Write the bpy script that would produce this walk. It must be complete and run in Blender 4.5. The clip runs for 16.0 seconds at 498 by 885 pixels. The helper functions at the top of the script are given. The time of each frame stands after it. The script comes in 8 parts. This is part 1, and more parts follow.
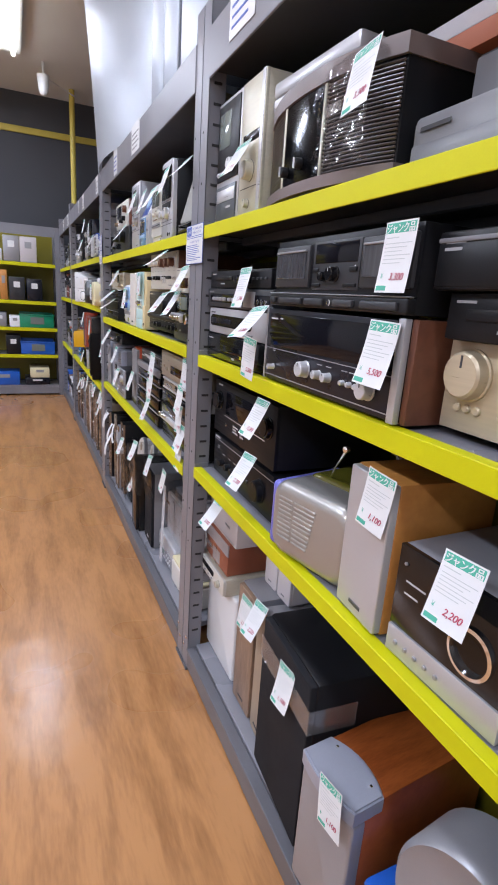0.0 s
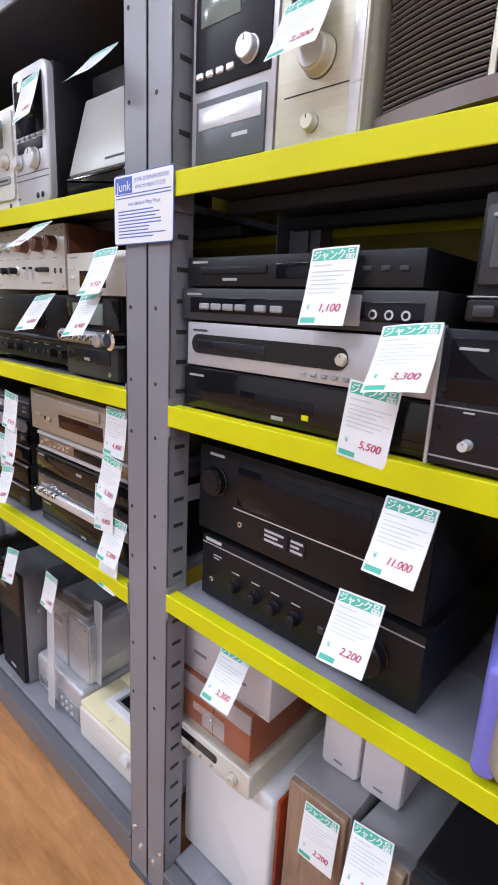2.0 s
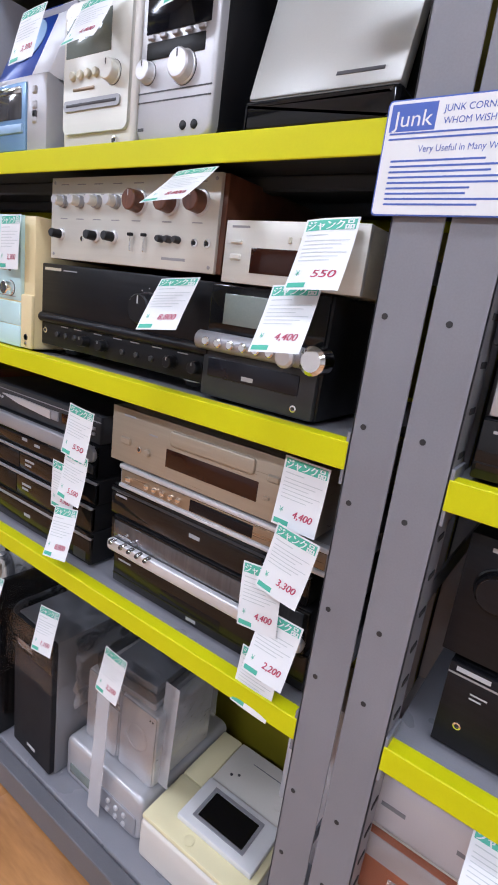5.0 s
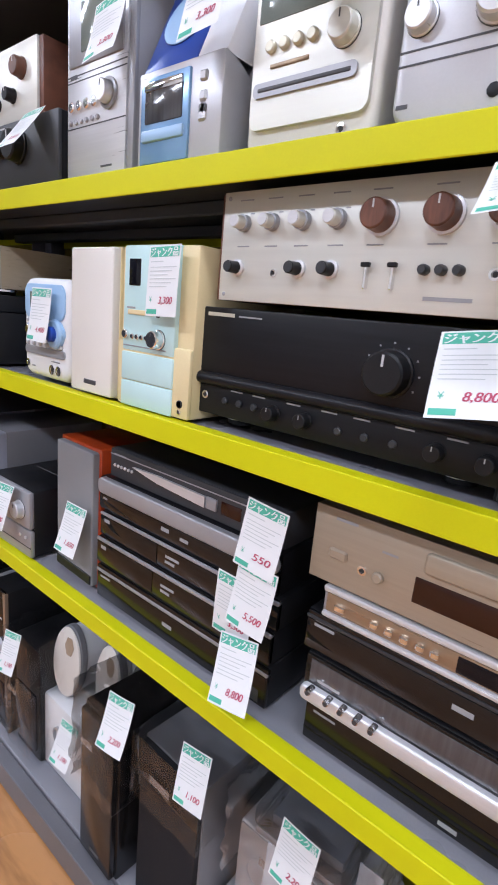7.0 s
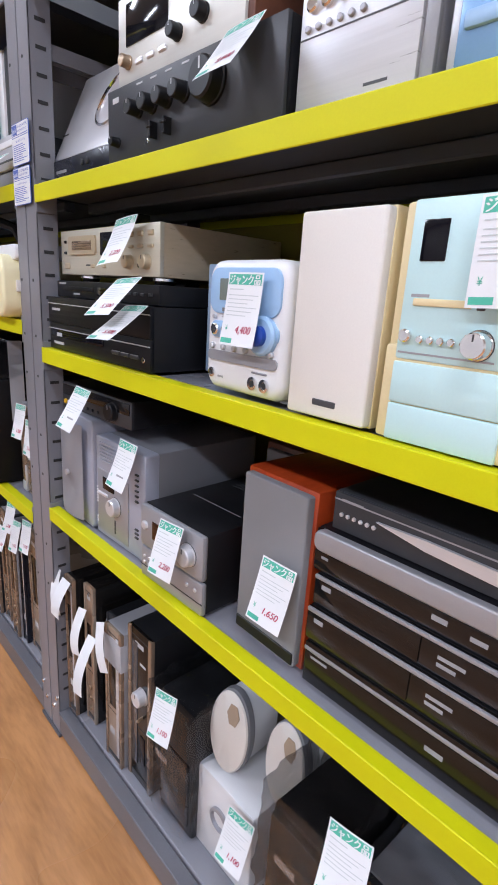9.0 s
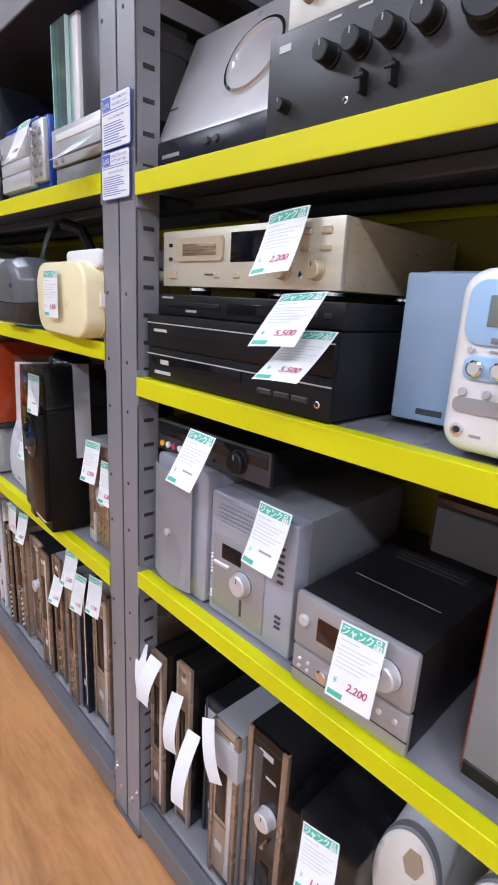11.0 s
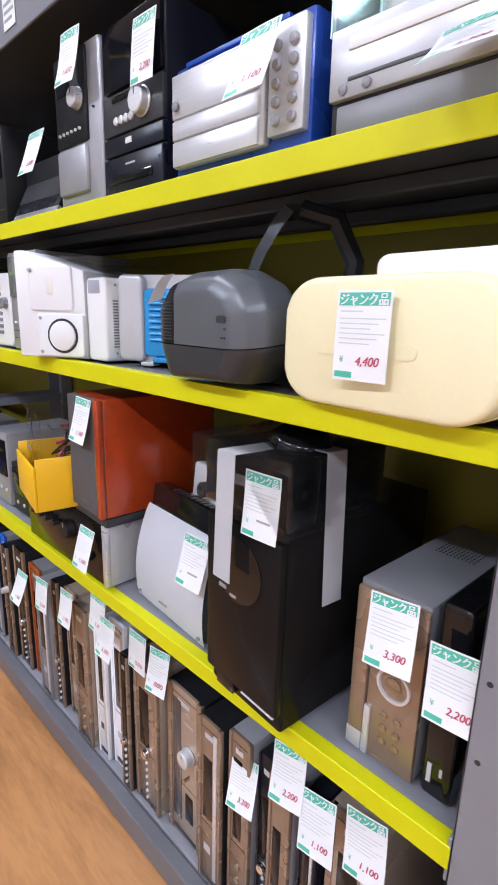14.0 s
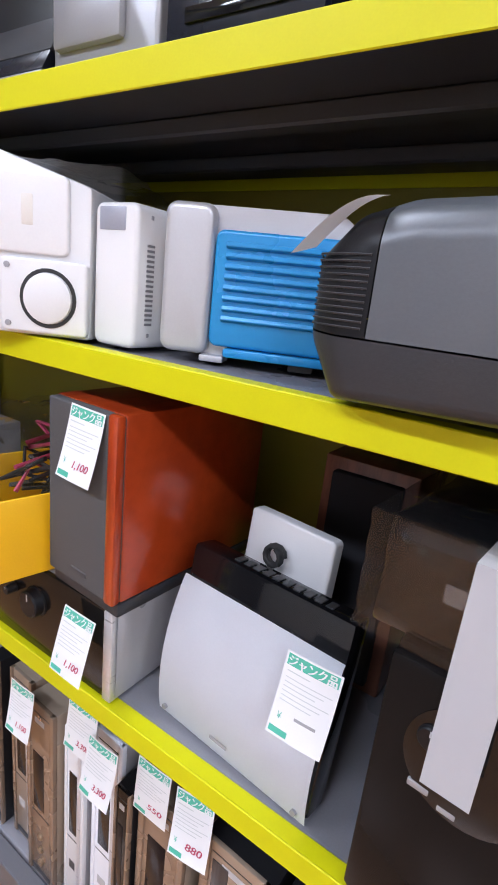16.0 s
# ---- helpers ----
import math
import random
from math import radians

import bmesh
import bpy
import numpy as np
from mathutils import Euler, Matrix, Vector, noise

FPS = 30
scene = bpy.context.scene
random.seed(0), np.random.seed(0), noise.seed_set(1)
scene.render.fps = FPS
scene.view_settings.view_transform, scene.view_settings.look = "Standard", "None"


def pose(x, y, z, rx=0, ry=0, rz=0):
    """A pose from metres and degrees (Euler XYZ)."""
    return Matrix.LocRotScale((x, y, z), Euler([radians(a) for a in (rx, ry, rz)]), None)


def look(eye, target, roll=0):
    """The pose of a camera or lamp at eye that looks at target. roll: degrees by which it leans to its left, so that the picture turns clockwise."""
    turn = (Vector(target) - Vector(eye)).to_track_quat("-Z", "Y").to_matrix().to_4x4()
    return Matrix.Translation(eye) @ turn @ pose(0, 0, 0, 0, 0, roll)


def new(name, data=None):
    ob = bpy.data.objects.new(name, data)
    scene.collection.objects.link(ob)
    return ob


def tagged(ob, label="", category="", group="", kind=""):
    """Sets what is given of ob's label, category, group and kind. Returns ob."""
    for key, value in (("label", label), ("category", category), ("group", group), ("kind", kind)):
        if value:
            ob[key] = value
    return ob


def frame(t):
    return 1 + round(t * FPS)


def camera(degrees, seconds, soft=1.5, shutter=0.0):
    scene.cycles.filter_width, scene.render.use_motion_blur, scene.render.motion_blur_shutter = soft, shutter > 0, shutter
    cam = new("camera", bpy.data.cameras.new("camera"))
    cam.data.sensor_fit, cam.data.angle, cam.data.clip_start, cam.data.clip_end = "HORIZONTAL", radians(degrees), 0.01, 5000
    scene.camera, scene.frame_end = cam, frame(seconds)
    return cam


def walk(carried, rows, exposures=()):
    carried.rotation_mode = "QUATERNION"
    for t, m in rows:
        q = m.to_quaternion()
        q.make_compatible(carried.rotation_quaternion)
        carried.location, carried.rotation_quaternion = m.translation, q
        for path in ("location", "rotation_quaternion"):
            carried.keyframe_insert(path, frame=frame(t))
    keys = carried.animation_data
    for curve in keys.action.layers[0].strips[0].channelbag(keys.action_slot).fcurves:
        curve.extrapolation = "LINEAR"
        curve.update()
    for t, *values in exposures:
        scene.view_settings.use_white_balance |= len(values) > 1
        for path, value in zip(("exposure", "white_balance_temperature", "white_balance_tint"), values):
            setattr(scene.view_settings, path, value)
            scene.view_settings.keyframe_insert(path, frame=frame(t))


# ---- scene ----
# ---- camera ----
cam = camera(51.9, 16.0, 1.8, 0.12)
PATH = [
    (0, (-0.006, 0.022, 1.309), (0.801, 1.772, 0.774), 3.9),
    (0.5, (-0.041, 0.222, 1.299), (1.017, 1.836, 0.775), 5.1),
    (1, (-0.141, 0.415, 1.308), (1.162, 1.832, 0.764), 3.9),
    (1.5, (-0.113, 0.622, 1.276), (1.348, 1.863, 0.705), 3.4),
    (2, (-0.059, 0.846, 1.301), (1.399, 2.125, 0.809), 2.9),
    (2.5, (-0.052, 0.988, 1.292), (1.535, 2.12, 0.843), 5.6),
    (3, (-0.095, 1.193, 1.311), (1.57, 2.21, 0.873), 4.9),
    (3.5, (-0.126, 1.289, 1.31), (1.594, 2.212, 0.874), 7.7),
    (4, (-0.145, 1.346, 1.298), (1.495, 2.386, 0.821), 8.6),
    (4.2, (-0.14, 1.357, 1.296), (1.502, 2.389, 0.809), 8.7),
    (6.3, (0.039, 1.606, 1.296), (1.528, 2.821, 0.742), 5.7),
    (6.5, (0.034, 1.658, 1.3), (1.524, 2.882, 0.769), 5.9),
    (7, (0.0, 1.8, 1.312), (1.508, 3.021, 0.828), 5.3),
    (7.5, (-0.032, 1.893, 1.304), (1.515, 3.056, 0.799), 5.2),
    (8, (-0.061, 1.984, 1.308), (1.389, 3.282, 0.847), 6.7),
    (8.2, (-0.053, 2.04, 1.306), (1.359, 3.375, 0.831), 5.9),
    (10.3, (0.088, 2.38, 1.282), (1.398, 3.772, 0.695), 3.2),
    (10.5, (0.06, 2.43, 1.284), (1.378, 3.823, 0.718), 4.0),
    (11, (-0.013, 2.576, 1.3), (1.323, 3.965, 0.766), 3.1),
    (11.5, (-0.069, 2.67, 1.297), (1.285, 4.036, 0.748), 4.3),
    (12, (-0.074, 2.777, 1.284), (1.248, 4.172, 0.731), 4.7),
    (12.5, (0.007, 2.942, 1.298), (1.28, 4.369, 0.712), -1.3),
    (13, (0.052, 3.059, 1.288), (1.314, 4.479, 0.666), -0.2),
    (13.5, (0.02, 3.178, 1.284), (1.332, 4.581, 0.726), 3.7),
    (14, (-0.037, 3.384, 1.313), (1.346, 4.744, 0.826), 1.5),
    (14.5, (-0.054, 3.502, 1.31), (1.411, 4.76, 0.787), 4.2),
    (15, (0.006, 3.676, 1.305), (1.444, 4.961, 0.777), 3.5),
    (15.5, (0.077, 3.811, 1.303), (1.55, 5.037, 0.729), 5.0),
    (16, (0.07, 3.889, 1.289), (1.687, 4.928, 0.734), 6.3),
]
walk(cam, [(t, look(eye, target, roll)) for t, eye, target, roll in PATH], [(0.0, -0.28), (1.0, -0.25), (1.5, -0.09), (2.5, -0.36), (3.0, -0.28), (4.0, -0.33), (7.5, -0.28), (8.2, -0.26), (10.5, -0.11), (13.0, 0.0), (15.0, 0.11), (16.0, 0.10)])
AISLE_WATTS, HALL_FILL_WATTS = 24.0, 66.0

# ---- light: fluorescent fixtures on the ceiling ----
world = bpy.data.worlds.new("shop_world")
world.use_nodes = True
world.node_tree.nodes["Background"].inputs[0].default_value = (0.9, 0.95, 1.0, 1)
world.node_tree.nodes["Background"].inputs[1].default_value = 0.05
scene.world = world
CEILING = 3.45
# the row at x = -2.1 is unseen, added to brighten the rack fronts
FIXTURES = [(-0.25, -0.9), (-0.25, 1.6), (0.02, 5.45), (-2.1, -0.9), (-2.1, 1.6), (-2.1, 4.1), (-2.1, 6.3)]
for fx, fy in FIXTURES:
    lamp = bpy.data.lights.new("fluorescent_light", "AREA")
    lamp.shape, lamp.size, lamp.size_y, lamp.energy = "RECTANGLE", 0.24, 1.2, AISLE_WATTS if fx > -1 else HALL_FILL_WATTS
    lamp.color = (0.87, 0.96, 1.21)
    lamp_ob = new("fluorescent_light", lamp)
    lamp_ob.matrix_world = pose(fx, fy, CEILING - 0.115)


# ---- materials ----
def principled(name):
    m = bpy.data.materials.new(name)
    m.use_nodes = True
    return m, m.node_tree.nodes, m.node_tree.links, m.node_tree.nodes["Principled BSDF"]


def surface(name, rgb, rough=0.45, metal=0.0, var=0.10, scale=30.0, bump=0.04, coat=0.0, stretch=(1, 1, 1), fine=420.0, sheen=0.5):
    """A painted, plastic or metal surface: broad smudges, fine grain, relief and uneven gloss."""
    m, nodes, links, bsdf = principled(name)
    co = nodes.new("ShaderNodeTexCoord")
    mp = nodes.new("ShaderNodeMapping")
    mp.inputs["Scale"].default_value = stretch
    links.new(co.outputs["Object"], mp.inputs[0])
    big, small = nodes.new("ShaderNodeTexNoise"), nodes.new("ShaderNodeTexNoise")
    big.inputs["Scale"].default_value, big.inputs["Detail"].default_value = scale * 0.35, 4
    small.inputs["Scale"].default_value, small.inputs["Detail"].default_value = fine, 2
    links.new(mp.outputs[0], big.inputs["Vector"])
    links.new(mp.outputs[0], small.inputs["Vector"])
    mix = nodes.new("ShaderNodeMath")
    mix.operation = "MULTIPLY_ADD"
    links.new(small.outputs[0], mix.inputs[0])
    mix.inputs[1].default_value = 0.35
    links.new(big.outputs[0], mix.inputs[2])
    ramp = nodes.new("ShaderNodeMapRange")
    ramp.inputs[1].default_value, ramp.inputs[2].default_value = 0.35, 1.0
    ramp.inputs[3].default_value, ramp.inputs[4].default_value = 1 - var, 1 + var
    links.new(mix.outputs[0], ramp.inputs[0])
    rgbm = nodes.new("ShaderNodeVectorMath")
    rgbm.operation = "SCALE"
    rgbm.inputs[0].default_value = rgb
    links.new(ramp.outputs[0], rgbm.inputs["Scale"])
    links.new(rgbm.outputs[0], bsdf.inputs["Base Color"])
    rr = nodes.new("ShaderNodeMapRange")
    rr.inputs[1].default_value, rr.inputs[2].default_value = 0.3, 0.75
    rr.inputs[3].default_value, rr.inputs[4].default_value = max(0.03, rough * 0.8), min(1, rough * 1.2)
    links.new(big.outputs[0], rr.inputs[0])
    links.new(rr.outputs[0], bsdf.inputs["Roughness"])
    bp = nodes.new("ShaderNodeBump")
    bp.inputs["Strength"].default_value, bp.inputs["Distance"].default_value = bump, 0.002
    links.new(small.outputs[0], bp.inputs["Height"])
    links.new(bp.outputs[0], bsdf.inputs["Normal"])
    bsdf.inputs["Metallic"].default_value = metal
    bsdf.inputs["Coat Weight"].default_value = coat
    bsdf.inputs["Specular IOR Level"].default_value = sheen
    return m


def grained_wood(name, dark, light, rough, along, scale=9.0, coat=0.0, wavy=0.0):
    """Wood or printed wood: streaks stretched along one axis, with knots of tone and fine pores."""
    m, nodes, links, bsdf = principled(name)
    co, mp = nodes.new("ShaderNodeTexCoord"), nodes.new("ShaderNodeMapping")
    links.new(co.outputs["Object"], mp.inputs[0])
    mp.inputs["Scale"].default_value = along
    n1, n2, n3 = (nodes.new("ShaderNodeTexNoise") for _ in range(3))
    for n, s, d in ((n1, scale, 6), (n2, scale * 7, 3), (n3, 1.3, 2)):
        n.inputs["Scale"].default_value, n.inputs["Detail"].default_value = s, d
        links.new((co.outputs["Object"] if n is n3 else mp.outputs[0]), n.inputs["Vector"])
    n1.inputs["Distortion"].default_value = 0.6
    add = nodes.new("ShaderNodeMath")
    add.operation = "MULTIPLY_ADD"
    links.new(n2.outputs[0], add.inputs[0])
    add.inputs[1].default_value = 0.4
    links.new(n1.outputs[0], add.inputs[2])
    add2 = nodes.new("ShaderNodeMath")
    add2.operation = "MULTIPLY_ADD"
    links.new(n3.outputs[0], add2.inputs[0])
    add2.inputs[1].default_value = 0.35
    links.new(add.outputs[0], add2.inputs[2])
    cr = nodes.new("ShaderNodeValToRGB")
    cr.color_ramp.elements[0].position, cr.color_ramp.elements[0].color = 0.55, (*dark, 1)
    cr.color_ramp.elements[1].position, cr.color_ramp.elements[1].color = 1.15, (*light, 1)
    links.new(add2.outputs[0], cr.inputs[0])
    links.new(cr.outputs[0], bsdf.inputs["Base Color"])
    rr = nodes.new("ShaderNodeMapRange")
    rr.inputs[3].default_value, rr.inputs[4].default_value = rough * 0.65, rough * 1.5
    links.new(n3.outputs[0], rr.inputs[0])
    links.new(rr.outputs[0], bsdf.inputs["Roughness"])
    bp = nodes.new("ShaderNodeBump")
    bp.inputs["Strength"].default_value, bp.inputs["Distance"].default_value = 0.06, 0.002
    links.new(n2.outputs[0], bp.inputs["Height"])
    links.new(bp.outputs[0], bsdf.inputs["Normal"])
    if wavy:
        n4, bp2 = nodes.new("ShaderNodeTexNoise"), nodes.new("ShaderNodeBump")
        n4.inputs["Scale"].default_value, n4.inputs["Detail"].default_value = 5.0, 3
        links.new(co.outputs["Object"], n4.inputs["Vector"])
        bp2.inputs["Strength"].default_value, bp2.inputs["Distance"].default_value = wavy, 0.08
        links.new(n4.outputs[0], bp2.inputs["Height"])
        links.new(bp.outputs[0], bp2.inputs["Normal"])
        links.new(bp2.outputs[0], bsdf.inputs["Normal"])
        links.new(bp2.outputs[0], bsdf.inputs["Coat Normal"])
        bsdf.inputs["Coat Roughness"].default_value = 0.19
    bsdf.inputs["Coat Weight"].default_value = coat
    return m


def clear_film(name, tint, gloss, veil, crease=0.0):
    """Thin wrapping film: mostly see-through, with sharp highlights and a slight milky veil."""
    m, nodes, links, bsdf = principled(name)
    out = nodes["Material Output"]
    tr, gl, df, m1, m2 = (nodes.new("ShaderNode" + k) for k in ("BsdfTransparent", "BsdfGlossy", "BsdfDiffuse", "MixShader", "MixShader"))
    tr.inputs[0].default_value = (*tint, 1)
    gl.inputs["Roughness"].default_value = 0.08
    df.inputs[0].default_value = (0.8, 0.8, 0.82, 1)
    lw, ramp = nodes.new("ShaderNodeLayerWeight"), nodes.new("ShaderNodeMapRange")
    lw.inputs[0].default_value = 0.28
    if crease:
        co, folds, cr_bump = nodes.new("ShaderNodeTexCoord"), nodes.new("ShaderNodeTexNoise"), nodes.new("ShaderNodeBump")
        folds.inputs["Scale"].default_value, folds.inputs["Detail"].default_value, folds.inputs["Distortion"].default_value = 9.0, 3, 1.2
        links.new(co.outputs["Object"], folds.inputs["Vector"])
        cr_bump.inputs["Strength"].default_value, cr_bump.inputs["Distance"].default_value = crease, 0.02
        links.new(folds.outputs[0], cr_bump.inputs["Height"])
        links.new(cr_bump.outputs[0], gl.inputs["Normal"])
        links.new(cr_bump.outputs[0], lw.inputs["Normal"])
    ramp.inputs[3].default_value, ramp.inputs[4].default_value = gloss * 0.12, min(0.8, gloss * 3)
    links.new(lw.outputs["Fresnel"], ramp.inputs[0])
    links.new(ramp.outputs[0], m1.inputs[0])
    m2.inputs[0].default_value = veil
    links.new(tr.outputs[0], m1.inputs[1])
    links.new(gl.outputs[0], m1.inputs[2])
    links.new(m1.outputs[0], m2.inputs[1])
    links.new(df.outputs[0], m2.inputs[2])
    links.new(m2.outputs[0], out.inputs["Surface"])
    nodes.remove(bsdf)
    return m


def glow(name, rgb, power):
    m, nodes, links, bsdf = principled(name)
    bsdf.inputs["Emission Color"].default_value, bsdf.inputs["Emission Strength"].default_value = (*rgb, 1), power
    return m


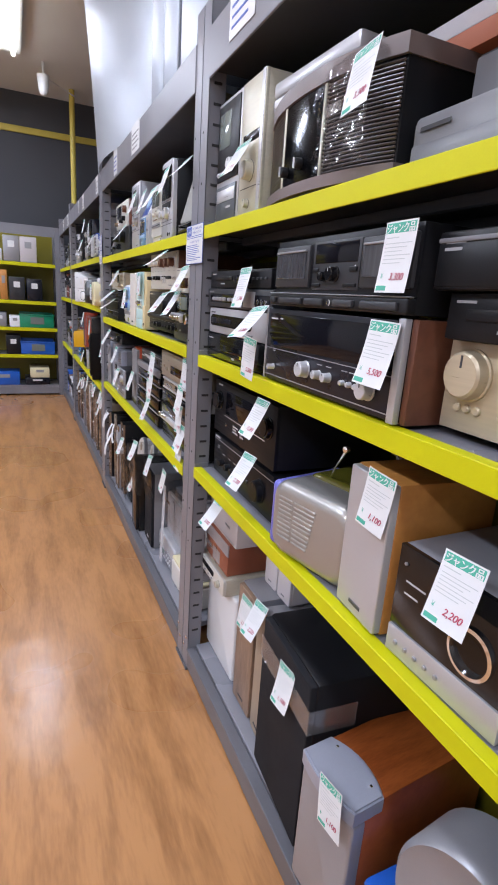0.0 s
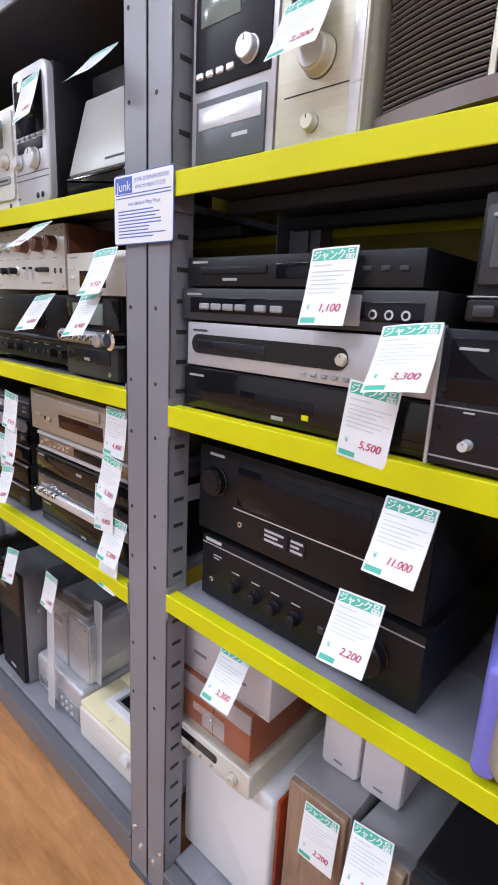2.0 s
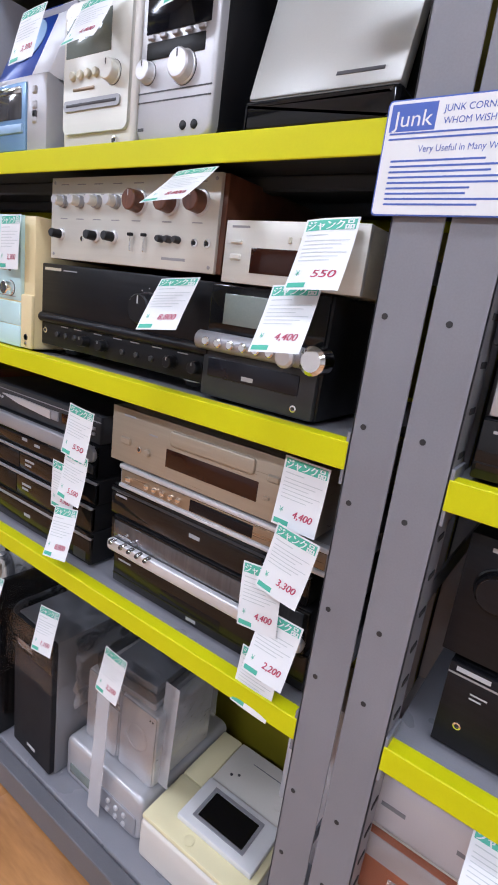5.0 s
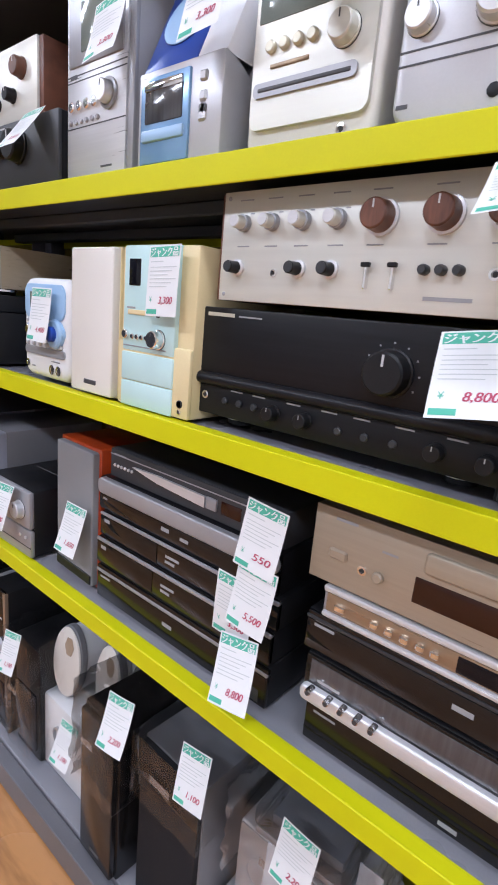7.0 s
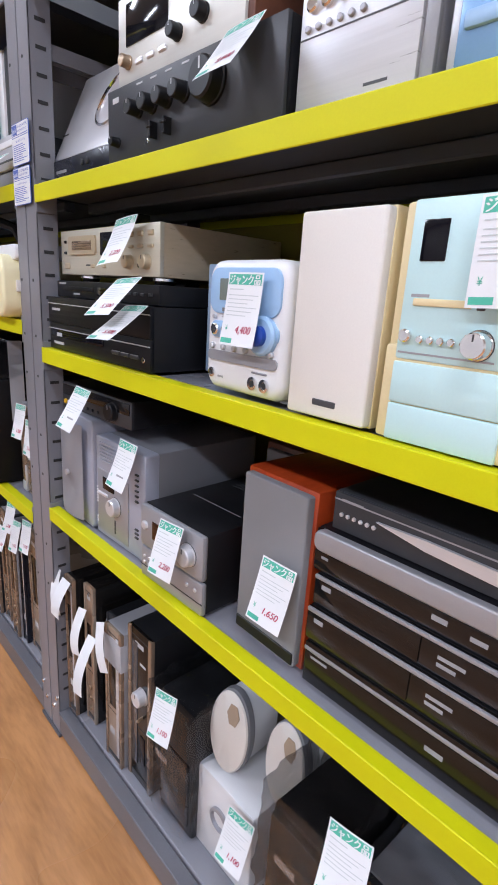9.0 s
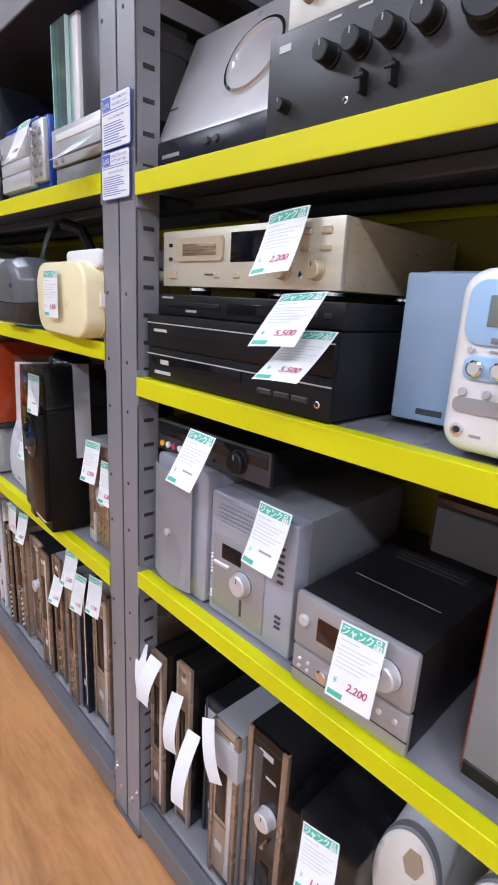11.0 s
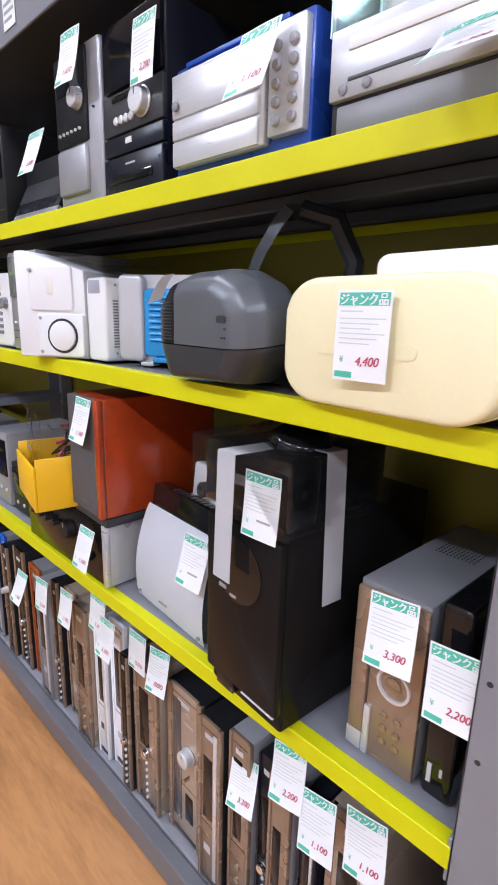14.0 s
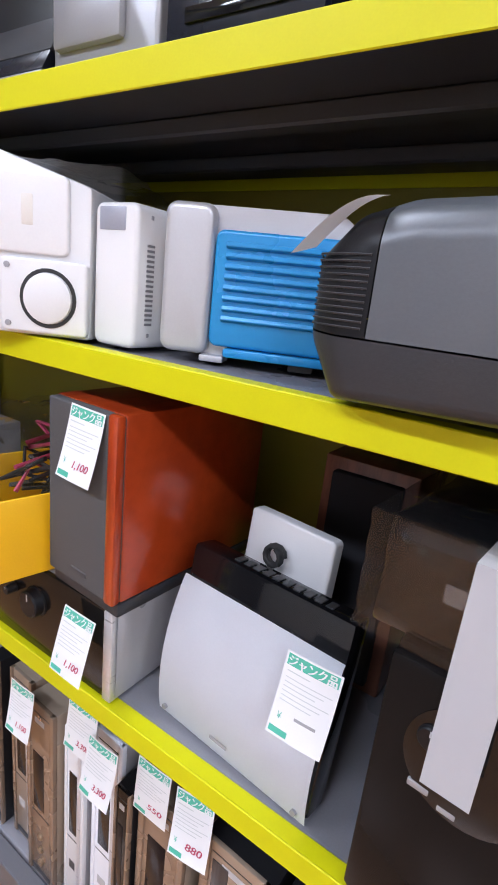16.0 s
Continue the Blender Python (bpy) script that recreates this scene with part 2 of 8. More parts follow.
M = dict(
    rack=surface("rack_grey_paint", (0.198, 0.198, 0.22), 0.36, 0.0, 0.14, 12, 0.05),
    rack_dark=surface("rack_dark_paint", (0.075, 0.075, 0.085), 0.42, 0.0, 0.15, 12),
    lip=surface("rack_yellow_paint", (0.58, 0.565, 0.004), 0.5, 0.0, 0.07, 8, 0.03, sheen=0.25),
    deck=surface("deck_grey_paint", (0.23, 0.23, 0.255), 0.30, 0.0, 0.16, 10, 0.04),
    # deck grey darkened: the shade below the decks is in this colour
    under=surface("deck_underside_shaded", (0.045, 0.048, 0.055), 0.5, 0.2, 0.2, 10),
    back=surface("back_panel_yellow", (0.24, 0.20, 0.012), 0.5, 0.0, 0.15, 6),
    black=surface("black_plastic", (0.0095, 0.0095, 0.011), 0.40, 0, 0.25, 20, 0.08, sheen=0.26),
    gloss=surface("gloss_black", (0.006, 0.006, 0.007), 0.10, 0, 0.3, 14, 0.01, coat=0.08, sheen=0.38),
    blackmetal=surface("brushed_black_metal", (0.009, 0.009, 0.011), 0.36, 0.0, 0.25, 20, 0.05, stretch=(1, 6, 30), sheen=0.22),
    navy=surface("navy_black_plastic", (0.009, 0.010, 0.017), 0.30, 0.0, 0.2, 20, sheen=0.35),
    brownblack=surface("brown_black_gloss", (0.0080, 0.0068, 0.0064), 0.16, 0.0, 0.25, 16, 0.015, coat=0.04, sheen=0.34),
    charcoal=surface("charcoal_plastic", (0.036, 0.037, 0.041), 0.4, 0, 0.18, 20, 0.08, sheen=0.35),
    grey=surface("mid_grey_plastic", (0.20, 0.20, 0.215), 0.42, 0, 0.10, 18, 0.05),
    bluegrey=surface("blue_grey_plastic", (0.36, 0.375, 0.44), 0.38, 0.2, 0.10, 18),
    cloth=surface("grey_grille_cloth", (0.235, 0.232, 0.24), 0.8, 0, 0.15, 18, 0.5, fine=1500, sheen=0.2),
    slate=surface("slate_metallic_plastic", (0.105, 0.113, 0.125), 0.36, 0.2, 0.12, 16, 0.05),
    paleslate=surface("pale_slate_mesh", (0.50, 0.50, 0.53), 0.4, 0.1, 0.05, 16, 0.06, fine=900),
    smoke=surface("smoke_grille_cloth", (0.085, 0.082, 0.083), 0.75, 0, 0.12, 18, 0.4, fine=1500, sheen=0.25),
    darkcloth=surface("black_grille_cloth", (0.018, 0.018, 0.021), 0.8, 0, 0.2, 18, 0.5, fine=1500, sheen=0.2),
    browncloth=surface("taupe_grille_cloth", (0.14, 0.12, 0.10), 0.8, 0, 0.15, 18, 0.5, fine=1500, sheen=0.2),
    silver=surface("silver_metal", (0.64, 0.64, 0.66), 0.34, 0.45, 0.08, 20, 0.04, stretch=(1, 6, 30)),
    silverp=surface("silver_plastic", (0.50, 0.50, 0.52), 0.34, 0.35, 0.07, 18, 0.03),
    greysilver=surface("dull_silver_plastic", (0.34, 0.34, 0.36), 0.38, 0.35, 0.08, 18, 0.03),
    chrome=surface("chrome", (0.82, 0.82, 0.83), 0.09, 1.0, 0.05, 20, 0.01),
    boomsilver=surface("warm_satin_silver", (0.40, 0.39, 0.37), 0.33, 0.6, 0.05, 14, 0.02),
    olive=surface("olive_smoked_plastic", (0.10, 0.094, 0.012), 0.16, 0, 0.12, 14, 0.01, coat=0.3),
    taupe=surface("taupe_wood_trim", (0.155, 0.115, 0.105), 0.42, 0, 0.12, 16, 0.05, stretch=(1, 6, 6)),
    taupedark=surface("dark_taupe_slats", (0.075, 0.062, 0.058), 0.4, 0, 0.12, 16, 0.03),
    smoked=surface("smoked_door_window", (0.055, 0.055, 0.06), 0.14, 0, 0.3, 30, 0.01, coat=0.5, stretch=(14, 1, 1)),
    paleazure=surface("pale_azure_plastic", (0.20, 0.36, 0.58), 0.26, 0.25, 0.08, 14, 0.02, coat=0.3),
    bulge=surface("polished_duct_sheet", (0.74, 0.78, 0.83), 0.44, 0.45, 0.08, 3, 0.03),
    duct=surface("galvanised_sheet", (0.42, 0.45, 0.50), 0.42, 0.5, 0.16, 5, 0.05),
    gold=surface("champagne_metal", (0.58, 0.55, 0.44), 0.36, 0.25, 0.08, 20, 0.03, stretch=(1, 6, 30)),
    rosegold=surface("rose_champagne_metal", (0.38, 0.32, 0.245), 0.34, 0.3, 0.08, 20, 0.03, stretch=(1, 6, 30)),
    warmgold=surface("warm_gold_metal", (0.55, 0.46, 0.32), 0.34, 0.3, 0.07, 18, 0.03, stretch=(1, 6, 30)),
    # worn rack paint, darkened to put the low rail's shade into its colour
    rail=surface("shaded_worn_rail_paint", (0.125, 0.125, 0.138), 0.4, 0.0, 0.22, 9, 0.06),
    upgold=surface("smooth_champagne_front", (0.42, 0.335, 0.255), 0.30, 0.4, 0.03, 10, 0.01),
    upbronze=surface("smooth_bronze_front", (0.30, 0.212, 0.148), 0.28, 0.4, 0.04, 10, 0.01),
    pianoblack=surface("dull_piano_black", (0.010, 0.0088, 0.0086), 0.20, 0, 0.2, 12, 0.01, sheen=0.08),
    goldd=surface("bronze_metal", (0.33, 0.24, 0.16), 0.30, 0.6, 0.10, 20, 0.03, stretch=(1, 6, 30)),
    greige=surface("warm_silver_lid", (0.42, 0.42, 0.395), 0.38, 0.2, 0.06, 16, 0.03),
    ivory=surface("ivory_metal_panel", (0.66, 0.655, 0.60), 0.36, 0.25, 0.06, 16, 0.03, stretch=(1, 6, 20)),
    white=surface("white_plastic", (0.70, 0.70, 0.705), 0.4, 0, 0.05, 14, 0.03),
    offwhite=surface("aged_white_plastic", (0.68, 0.65, 0.60), 0.42, 0, 0.07, 10, 0.03),
    lilac=surface("cool_white_panel", (0.86, 0.88, 0.93), 0.38, 0, 0.05, 14, 0.02),
    cream=surface("cream_plastic", (0.78, 0.71, 0.45), 0.36, 0, 0.07, 10, 0.03),
    yellowed=surface("yellowed_plastic", (0.70, 0.58, 0.33), 0.42, 0, 0.08, 10, 0.03),
    mint=surface("mint_plastic", (0.50, 0.70, 0.70), 0.34, 0, 0.05, 14, 0.02),
    sky=surface("light_blue_plastic", (0.30, 0.47, 0.68), 0.36, 0, 0.07, 14, 0.02),
    powder=surface("powder_blue_plastic", (0.27, 0.38, 0.53), 0.45, 0, 0.08, 14, 0.05),
    azure=surface("azure_plastic", (0.015, 0.26, 0.58), 0.28, 0.1, 0.10, 14, 0.02),
    blue=surface("royal_blue_plastic", (0.012, 0.055, 0.32), 0.30, 0.1, 0.12, 14, 0.02),
    binblue=surface("bin_blue_plastic", (0.012, 0.11, 0.52), 0.35, 0, 0.10, 10),
    green=surface("bin_green_plastic", (0.01, 0.25, 0.13), 0.35, 0, 0.10, 10),
    purple=surface("violet_plastic", (0.17, 0.17, 0.56), 0.34, 0, 0.08, 14),
    binyellow=surface("bin_yellow_plastic", (0.82, 0.46, 0.008), 0.42, 0, 0.10, 8),
    pink=surface("pink_plastic", (0.75, 0.10, 0.38), 0.4, 0, 0.1, 10),
    salmon=surface("salmon_card_box", (0.48, 0.15, 0.075), 0.6, 0, 0.12, 12, 0.05),
    card=surface("pale_card_box", (0.56, 0.52, 0.53), 0.6, 0, 0.08, 12, 0.05),
    tan=surface("tan_speaker_panel", (0.36, 0.28, 0.20), 0.5, 0, 0.12, 14, 0.05),
    display=surface("dark_display_window", (0.005, 0.005, 0.008), 0.09, 0, 0.2, 14, 0.0, sheen=0.25),
    amber=surface("amber_display_window", (0.030, 0.009, 0.005), 0.08, 0, 0.2, 14, 0.0, coat=0.1, sheen=0.3),
    lcd=surface("grey_lcd_window", (0.17, 0.20, 0.18), 0.12, 0, 0.15, 14, 0.0, coat=0.4),
    tagink=surface("tag_grey_print", (0.50, 0.53, 0.53), 0.6, 0, 0.05),
    ink=surface("printed_grey", (0.30, 0.30, 0.31), 0.6, 0, 0.05),
    palemark=surface("printed_pale", (0.46, 0.46, 0.47), 0.5, 0, 0.05),
    darkmark=surface("printed_dark", (0.05, 0.05, 0.055), 0.5, 0, 0.05),
    paper=surface("tag_paper", (0.72, 0.73, 0.735), 0.5, 0, 0.03, 12, 0.04),
    taggreen=surface("tag_green_ink", (0.07, 0.42, 0.30), 0.5, 0, 0.06),
    tagred=surface("tag_red_ink", (0.42, 0.045, 0.10), 0.5, 0, 0.06),
    signblue=surface("sign_blue_ink", (0.06, 0.12, 0.44), 0.4, 0, 0.05),
    rubber=surface("rubber", (0.02, 0.02, 0.02), 0.7, 0, 0.2),
    tape=clear_film("frosted_tape", (0.8, 0.8, 0.82), 0.05, 0.42),
    cleartape=clear_film("clear_tape", (0.9, 0.88, 0.86), 0.2, 0.06, 0.25),
    film=clear_film("clear_wrap", (0.975, 0.98, 0.985), 0.2, 0.004, 0.3),
    pane=clear_film("green_edge_pane", (0.62, 0.86, 0.80), 0.16, 0.06),
    redwood=grained_wood("red_stained_wood", (0.22, 0.020, 0.004), (0.40, 0.050, 0.010), 0.28, (6, 1, 1), 7, 0.3),
    orangewood=grained_wood("orange_wood_veneer", (0.19, 0.040, 0.008), (0.36, 0.092, 0.020), 0.32, (6, 1, 1), 7, 0.2),
    walnut=grained_wood("dark_walnut", (0.055, 0.018, 0.010), (0.15, 0.055, 0.030), 0.38, (6, 1, 1), 8),
    pine=grained_wood("honey_wood_veneer", (0.36, 0.14, 0.03), (0.56, 0.25, 0.06), 0.4, (6, 1, 1), 7),
    bronzewood=grained_wood("brown_wood_front", (0.15, 0.092, 0.058), (0.32, 0.21, 0.14), 0.36, (6, 6, 1), 9),
    floor=grained_wood("wood_print_floor", (0.275, 0.118, 0.041), (0.52, 0.25, 0.097), 0.27, (5.0, 0.8, 1), 3.0, 0.35, 0.055),
    wallgrey=surface("charcoal_wall_paint", (0.045, 0.047, 0.055), 0.6, 0, 0.15, 3),
    wallwhite=surface("white_wall_paint", (0.72, 0.72, 0.70), 0.7, 0, 0.05, 2),
    ceil=surface("ceiling_board", (0.78, 0.77, 0.74), 0.8, 0, 0.06, 3, 0.1),
    pipe=surface("yellow_pipe_paint", (0.62, 0.50, 0.09), 0.5, 0, 0.1, 6),
    tube=glow("lamp_diffuser", (0.95, 0.98, 1.0), 16.0),
)


# ---- shapes ----
def part(name, bm, material, parent=None, label=""):
    """Links a bmesh as one mesh object, under its thing or part if one is given."""
    me = bpy.data.meshes.new(name)
    bmesh.ops.recalc_face_normals(bm, faces=bm.faces)
    bm.to_mesh(me)
    bm.free()
    me.polygons.foreach_set("use_smooth", [True] * len(me.polygons))
    me.set_sharp_from_angle(angle=radians(34))
    me.materials.append(M[material] if isinstance(material, str) else material)
    ob = new(name, me)
    ob.parent = parent
    return tagged(ob, label)


def share(name, me, parent):
    ob = new(name, me)
    ob.parent = parent
    return ob


def block(x0, x1, y0, y1, z0, z1, bev=0.0, seg=2):
    bm = bmesh.new()
    bmesh.ops.create_cube(bm, size=1.0, matrix=Matrix.Translation(((x0 + x1) / 2, (y0 + y1) / 2, (z0 + z1) / 2)) @ Matrix.Diagonal((x1 - x0, y1 - y0, z1 - z0, 1)))
    if bev > 0:
        b = min(bev, 0.45 * min(x1 - x0, y1 - y0, z1 - z0))
        bmesh.ops.bevel(bm, geom=bm.edges[:], offset=b, segments=seg, affect="EDGES", profile=0.5)
    return bm


def rounded(x0, x1, z0, z1, y0, y1, r, seg=5, soft=0.0):
    """A slab whose outline, seen from the front, has corners rounded by r; soft rounds the front edge."""
    bm = bmesh.new()
    pts = []
    for cx, cz, a0 in ((x1 - r, z1 - r, 0), (x0 + r, z1 - r, 90), (x0 + r, z0 + r, 180), (x1 - r, z0 + r, 270)):
        for k in range(seg + 1):
            a = radians(a0 + 90 * k / seg)
            pts.append((cx + r * math.cos(a), cz + r * math.sin(a)))
    f = bm.faces.new([bm.verts.new((x, y0, z)) for x, z in pts])
    ext = bmesh.ops.extrude_face_region(bm, geom=[f])
    bmesh.ops.translate(bm, verts=[v for v in ext["geom"] if isinstance(v, bmesh.types.BMVert)], vec=(0, y1 - y0, 0))
    if soft > 0:
        edges = [e for e in bm.edges if all(abs(v.co.y - y0) < 1e-6 for v in e.verts)]
        bmesh.ops.bevel(bm, geom=edges, offset=soft, segments=3, affect="EDGES", profile=0.5)
    return bm


def turned(profile, cx=0.0, cz=0.0, seg=24):
    """A lathed piece round an axis along y: profile of (radius, y)."""
    bm = bmesh.new()
    rings = []
    for r, y in profile:
        if r < 1e-6:
            rings.append([bm.verts.new((cx, y, cz))])
        else:
            rings.append([bm.verts.new((cx + r * math.cos(2 * math.pi * k / seg), y, cz + r * math.sin(2 * math.pi * k / seg))) for k in range(seg)])
    for a, b in zip(rings, rings[1:]):
        for k in range(seg):
            q = [a[k % len(a)], a[(k + 1) % len(a)], b[(k + 1) % len(b)], b[k % len(b)]]
            q = [v for i, v in enumerate(q) if v not in q[:i]]
            if len(q) > 2:
                bm.faces.new(q)
    return bm


def merge(*bms):
    """Joins several bmeshes into the first."""
    first = bms[0]
    for other in bms[1:]:
        me = bpy.data.meshes.new("joined")
        other.to_mesh(me)
        other.free()
        first.from_mesh(me)
        bpy.data.meshes.remove(me)
    return first


def rod(points, r, sides=8):
    """A round bar or cable through the points."""
    bm = bmesh.new()
    pts = [Vector(p) for p in points]
    rings = []
    for i, p in enumerate(pts):
        d = (pts[min(i + 1, len(pts) - 1)] - pts[max(i - 1, 0)]).normalized()
        a = d.orthogonal().normalized() if not rings else (rings[-1][1] - d * d.dot(rings[-1][1])).normalized()
        b = d.cross(a)
        rings.append(([bm.verts.new(p + r * (a * math.cos(2 * math.pi * k / sides) + b * math.sin(2 * math.pi * k / sides))) for k in range(sides)], a))
    for (ra, _), (rb, _) in zip(rings, rings[1:]):
        for k in range(sides):
            bm.faces.new((ra[k], ra[(k + 1) % sides], rb[(k + 1) % sides], rb[k]))
    bm.faces.new(rings[0][0])
    bm.faces.new(rings[-1][0])
    return bm


TEXTS = {}


def lettering(body):
    """The outline of some words in the built-in font, 1 high, its left end at 0: vertices and faces."""
    if body not in TEXTS:
        curve = bpy.data.curves.new("lettering", "FONT")
        curve.body = body
        ob = new("lettering", curve)
        dg = bpy.context.evaluated_depsgraph_get()
        me = bpy.data.meshes.new_from_object(ob.evaluated_get(dg))
        top = max(v.co.y for v in me.vertices)
        low = min(v.co.x for v in me.vertices)
        TEXTS[body] = ([((v.co.x - low) / top, v.co.y / top) for v in me.vertices], [tuple(p.vertices) for p in me.polygons])
        bpy.data.objects.remove(ob)
        bpy.data.meshes.remove(me)
        bpy.data.curves.remove(curve)
    return TEXTS[body]


# ---- a piece of equipment: x across its front, y into it, z up; front at y = 0 ----
class Gear:
    def __init__(self, name, label, category, x, y_left, z, w, h, d, turn=0.0, group="", tilt=0.0):
        self.ob = new(name)
        self.ob.empty_display_size = 0.05
        self.ob.matrix_world = pose(x, y_left - w / 2, z, tilt, 0, -90 + turn)
        tagged(self.ob, label, category, group)
        self.w, self.h, self.d = w, h, d

    def U(self, u):
        return (u - 0.5) * self.w

    def body(self, material, bev=0.003, y0=0.0, name="body", z0=0.0, z1=None, u0=0.0, u1=1.0, d=None, label=""):
        return part(name, block(self.U(u0), self.U(u1), y0, d or self.d, z0, self.h if z1 is None else z1, bev), material, self.ob, label)

    def panel(self, u0, v0, u1, v1, material, proud=0.003, bev=0.001, name="front_panel", parent=None, back=0.004):
        return part(name, block(self.U(u0), self.U(u1), -proud, back, v0 * self.h, v1 * self.h, bev), material, parent or self.ob)

    def round_panel(self, u0, v0, u1, v1, r, material, proud=0.003, soft=0.0, name="front_panel", back=0.004):
        return part(name, rounded(self.U(u0), self.U(u1), v0 * self.h, v1 * self.h, -proud, back, r, 5, soft), material, self.ob)

    def knob(self, u, v, r, ln, material="black", base=0.003, cap=None):
        bm = turned([(r * 1.08, -base + 0.002), (r * 1.08, -base - ln * 0.15), (r, -base - ln * 0.2), (r * 0.94, -base - ln + r * 0.1), (r * 0.84, -base - ln), (0, -base - ln)], self.U(u), v * self.h)
        k = part("knob", bm, material, self.ob)
        if material in ("silver", "gold", "chrome", "rosegold", "ivory", "white"):
            part("skirt", turned([(r * 1.12, -base + 0.001), (r * 1.12, -base - 0.0008), (r * 1.0, -base - 0.001)], self.U(u), v * self.h, 24), "darkmark", k)
        mark = block(self.U(u) - r * 0.05, self.U(u) + r * 0.05, -base - ln - 0.0006, -base - ln + 0.001, v * self.h + r * 0.3, v * self.h + r * 0.8)
        part("pointer", mark, "palemark" if material in ("black", "gloss", "charcoal", "walnut") else "darkmark", k)
        if cap:
            part("cap", turned([(r * 0.8, -base - ln + 0.001), (r * 0.8, -base - ln - 0.001), (0, -base - ln - 0.0012)], self.U(u), v * self.h), cap, k)
        return k

    def buttons(self, n, u0, u1, v, bw, bh, material="black", proud=0.0035, base=0.003, name="button"):
        for i in range(n):
            c = self.U(u0 + (u1 - u0) * (i / (n - 1) if n > 1 else 0.5))
            part(name, block(c - bw / 2, c + bw / 2, -base - proud, -base + 0.002, v * self.h - bh / 2, v * self.h + bh / 2, min(bw, bh) * 0.2, 1), material, self.ob)

    def dots(self, n, u0, u1, v, r, material="silver", proud=0.004, base=0.003):
        for i in range(n):
            c = self.U(u0 + (u1 - u0) * (i / (n - 1) if n > 1 else 0.5))
            part("button", turned([(r, -base + 0.001), (r, -base - proud * 0.7), (r * 0.75, -base - proud), (0, -base - proud)], c, v * self.h, 14), material, self.ob)

    def socket(self, u, v, r=0.005, base=0.003):
        s = part("socket", turned([(r, -base + 0.001), (r, -base - 0.0015), (r * 0.6, -base - 0.0018), (r * 0.55, -base - 0.0002), (0, -base)], self.U(u), v * self.h, 16), "chrome", self.ob)
        part("hole", turned([(r * 0.5, -base - 0.0005), (0, -base - 0.0006)], self.U(u), v * self.h, 12), "rubber", s)

    def marks(self, u, v, w, h=0.003, material="palemark", n=1, gap=0.006, base=0.003):
        """Illegible print, as plain bars."""
        bms = [block(self.U(u), self.U(u) + w * (1 if i % 2 == 0 else 0.7), -base - 0.0004, -base + 0.001, v * self.h - i * gap, v * self.h - i * gap + h) for i in range(n)]
        part("print", merge(*bms), material, self.ob)

    def grooves(self, vs, material="rubber", u0=0.0, u1=1.0, th=0.0015, base=0.003):
        for v in vs:
            part("seam", block(self.U(u0), self.U(u1), -base - 0.0005, -base + 0.001, v * self.h - th / 2, v * self.h + th / 2), material, self.ob)

    def feet(self, r=0.018, h=0.012, material="rubber", ring=None):
        for u in (0.13, 0.87):
            for y in (0.04, self.d - 0.05):
                bm = bmesh.new()
                bmesh.ops.create_cone(bm, cap_ends=True, segments=18, radius1=r * 0.9, radius2=r, depth=h, matrix=Matrix.Translation((self.U(u), y, -h / 2)))
                f = part("foot", bm, material, self.ob)
                if ring:
                    bm = bmesh.new()
                    bmesh.ops.create_cone(bm, cap_ends=True, segments=18, radius1=r * 1.12, radius2=r * 1.12, depth=h * 0.35, matrix=Matrix.Translation((self.U(u), y, -h * 0.25)))
                    part("foot_ring", bm, ring, f)

    def louvres(self, u0, v0, u1, v1, n, material, upright=False, proud=0.003, base=0.003, fill=0.55):
        for i in range(n):
            if upright:
                c, s = self.U(u0 + (u1 - u0) * (i + 0.5) / n), self.w * (u1 - u0) / n * fill / 2
                bm = block(c - s, c + s, -base - proud, -base + 0.002, v0 * self.h, v1 * self.h, 0.0006, 1)
            else:
                c, s = (v0 + (v1 - v0) * (i + 0.5) / n) * self.h, self.h * (v1 - v0) / n * fill / 2
                bm = block(self.U(u0), self.U(u1), -base - proud, -base + 0.002, c - s, c + s, 0.0006, 1)
            part("slat", bm, material, self.ob)

    def cone(self, u, v, r, base=0.003, ring="grey", skin="charcoal"):
        c = part("speaker_cone", turned([(r * 0.9, -base - 0.001), (r * 0.82, -base - 0.004), (r * 0.72, -base - 0.001), (r * 0.3, -base + 0.0), (r * 0.28, -base - 0.006), (0, -base - 0.011)], self.U(u), v * self.h, 28), skin, self.ob)
        part("surround", turned([(r, -base + 0.001), (r, -base - 0.004), (r * 0.88, -base - 0.005), (r * 0.86, -base + 0.001)], self.U(u), v * self.h, 28), ring, c)


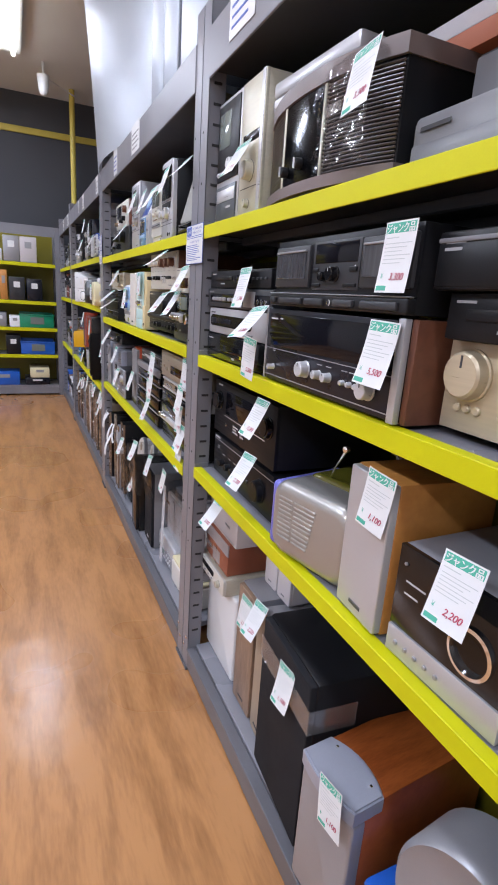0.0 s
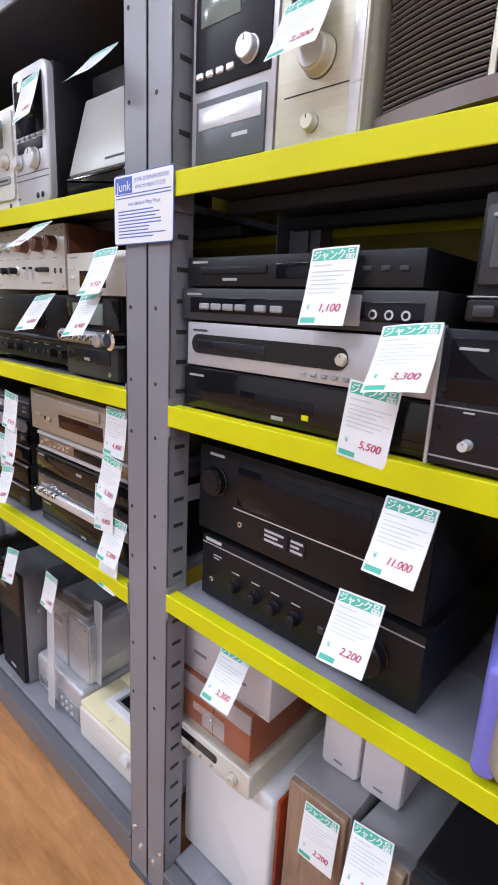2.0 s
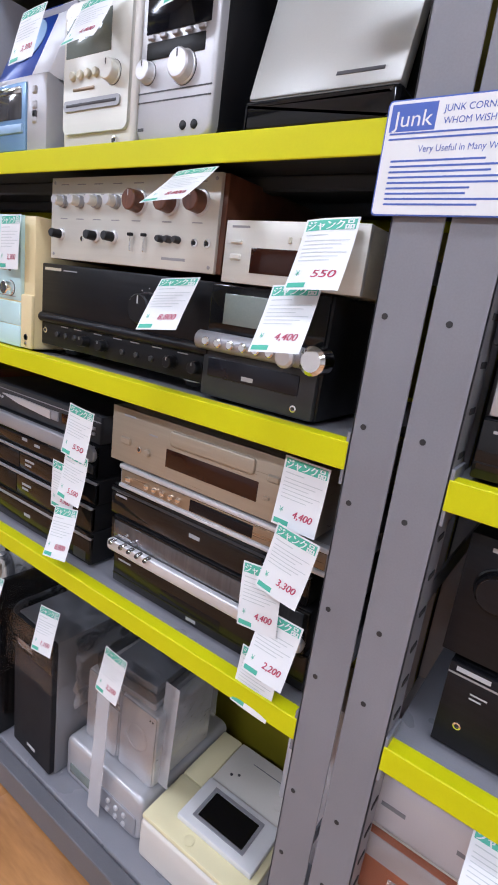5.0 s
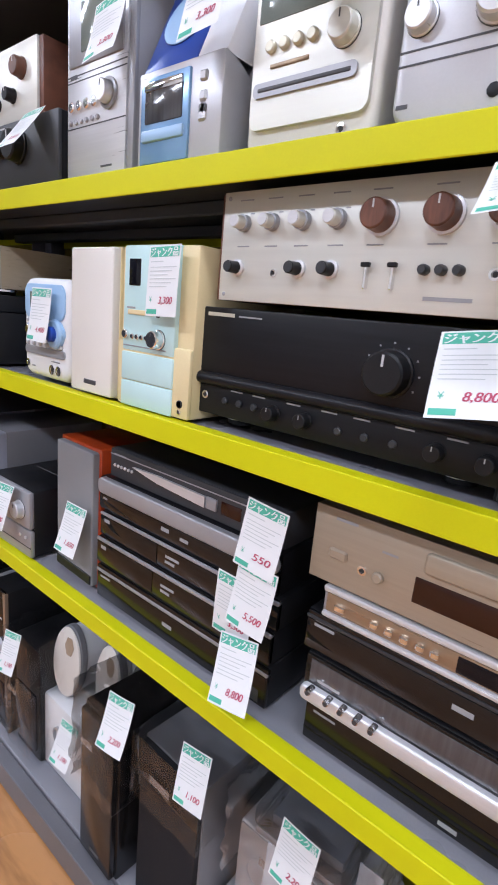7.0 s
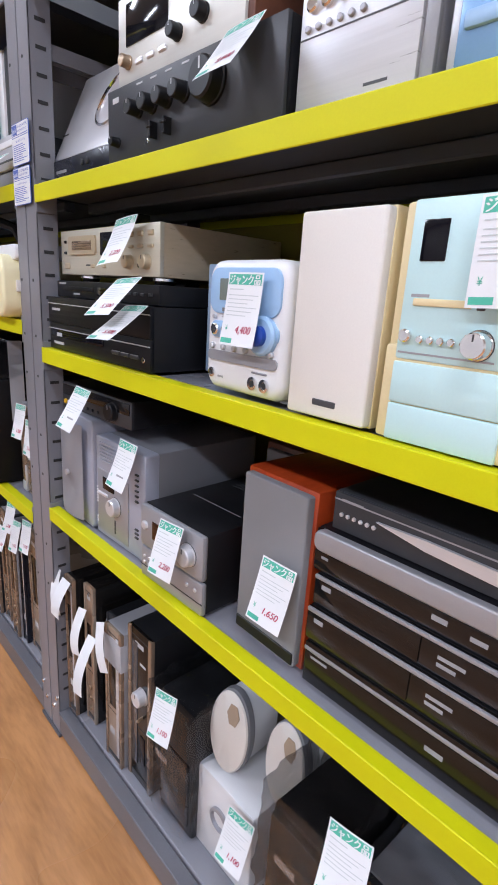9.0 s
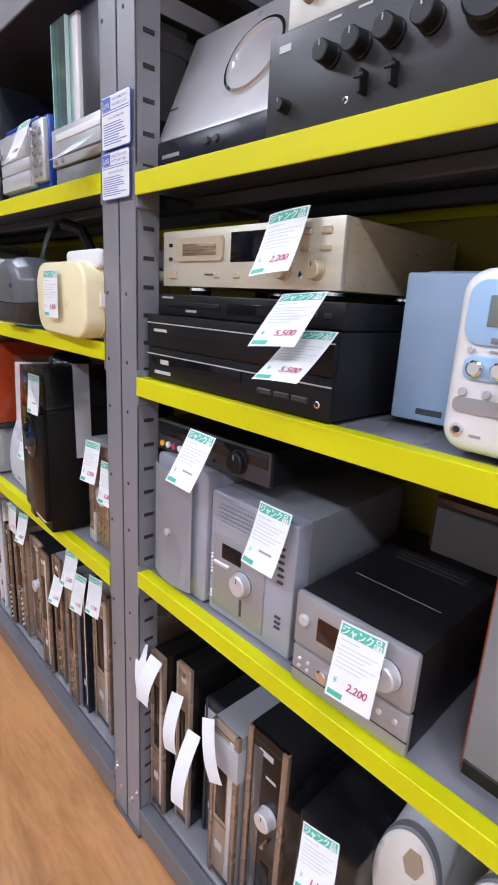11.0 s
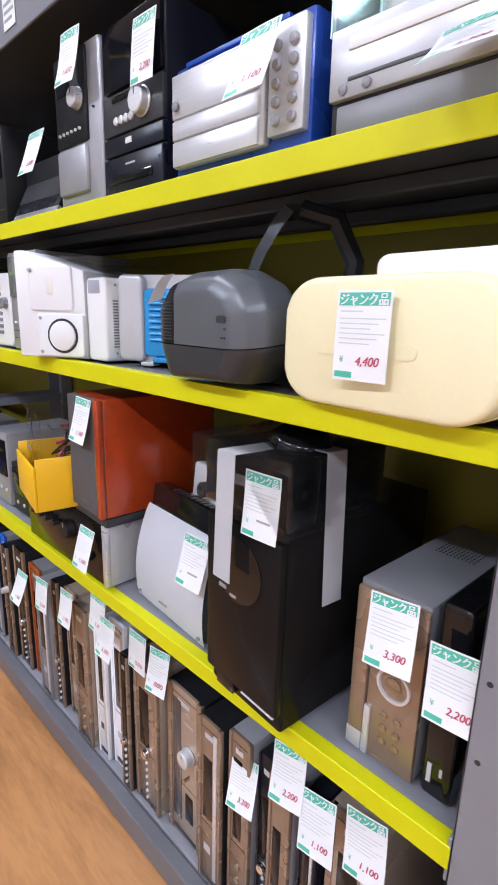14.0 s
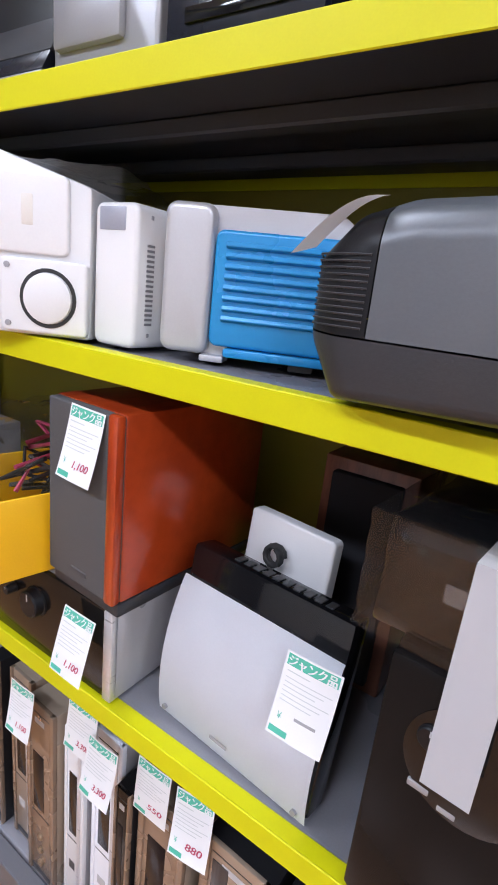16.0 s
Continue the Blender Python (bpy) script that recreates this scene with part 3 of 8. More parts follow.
def deck_unit(label, x, y, z, w, h, d, body, face, spec="dvd", name="disc_player", category="player", turn=0.0, seed=0, accent="silver"):
    """A thin hi-fi unit: case, front, tray, window, keys, sockets and print."""
    g = Gear(name, label, category, x, y, z, w, h, d, turn, "stacked players")
    rnd = random.Random(seed)
    g.body(body, 0.002, name="case")
    g.panel(0, 0.02, 1, 0.98, face, 0.004, 0.0015)
    b = 0.004
    pale = "darkmark" if face in ("silver", "silverp", "gold", "ivory", "white") else "ink"
    g.marks(0.03, 0.78, 0.034, 0.0035, pale, base=b)
    if spec == "dvd":
        g.panel(0.08, 0.42, 0.42, 0.66, face, 0.0065, 0.001, "tray")
        g.panel(0.46, 0.25, 0.72, 0.72, "display", 0.005, 0.0008, "display")
        g.buttons(4, 0.76, 0.94, 0.5, 0.012, 0.006, accent, base=b)
        g.marks(0.2, 0.2, 0.03, 0.004, pale, base=b)
    elif spec == "blank":
        g.panel(0.30, 0.35, 0.62, 0.62, "display", 0.005, 0.0008, "display")
        g.grooves((0.28,), accent, 0, 1, 0.002, b)
        g.marks(0.45, 0.12, 0.022, 0.006, pale, base=b)
    elif spec == "keys":
        g.panel(0.05, 0.25, 0.97, 0.72, "display", 0.005, 0.0008, "window")
        g.buttons(4, 0.13, 0.31, 0.44, 0.022, 0.010, "greysilver", base=0.005)
        g.buttons(2, 0.40, 0.47, 0.44, 0.022, 0.010, "greysilver", base=0.005)
        g.panel(0.62, 0.12, 0.78, 0.88, "greysilver", 0.006, 0.001, "flap")
        for k, c in enumerate(("binyellow", "white", "tagred")):
            g.socket(0.82 + 0.05 * k, 0.42, 0.006, b)
    elif spec == "strip":
        g.round_panel(0.03, 0.3, 0.72, 0.72, 0.2 * h, "brownblack", 0.006, name="window")
        g.panel(0.06, 0.40, 0.40, 0.6, "navy", 0.0072, 0.001, "tray")
        g.buttons(5, 0.56, 0.72, 0.16, 0.009, 0.005, "greysilver", base=b)
        g.knob(0.70, 0.5, 0.008, 0.006, "gold", 0.006)
    elif spec == "line":
        g.panel(0, 0.80, 1, 0.88, accent, 0.0060, 0.001, "trim_strip")
        g.panel(0.005, 0.06, 0.995, 0.78, face, 0.0052, 0.001, "flap")
        g.marks(0.46, 0.42, 0.024, 0.007, pale, base=0.0052)
        g.marks(0.03, 0.66, 0.030, 0.004, pale, base=0.0052)
        g.panel(0.88, 0.10, 0.97, 0.40, "charcoal", 0.006, 0.001, "badge_plate")
    elif spec == "broad":
        part("trim_strip", rounded(g.U(0), g.U(1), 0.52 * h, 0.99 * h, -0.012, 0.0, 0.012, 6, 0.004), accent, g.ob, "brushed silver curved strip")
        g.panel(0.0, 0.06, 1.0, 0.50, face, 0.0062, 0.002, "flap")
        g.marks(0.42, 0.26, 0.020, 0.007, pale, base=0.0062)
        g.marks(0.53, 0.22, 0.020, 0.006, pale, base=0.0062)
        g.marks(0.03, 0.34, 0.012, 0.004, pale, base=0.0062)
        g.panel(0.92, 0.16, 0.99, 0.44, "smoked", 0.0068, 0.001, "door_window")
    elif spec == "flap":
        g.panel(0.0, 0.86, 1, 0.97, "greysilver", 0.0075, 0.001, "trim_strip")
        g.panel(0.0, 0.08, 0.385, 0.84, face, 0.0062, 0.001, "flap")
        g.panel(0.39, 0.08, 1.0, 0.84, face, 0.0062, 0.001, "flap")
        g.marks(0.44, 0.50, 0.034, 0.005, pale, 2, 0.010, 0.0062)
        g.marks(0.03, 0.60, 0.016, 0.007, pale, base=0.0062)
    elif spec == "chromeline":
        part("trim_strip", rounded(g.U(0), g.U(1), 0.08 * h, 0.40 * h, -0.014, 0.0, 0.008, 5, 0.004), accent, g.ob, "polished silver bar")
        for u in (0.04, 0.105, 0.155, 0.205, 0.255):
            k = part("key", turned([(0.0050, -0.008), (0.0050, -0.020), (0.0040, -0.022), (0, -0.022)], g.U(u), 0.37 * h, 16), "chrome", g.ob, "clear-capped chrome key")
            part("key_cap", turned([(0.0032, -0.0218), (0.0032, -0.0230), (0, -0.0232)], g.U(u), 0.37 * h, 14), "charcoal", k)
        g.panel(0.02, 0.46, 0.98, 0.92, "smoked", 0.0055, 0.0008, "window")
        g.marks(0.05, 0.52, 0.034, 0.004, pale, base=0.0055)
    elif spec == "slant":
        bm = bmesh.new()
        f = bm.faces.new([bm.verts.new((g.U(a), -0.009, b2 * h)) for a, b2 in ((0.17, 0.62), (0.34, 0.66), (0.62, 0.62), (0.62, 0.30), (0.34, 0.42))])
        e = bmesh.ops.extrude_face_region(bm, geom=[f])
        bmesh.ops.translate(bm, verts=[v for v in e["geom"] if isinstance(v, bmesh.types.BMVert)], vec=(0, 0.008, 0))
        part("flap", bm, "silver", g.ob, "tapering silver flap")
        g.panel(0.625, 0.30, 0.68, 0.64, "greysilver", 0.008, 0.001, "flap_end")
        g.dots(6, 0.035, 0.16, 0.44, 0.003, "silver", 0.003, b)
        g.panel(0.70, 0.28, 0.80, 0.66, "amber", 0.005, 0.0008, "display")
        for v in (0.34, 0.54):
            g.buttons(2, 0.925, 0.955, v, 0.009, 0.006, "greysilver", base=b)
        g.grooves((0.80,), "greysilver", 0.0, 1.0, 0.002, b)
    return g


def upright_unit(label, x, y, w, h, d, body, face, kind, z, seed, name="player_on_end", turn=0.0):
    """A player standing on its side: the front runs from bottom to top."""
    g = Gear(name, label, "player", x, y, z, w, h, d, turn, "players standing on end")
    rnd = random.Random(seed)
    g.body(body, 0.002, name="case")
    g.panel(0.02, 0.0, 0.98, 1.0, face, 0.005, 0.002)
    b = 0.005
    pale = "darkmark" if face in ("silver", "silverp", "gold", "ivory", "white", "greysilver") else "palemark"
    a0 = rnd.uniform(0.16, 0.3)
    edge = {"bronzewood": "upgold", "upgold": "upbronze", "brownblack": "upbronze"}.get(face, face)
    g.panel(0.0, 0.0, 0.13, 1.0, edge, 0.0085, 0.002, "edge_strip")
    g.panel(0.86, 0.0, 1.0, 1.0, edge, 0.0075, 0.002, "edge_strip")
    g.panel(0.16, 0.02, 0.83, 0.05, "charcoal", 0.0065, 0.001, "foot_strip")
    g.grooves((0.385, 0.955), "rubber", 0.14, 0.85, 0.0018, b)
    tall = rnd.uniform(0.3, 0.46)
    if kind == 0:
        g.panel(0.16, 0.12, 0.40, 0.92, "smoked", 0.0065, 0.001, "display")
        g.knob(0.64, 0.62, min(0.02, w * 0.2), 0.022, "silver", b)
        g.panel(0.52, 0.16, 0.74, 0.34, "display", 0.0065, 0.001, "meter_window")
        lever = part("lever", block(g.U(0.62), g.U(0.62) + 0.003, -0.018, -0.004, 0.46 * h, 0.46 * h + 0.012, 0.001, 1), "goldd", g.ob)
        part("lever_tip", block(g.U(0.60), g.U(0.60) + 0.008, -0.021, -0.016, 0.46 * h + 0.003, 0.46 * h + 0.008, 0.001, 1), "goldd", lever)
    else:
        g.panel(0.22, 0.42, 0.62, 0.42 + tall, "display" if kind != 2 else "brownblack", 0.006, 0.001, "display")
    if kind == 0:
        g.marks(0.50, 0.80, w * 0.25, 0.006, pale, base=b)
    elif kind == 1:
        for i in range(3):
            g.dots(1, 0.5, 0.5, 0.10 + 0.08 * i, min(0.007, w * 0.14), "goldd", 0.005, b)
        g.socket(0.5, 0.94, 0.005, b)
    elif kind == 2:
        g.panel(0.68, 0.06, 0.84, 0.95, "silver", 0.007, 0.001, "trim_strip")
        g.marks(0.25, 0.2, w * 0.3, 0.02, pale, base=b)
    else:
        for i in range(6):
            g.dots(1, 0.5, 0.5, 0.06 + 0.05 * i, 0.004, "silver", 0.004, b)
        g.knob(0.5, 0.38, min(0.012, w * 0.25), 0.012, "chrome", b)
    g.marks(0.3, 0.9, w * 0.35, 0.012, pale, base=b)
    return g


def loudspeaker(label, x, y, z, w, h, d, box, grille, turn=0.0, inset=0.012, badge=True, name="loudspeaker", bev=0.004):
    g = Gear(name, label, "speaker", x, y, z, w, h, d, turn)
    g.body(box, bev, name="cabinet")
    iu, iv = inset / w, inset / h
    gr = part("grille", rounded(g.U(iu), g.U(1 - iu), iv * h, (1 - iv) * h, -0.014, 0.002, 0.004, 3, 0.003), grille, g.ob)
    if badge:
        part("badge", block(-0.018 + g.U(0.5), 0.018, -0.0152, -0.013, h * 0.07, h * 0.07 + 0.008, 0.001, 1), "palemark" if grille in ("darkcloth", "cloth") else "darkmark", gr)
    return g

# ---- the shop: floor, walls, ceiling ----
X0, X1, Y0, Y1 = -4.2, 1.12, -3.2, 7.35


def setting(name, bm, material, label, category):
    return tagged(part(name, bm, material), label, category, "", "structure")


setting("floor", block(X0 - 0.1, X1 + 0.1, Y0 - 0.1, Y1 + 0.1, -0.1, 0.0), "floor", "glossy orange-brown wood-print vinyl floor of the aisle", "floor")
setting("wall_east", block(X1, X1 + 0.12, Y0, Y1, 0, CEILING), "wallgrey", "charcoal wall behind the storage racks", "wall")
# west and south walls: unseen, added pale to close in and bounce light
setting("wall_west", block(X0 - 0.12, X0, Y0, Y1, 0, CEILING), "wallwhite", "plain white unseen wall added to bounce light into the aisle", "wall")
setting("wall_south", block(X0, X1, Y0 - 0.12, Y0, 0, CEILING), "wallwhite", "plain white unseen wall added to close the shop's back", "wall")
setting("wall_north", block(X0, X1, Y1, Y1 + 0.12, 0, CEILING), "wallgrey", "charcoal painted wall at the end of the aisle", "wall")
setting("ceiling", block(X0 - 0.1, X1 + 0.1, Y0 - 0.1, Y1 + 0.1, CEILING, CEILING + 0.1), "ceil", "off-white painted ceiling above the aisle", "ceiling")
setting("trim_north", block(X0, X1 - 0.01, Y1 - 0.03, Y1 - 0.002, 3.02, 3.09, 0.004), "pipe", "yellow band along the top of the charcoal wall", "trim")

for i, (fx, fy) in enumerate(FIXTURES):
    g = new("ceiling_light")
    g.matrix_world = pose(fx, fy, CEILING)
    tagged(g, "white twin-tube fluorescent fixture fixed to the ceiling", "ceiling light", "fluorescent fixtures")
    part("housing", block(-0.14, 0.14, -0.64, 0.64, -0.06, 0.0, 0.006), "wallwhite", g)
    for s in (-1, 1):
        part("tube", rod([(s * 0.07, -0.6, -0.085), (s * 0.07, 0.6, -0.085)], 0.016, 12), "tube", g)


# ---- storage racks ----
POST_W, FRONT, REAR = 0.058, 0.497, 0.955


def post_mesh(height):
    """Angle post: front face with round holes, flange with slots facing the bay at +x of its own axis."""
    return merge(block(0, POST_W, 0, 0.003, 0, height, 0.0008, 1), block(POST_W - 0.003, POST_W, 0, 0.048, 0, height, 0.0008, 1))


def kept_mesh(bm, material):
    """The mesh of a small piece, to be shared by all pieces alike."""
    ob = part("piece", bm, material)
    me = ob.data
    bpy.data.objects.remove(ob)
    return me


slot_mesh = kept_mesh(block(-0.0012, 0.0012, -0.011, 0.011, 0, 0.007), "rubber")
hole_mesh = kept_mesh(turned([(0.0036, 0.0005), (0.0036, -0.0006), (0, -0.0007)], 0, 0, 12), "rubber")


def rack(label, y0, y1, levels, top, height=2.06):
    """One bay; its clear opening runs from y0 to y1 along the aisle. levels: heights of the decks above the bottom one."""
    g = new("storage_rack")
    g.matrix_world = pose(FRONT, y1, 0, 0, 0, -90)
    tagged(g, label, "shelf rack", "storage racks along the aisle")
    L, D = y1 - y0, REAR - FRONT
    for k, (u, mirror) in enumerate(((-POST_W, 1), (L + POST_W, -1))):
        for back in (0, 1):
            bm = post_mesh(height)
            bmesh.ops.transform(bm, verts=bm.verts, matrix=Matrix.Translation((u, D if back else 0, 0)) @ Matrix.Diagonal((mirror, -1 if back else 1, 1, 1)))
            p = part("post", bm, "rack", g)
            if back:
                continue
            z, xf, xh = 0.16, u + mirror * POST_W, (u + 0.021 if mirror > 0 else u - 0.044)
            while z < height - 0.1:
                share("slot", slot_mesh, p).matrix_local = Matrix.Translation((xf, 0.025, z))
                z += 0.05
            for hz in (0.50, 0.62, 0.82, 0.925, 1.075, 1.172, 1.30, 1.62, 1.75):
                share("hole", hole_mesh, p).matrix_local = Matrix.Translation((xh, 0, hz))
            for hz in (0.09, 0.13):
                part("bolt", turned([(0.007, 0.0), (0.007, -0.003), (0.004, -0.005), (0, -0.005)], u + mirror * (0.021 if hz < 0.1 else 0.045), hz, 10), "chrome", p)
            part("foot_plate", block(min(u, u + mirror * POST_W) - 0.003, max(u, u + mirror * POST_W) + 0.003, -0.006, 0.052, 0, 0.012, 0.002, 1), "rack_dark", p)
        for zb in [0.35, 0.95, 1.35, 1.75]:
            s = u + mirror * (POST_W - 0.006)
            part("side_brace", block(min(s, s - mirror * 0.004), max(s, s - mirror * 0.004), 0.048, D - 0.048, zb, zb + 0.03), "rack", g)
    part("bottom_rail", merge(block(0, L, 0.0, 0.004, 0.012, 0.078, 0.001, 1), block(0, L, -0.004, 0.03, 0.080, 0.092, 0.002, 1)), "rail", g)
    part("rail_groove", block(0, L, 0.001, 0.004, 0.0782, 0.0798), "rubber", g)
    part("bottom_deck", block(0, L, 0.032, D - 0.01, 0.078, 0.1, 0.002, 1), "deck", g)
    for z in levels:
        part("beam", merge(block(0, L, -0.003, 0.0, z - 0.036, z, 0.0012, 1), block(0, L, 0.0, 0.022, z - 0.003, z - 0.0006)), "lip", g, "bright yellow painted beam")
        part("rear_beam", block(0, L, D - 0.004, D - 0.001, z - 0.036, z + 0.004, 0.001, 1), "lip", g)
        part("deck", block(0, L, 0.001, D - 0.006, z - 0.016, z - 0.004), "deck", g)
        # underside sheet and ribs in the dark colour that carries the shade
        part("shaded_underside", merge(block(0.004, L - 0.004, 0.006, D - 0.02, z - 0.0195, z - 0.0165), block(0.002, L - 0.002, 0.12, 0.15, z - 0.042, z - 0.0196, 0.003, 1), block(0.002, L - 0.002, 0.29, 0.32, z - 0.042, z - 0.0196, 0.003, 1)), "under", g)
        for u in (0.0, L):
            part("bracket", block(u - 0.004 if u else 0.0, u if u else 0.004, -0.001, 0.045, z - 0.055, z + 0.012, 0.0005, 1), "rack", g)
    part("top_beam", block(0, L, -0.002, 0.004, top - 0.12, top, 0.0015, 1), "rack", g)
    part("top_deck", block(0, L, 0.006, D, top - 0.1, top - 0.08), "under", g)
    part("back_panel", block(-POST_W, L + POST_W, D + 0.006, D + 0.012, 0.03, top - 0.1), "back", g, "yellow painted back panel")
    return g


rack("grey steel rack with yellow beams crowded with black hi-fi units", -0.44, 1.52, (0.78, 1.14, 1.504), 1.99)
rack("grey steel rack with yellow beams full of amplifiers and players", 1.642, 3.42, (0.74, 1.15, 1.500), 1.99)
rack("grey steel rack with yellow beams holding cream and black units", 3.542, 5.40, (0.683, 1.203, 1.515), 1.99)
rack("grey steel rack with yellow beams near the aisle's end", 5.52, 6.70, (0.683, 1.203, 1.515), 1.99)
rack("grey steel rack with yellow beams at the aisle's start", -2.52, -0.56, (0.78, 1.14, 1.51), 1.99)

# rack across the end of the aisle
g = new("storage_rack")
g.matrix_world = pose(-1.95, 6.82, 0)
tagged(g, "grey steel rack with yellow beams across the aisle's end", "shelf rack")
for u in (0.0, 2.40):
    for y in (0.0, 0.40):
        part("post", block(u, u + 0.06, y, y + 0.05, 0, 1.97, 0.002, 1), "rack", g)
for z in (0.50, 0.82, 1.13, 1.56):
    part("beam", block(0.062, 2.398, -0.003, 0.002, z - 0.04, z, 0.001, 1), "lip", g, "bright yellow painted beam")
    part("deck", block(0.062, 2.398, 0.003, 0.44, z - 0.016, z - 0.004), "deck", g)
part("bottom_rail", block(0.062, 2.398, 0, 0.004, 0.02, 0.10), "rack", g)
part("bottom_deck", block(0.062, 2.398, 0.006, 0.44, 0.10, 0.125), "deck", g)
part("top_beam", block(0.062, 2.398, 0, 0.004, 1.86, 1.97), "rack", g)
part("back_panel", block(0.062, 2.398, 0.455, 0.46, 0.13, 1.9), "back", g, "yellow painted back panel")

# cards and sheet-metal panels above the racks
for k, (y, w, hh, z) in enumerate(((2.46, 0.16, 0.11, 1.885), (2.95, 0.10, 0.12, 1.88), (3.62, 0.09, 0.10, 1.885), (4.35, 0.10, 0.10, 1.885), (4.65, 0.06, 0.09, 1.89), (1.30, 0.15, 0.13, 1.90), (0.95, 0.14, 0.09, 1.90), (0.70, 0.13, 0.09, 1.90), (5.6, 0.12, 0.1, 1.885), (6.1, 0.1, 0.1, 1.885))):
    c = new("notice_card")
    c.matrix_world = pose(FRONT - 0.003, y, z, 0, 0, -90)
    tagged(c, "white printed card taped to the rack's top beam", "notice", "cards on the top beam")
    part("sheet", block(-w / 2, w / 2, -0.0012, -0.0002, 0, hh), "paper", c)
    part("print", merge(*[block(-w * 0.4, w * (0.4 if i % 2 else 0.25), -0.0018, -0.0013, hh * (0.15 + 0.16 * i), hh * (0.15 + 0.16 * i) + 0.006) for i in range(4)]), "signblue" if k in (1, 5) else "ink", c)
for k, (y, w, hh) in enumerate(((2.46, 0.42, 1.28), (2.03, 1.18, 1.26))):
    c = new("sheet_metal_cabinet")
    c.matrix_world = pose(0.56, y, 1.992, 0, 0, -90)
    tagged(c, "tall shiny grey metal cabinet standing on the rack", "cabinet", "metal cabinets on the racks")
    part("case", block(0, w - 0.012, 0.012, 0.38, 0, hh, 0.01), "duct", c)
    part("door", block(0.01, w / 2 - 0.004, -0.004, 0.011, 0.02, hh - 0.02, 0.006), "duct", c)
    part("door", block(w / 2 + 0.004, w - 0.022, -0.004, 0.011, 0.02, hh - 0.02, 0.006), "duct", c)
    part("seam", block(w / 2 - 0.0035, w / 2 + 0.0035, 0.002, 0.012, 0.02, hh - 0.02), "rack_dark", c)

bm = bmesh.new()
grid = [[bm.verts.new((0.60 - 0.13 * math.sin(math.pi * (i / 24)) ** 0.8 - 0.05 * (j / 10), 2.475 + (1.50 + 0.42 * (j / 10) ** 1.4) * i / 24, 1.992 + 1.27 * j / 10)) for i in range(25)] for j in range(11)]
for j in range(10):
    for i in range(24):
        bm.faces.new((grid[j][i], grid[j][i + 1], grid[j + 1][i + 1], grid[j + 1][i]))
bmesh.ops.solidify(bm, geom=bm.faces[:], thickness=0.012)
c = new("air_duct")
c.matrix_world = pose(0, 0, 0)
tagged(c, "large bulging polished sheet-metal duct standing on the rack", "duct")
part("sheet", bm, "bulge", c)
part("seam_strip", block(0.575, 0.60, 2.464, 2.473, 1.992, 3.26, 0.002, 1), "rack_dark", c)
c = tagged(part("wall_pipe", rod([(0.69, 6.93, 1.99), (0.69, 6.93, CEILING)], 0.03, 14), "pipe"), "yellow painted upright pipe in the corner", "pipe", "", "structure")
c = new("ceiling_camera")
c.matrix_world = pose(0.36, 6.3, CEILING)
tagged(c, "small white dome camera on a stalk below the ceiling", "camera")
part("stalk", rod([(0, 0, 0), (0, 0, -0.12)], 0.012), "white", c)
bm = bmesh.new()
bmesh.ops.create_cone(bm, cap_ends=True, segments=20, radius1=0.045, radius2=0.06, depth=0.14, matrix=Matrix.Translation((0, 0, -0.19)))
part("housing", bm, "white", c)
bm = bmesh.new()
bmesh.ops.create_uvsphere(bm, u_segments=16, v_segments=10, radius=0.045, matrix=Matrix.Translation((0, 0, -0.26)))
part("lens_dome", bm, "white", c)
part("arm", rod([(0.05, 0, -0.15), (0.33, 0.3, -0.16)], 0.008), "white", c)


# ---- the notices on the posts ----
def flat_text(body, x, z, size, y=-0.0022, width=None):
    vs, fs = lettering(body)
    k = (width / max(v[0] for v in vs)) if width else size
    bm = bmesh.new()
    made = [bm.verts.new((x + a * k, y, z + b * size)) for a, b in vs]
    for f in fs:
        try:
            bm.faces.new([made[i] for i in f])
        except ValueError:
            pass
    return bm


def post_sign(x, y_left, z, w, h, big, turn=0.0):
    c = new("junk_sign")
    c.matrix_world = pose(x, y_left - w / 2, z, 0, 0, -90 + turn)
    tagged(c, "laminated white card with blue print taped to the rack post", "sign", "notices on the posts")
    part("card", rounded(-w / 2, w / 2, 0, h, -0.0015, 0.0, 0.005, 4), "signblue", c)
    part("sheet", rounded(-w / 2 + 0.0015, w / 2 - 0.0015, 0.0015, h - 0.0015, -0.0019, -0.0014, 0.004, 4), "paper", c)
    part("logo_patch", block(-w * 0.47, -w * 0.17, -0.0021, -0.0016, h * 0.73, h * 0.96), "signblue", c)
    part("logo_word", flat_text("Junk", -w * 0.45, h * 0.77, 0.13 * h, -0.0024, w * 0.26), "paper", c)
    part("heading", merge(flat_text("JUNK CORNER PEOPLE", -w * 0.13, h * 0.87, h * 0.055, -0.0022, w * 0.56), flat_text("WHOM WISH TO USE", -w * 0.12, h * 0.77, h * 0.055, -0.0022, w * 0.50)), "signblue", c)
    part("subheading", flat_text("Very Useful in Many Ways", -w * 0.25, h * 0.55, h * 0.055, -0.0022, w * 0.55), "signblue", c)
    for bm in (block(-w * 0.46, w * 0.46, -0.0022, -0.0018, h * 0.66, h * 0.675), block(-w * 0.46, w * 0.46, -0.0022, -0.0018, h * 0.705, h * 0.72)):
        part("rule", bm, "signblue", c)
    rnd = random.Random(3)
    part("small_print", merge(*[block(-w * 0.42, w * rnd.uniform(0.1, 0.44), -0.0021, -0.0018, h * (0.47 - 0.047 * i), h * (0.47 - 0.047 * i) + h * 0.017) for i in range(9)]), "signblue", c)


post_sign(FRONT - 0.005, 1.664, 1.403, 0.158, 0.110, True)
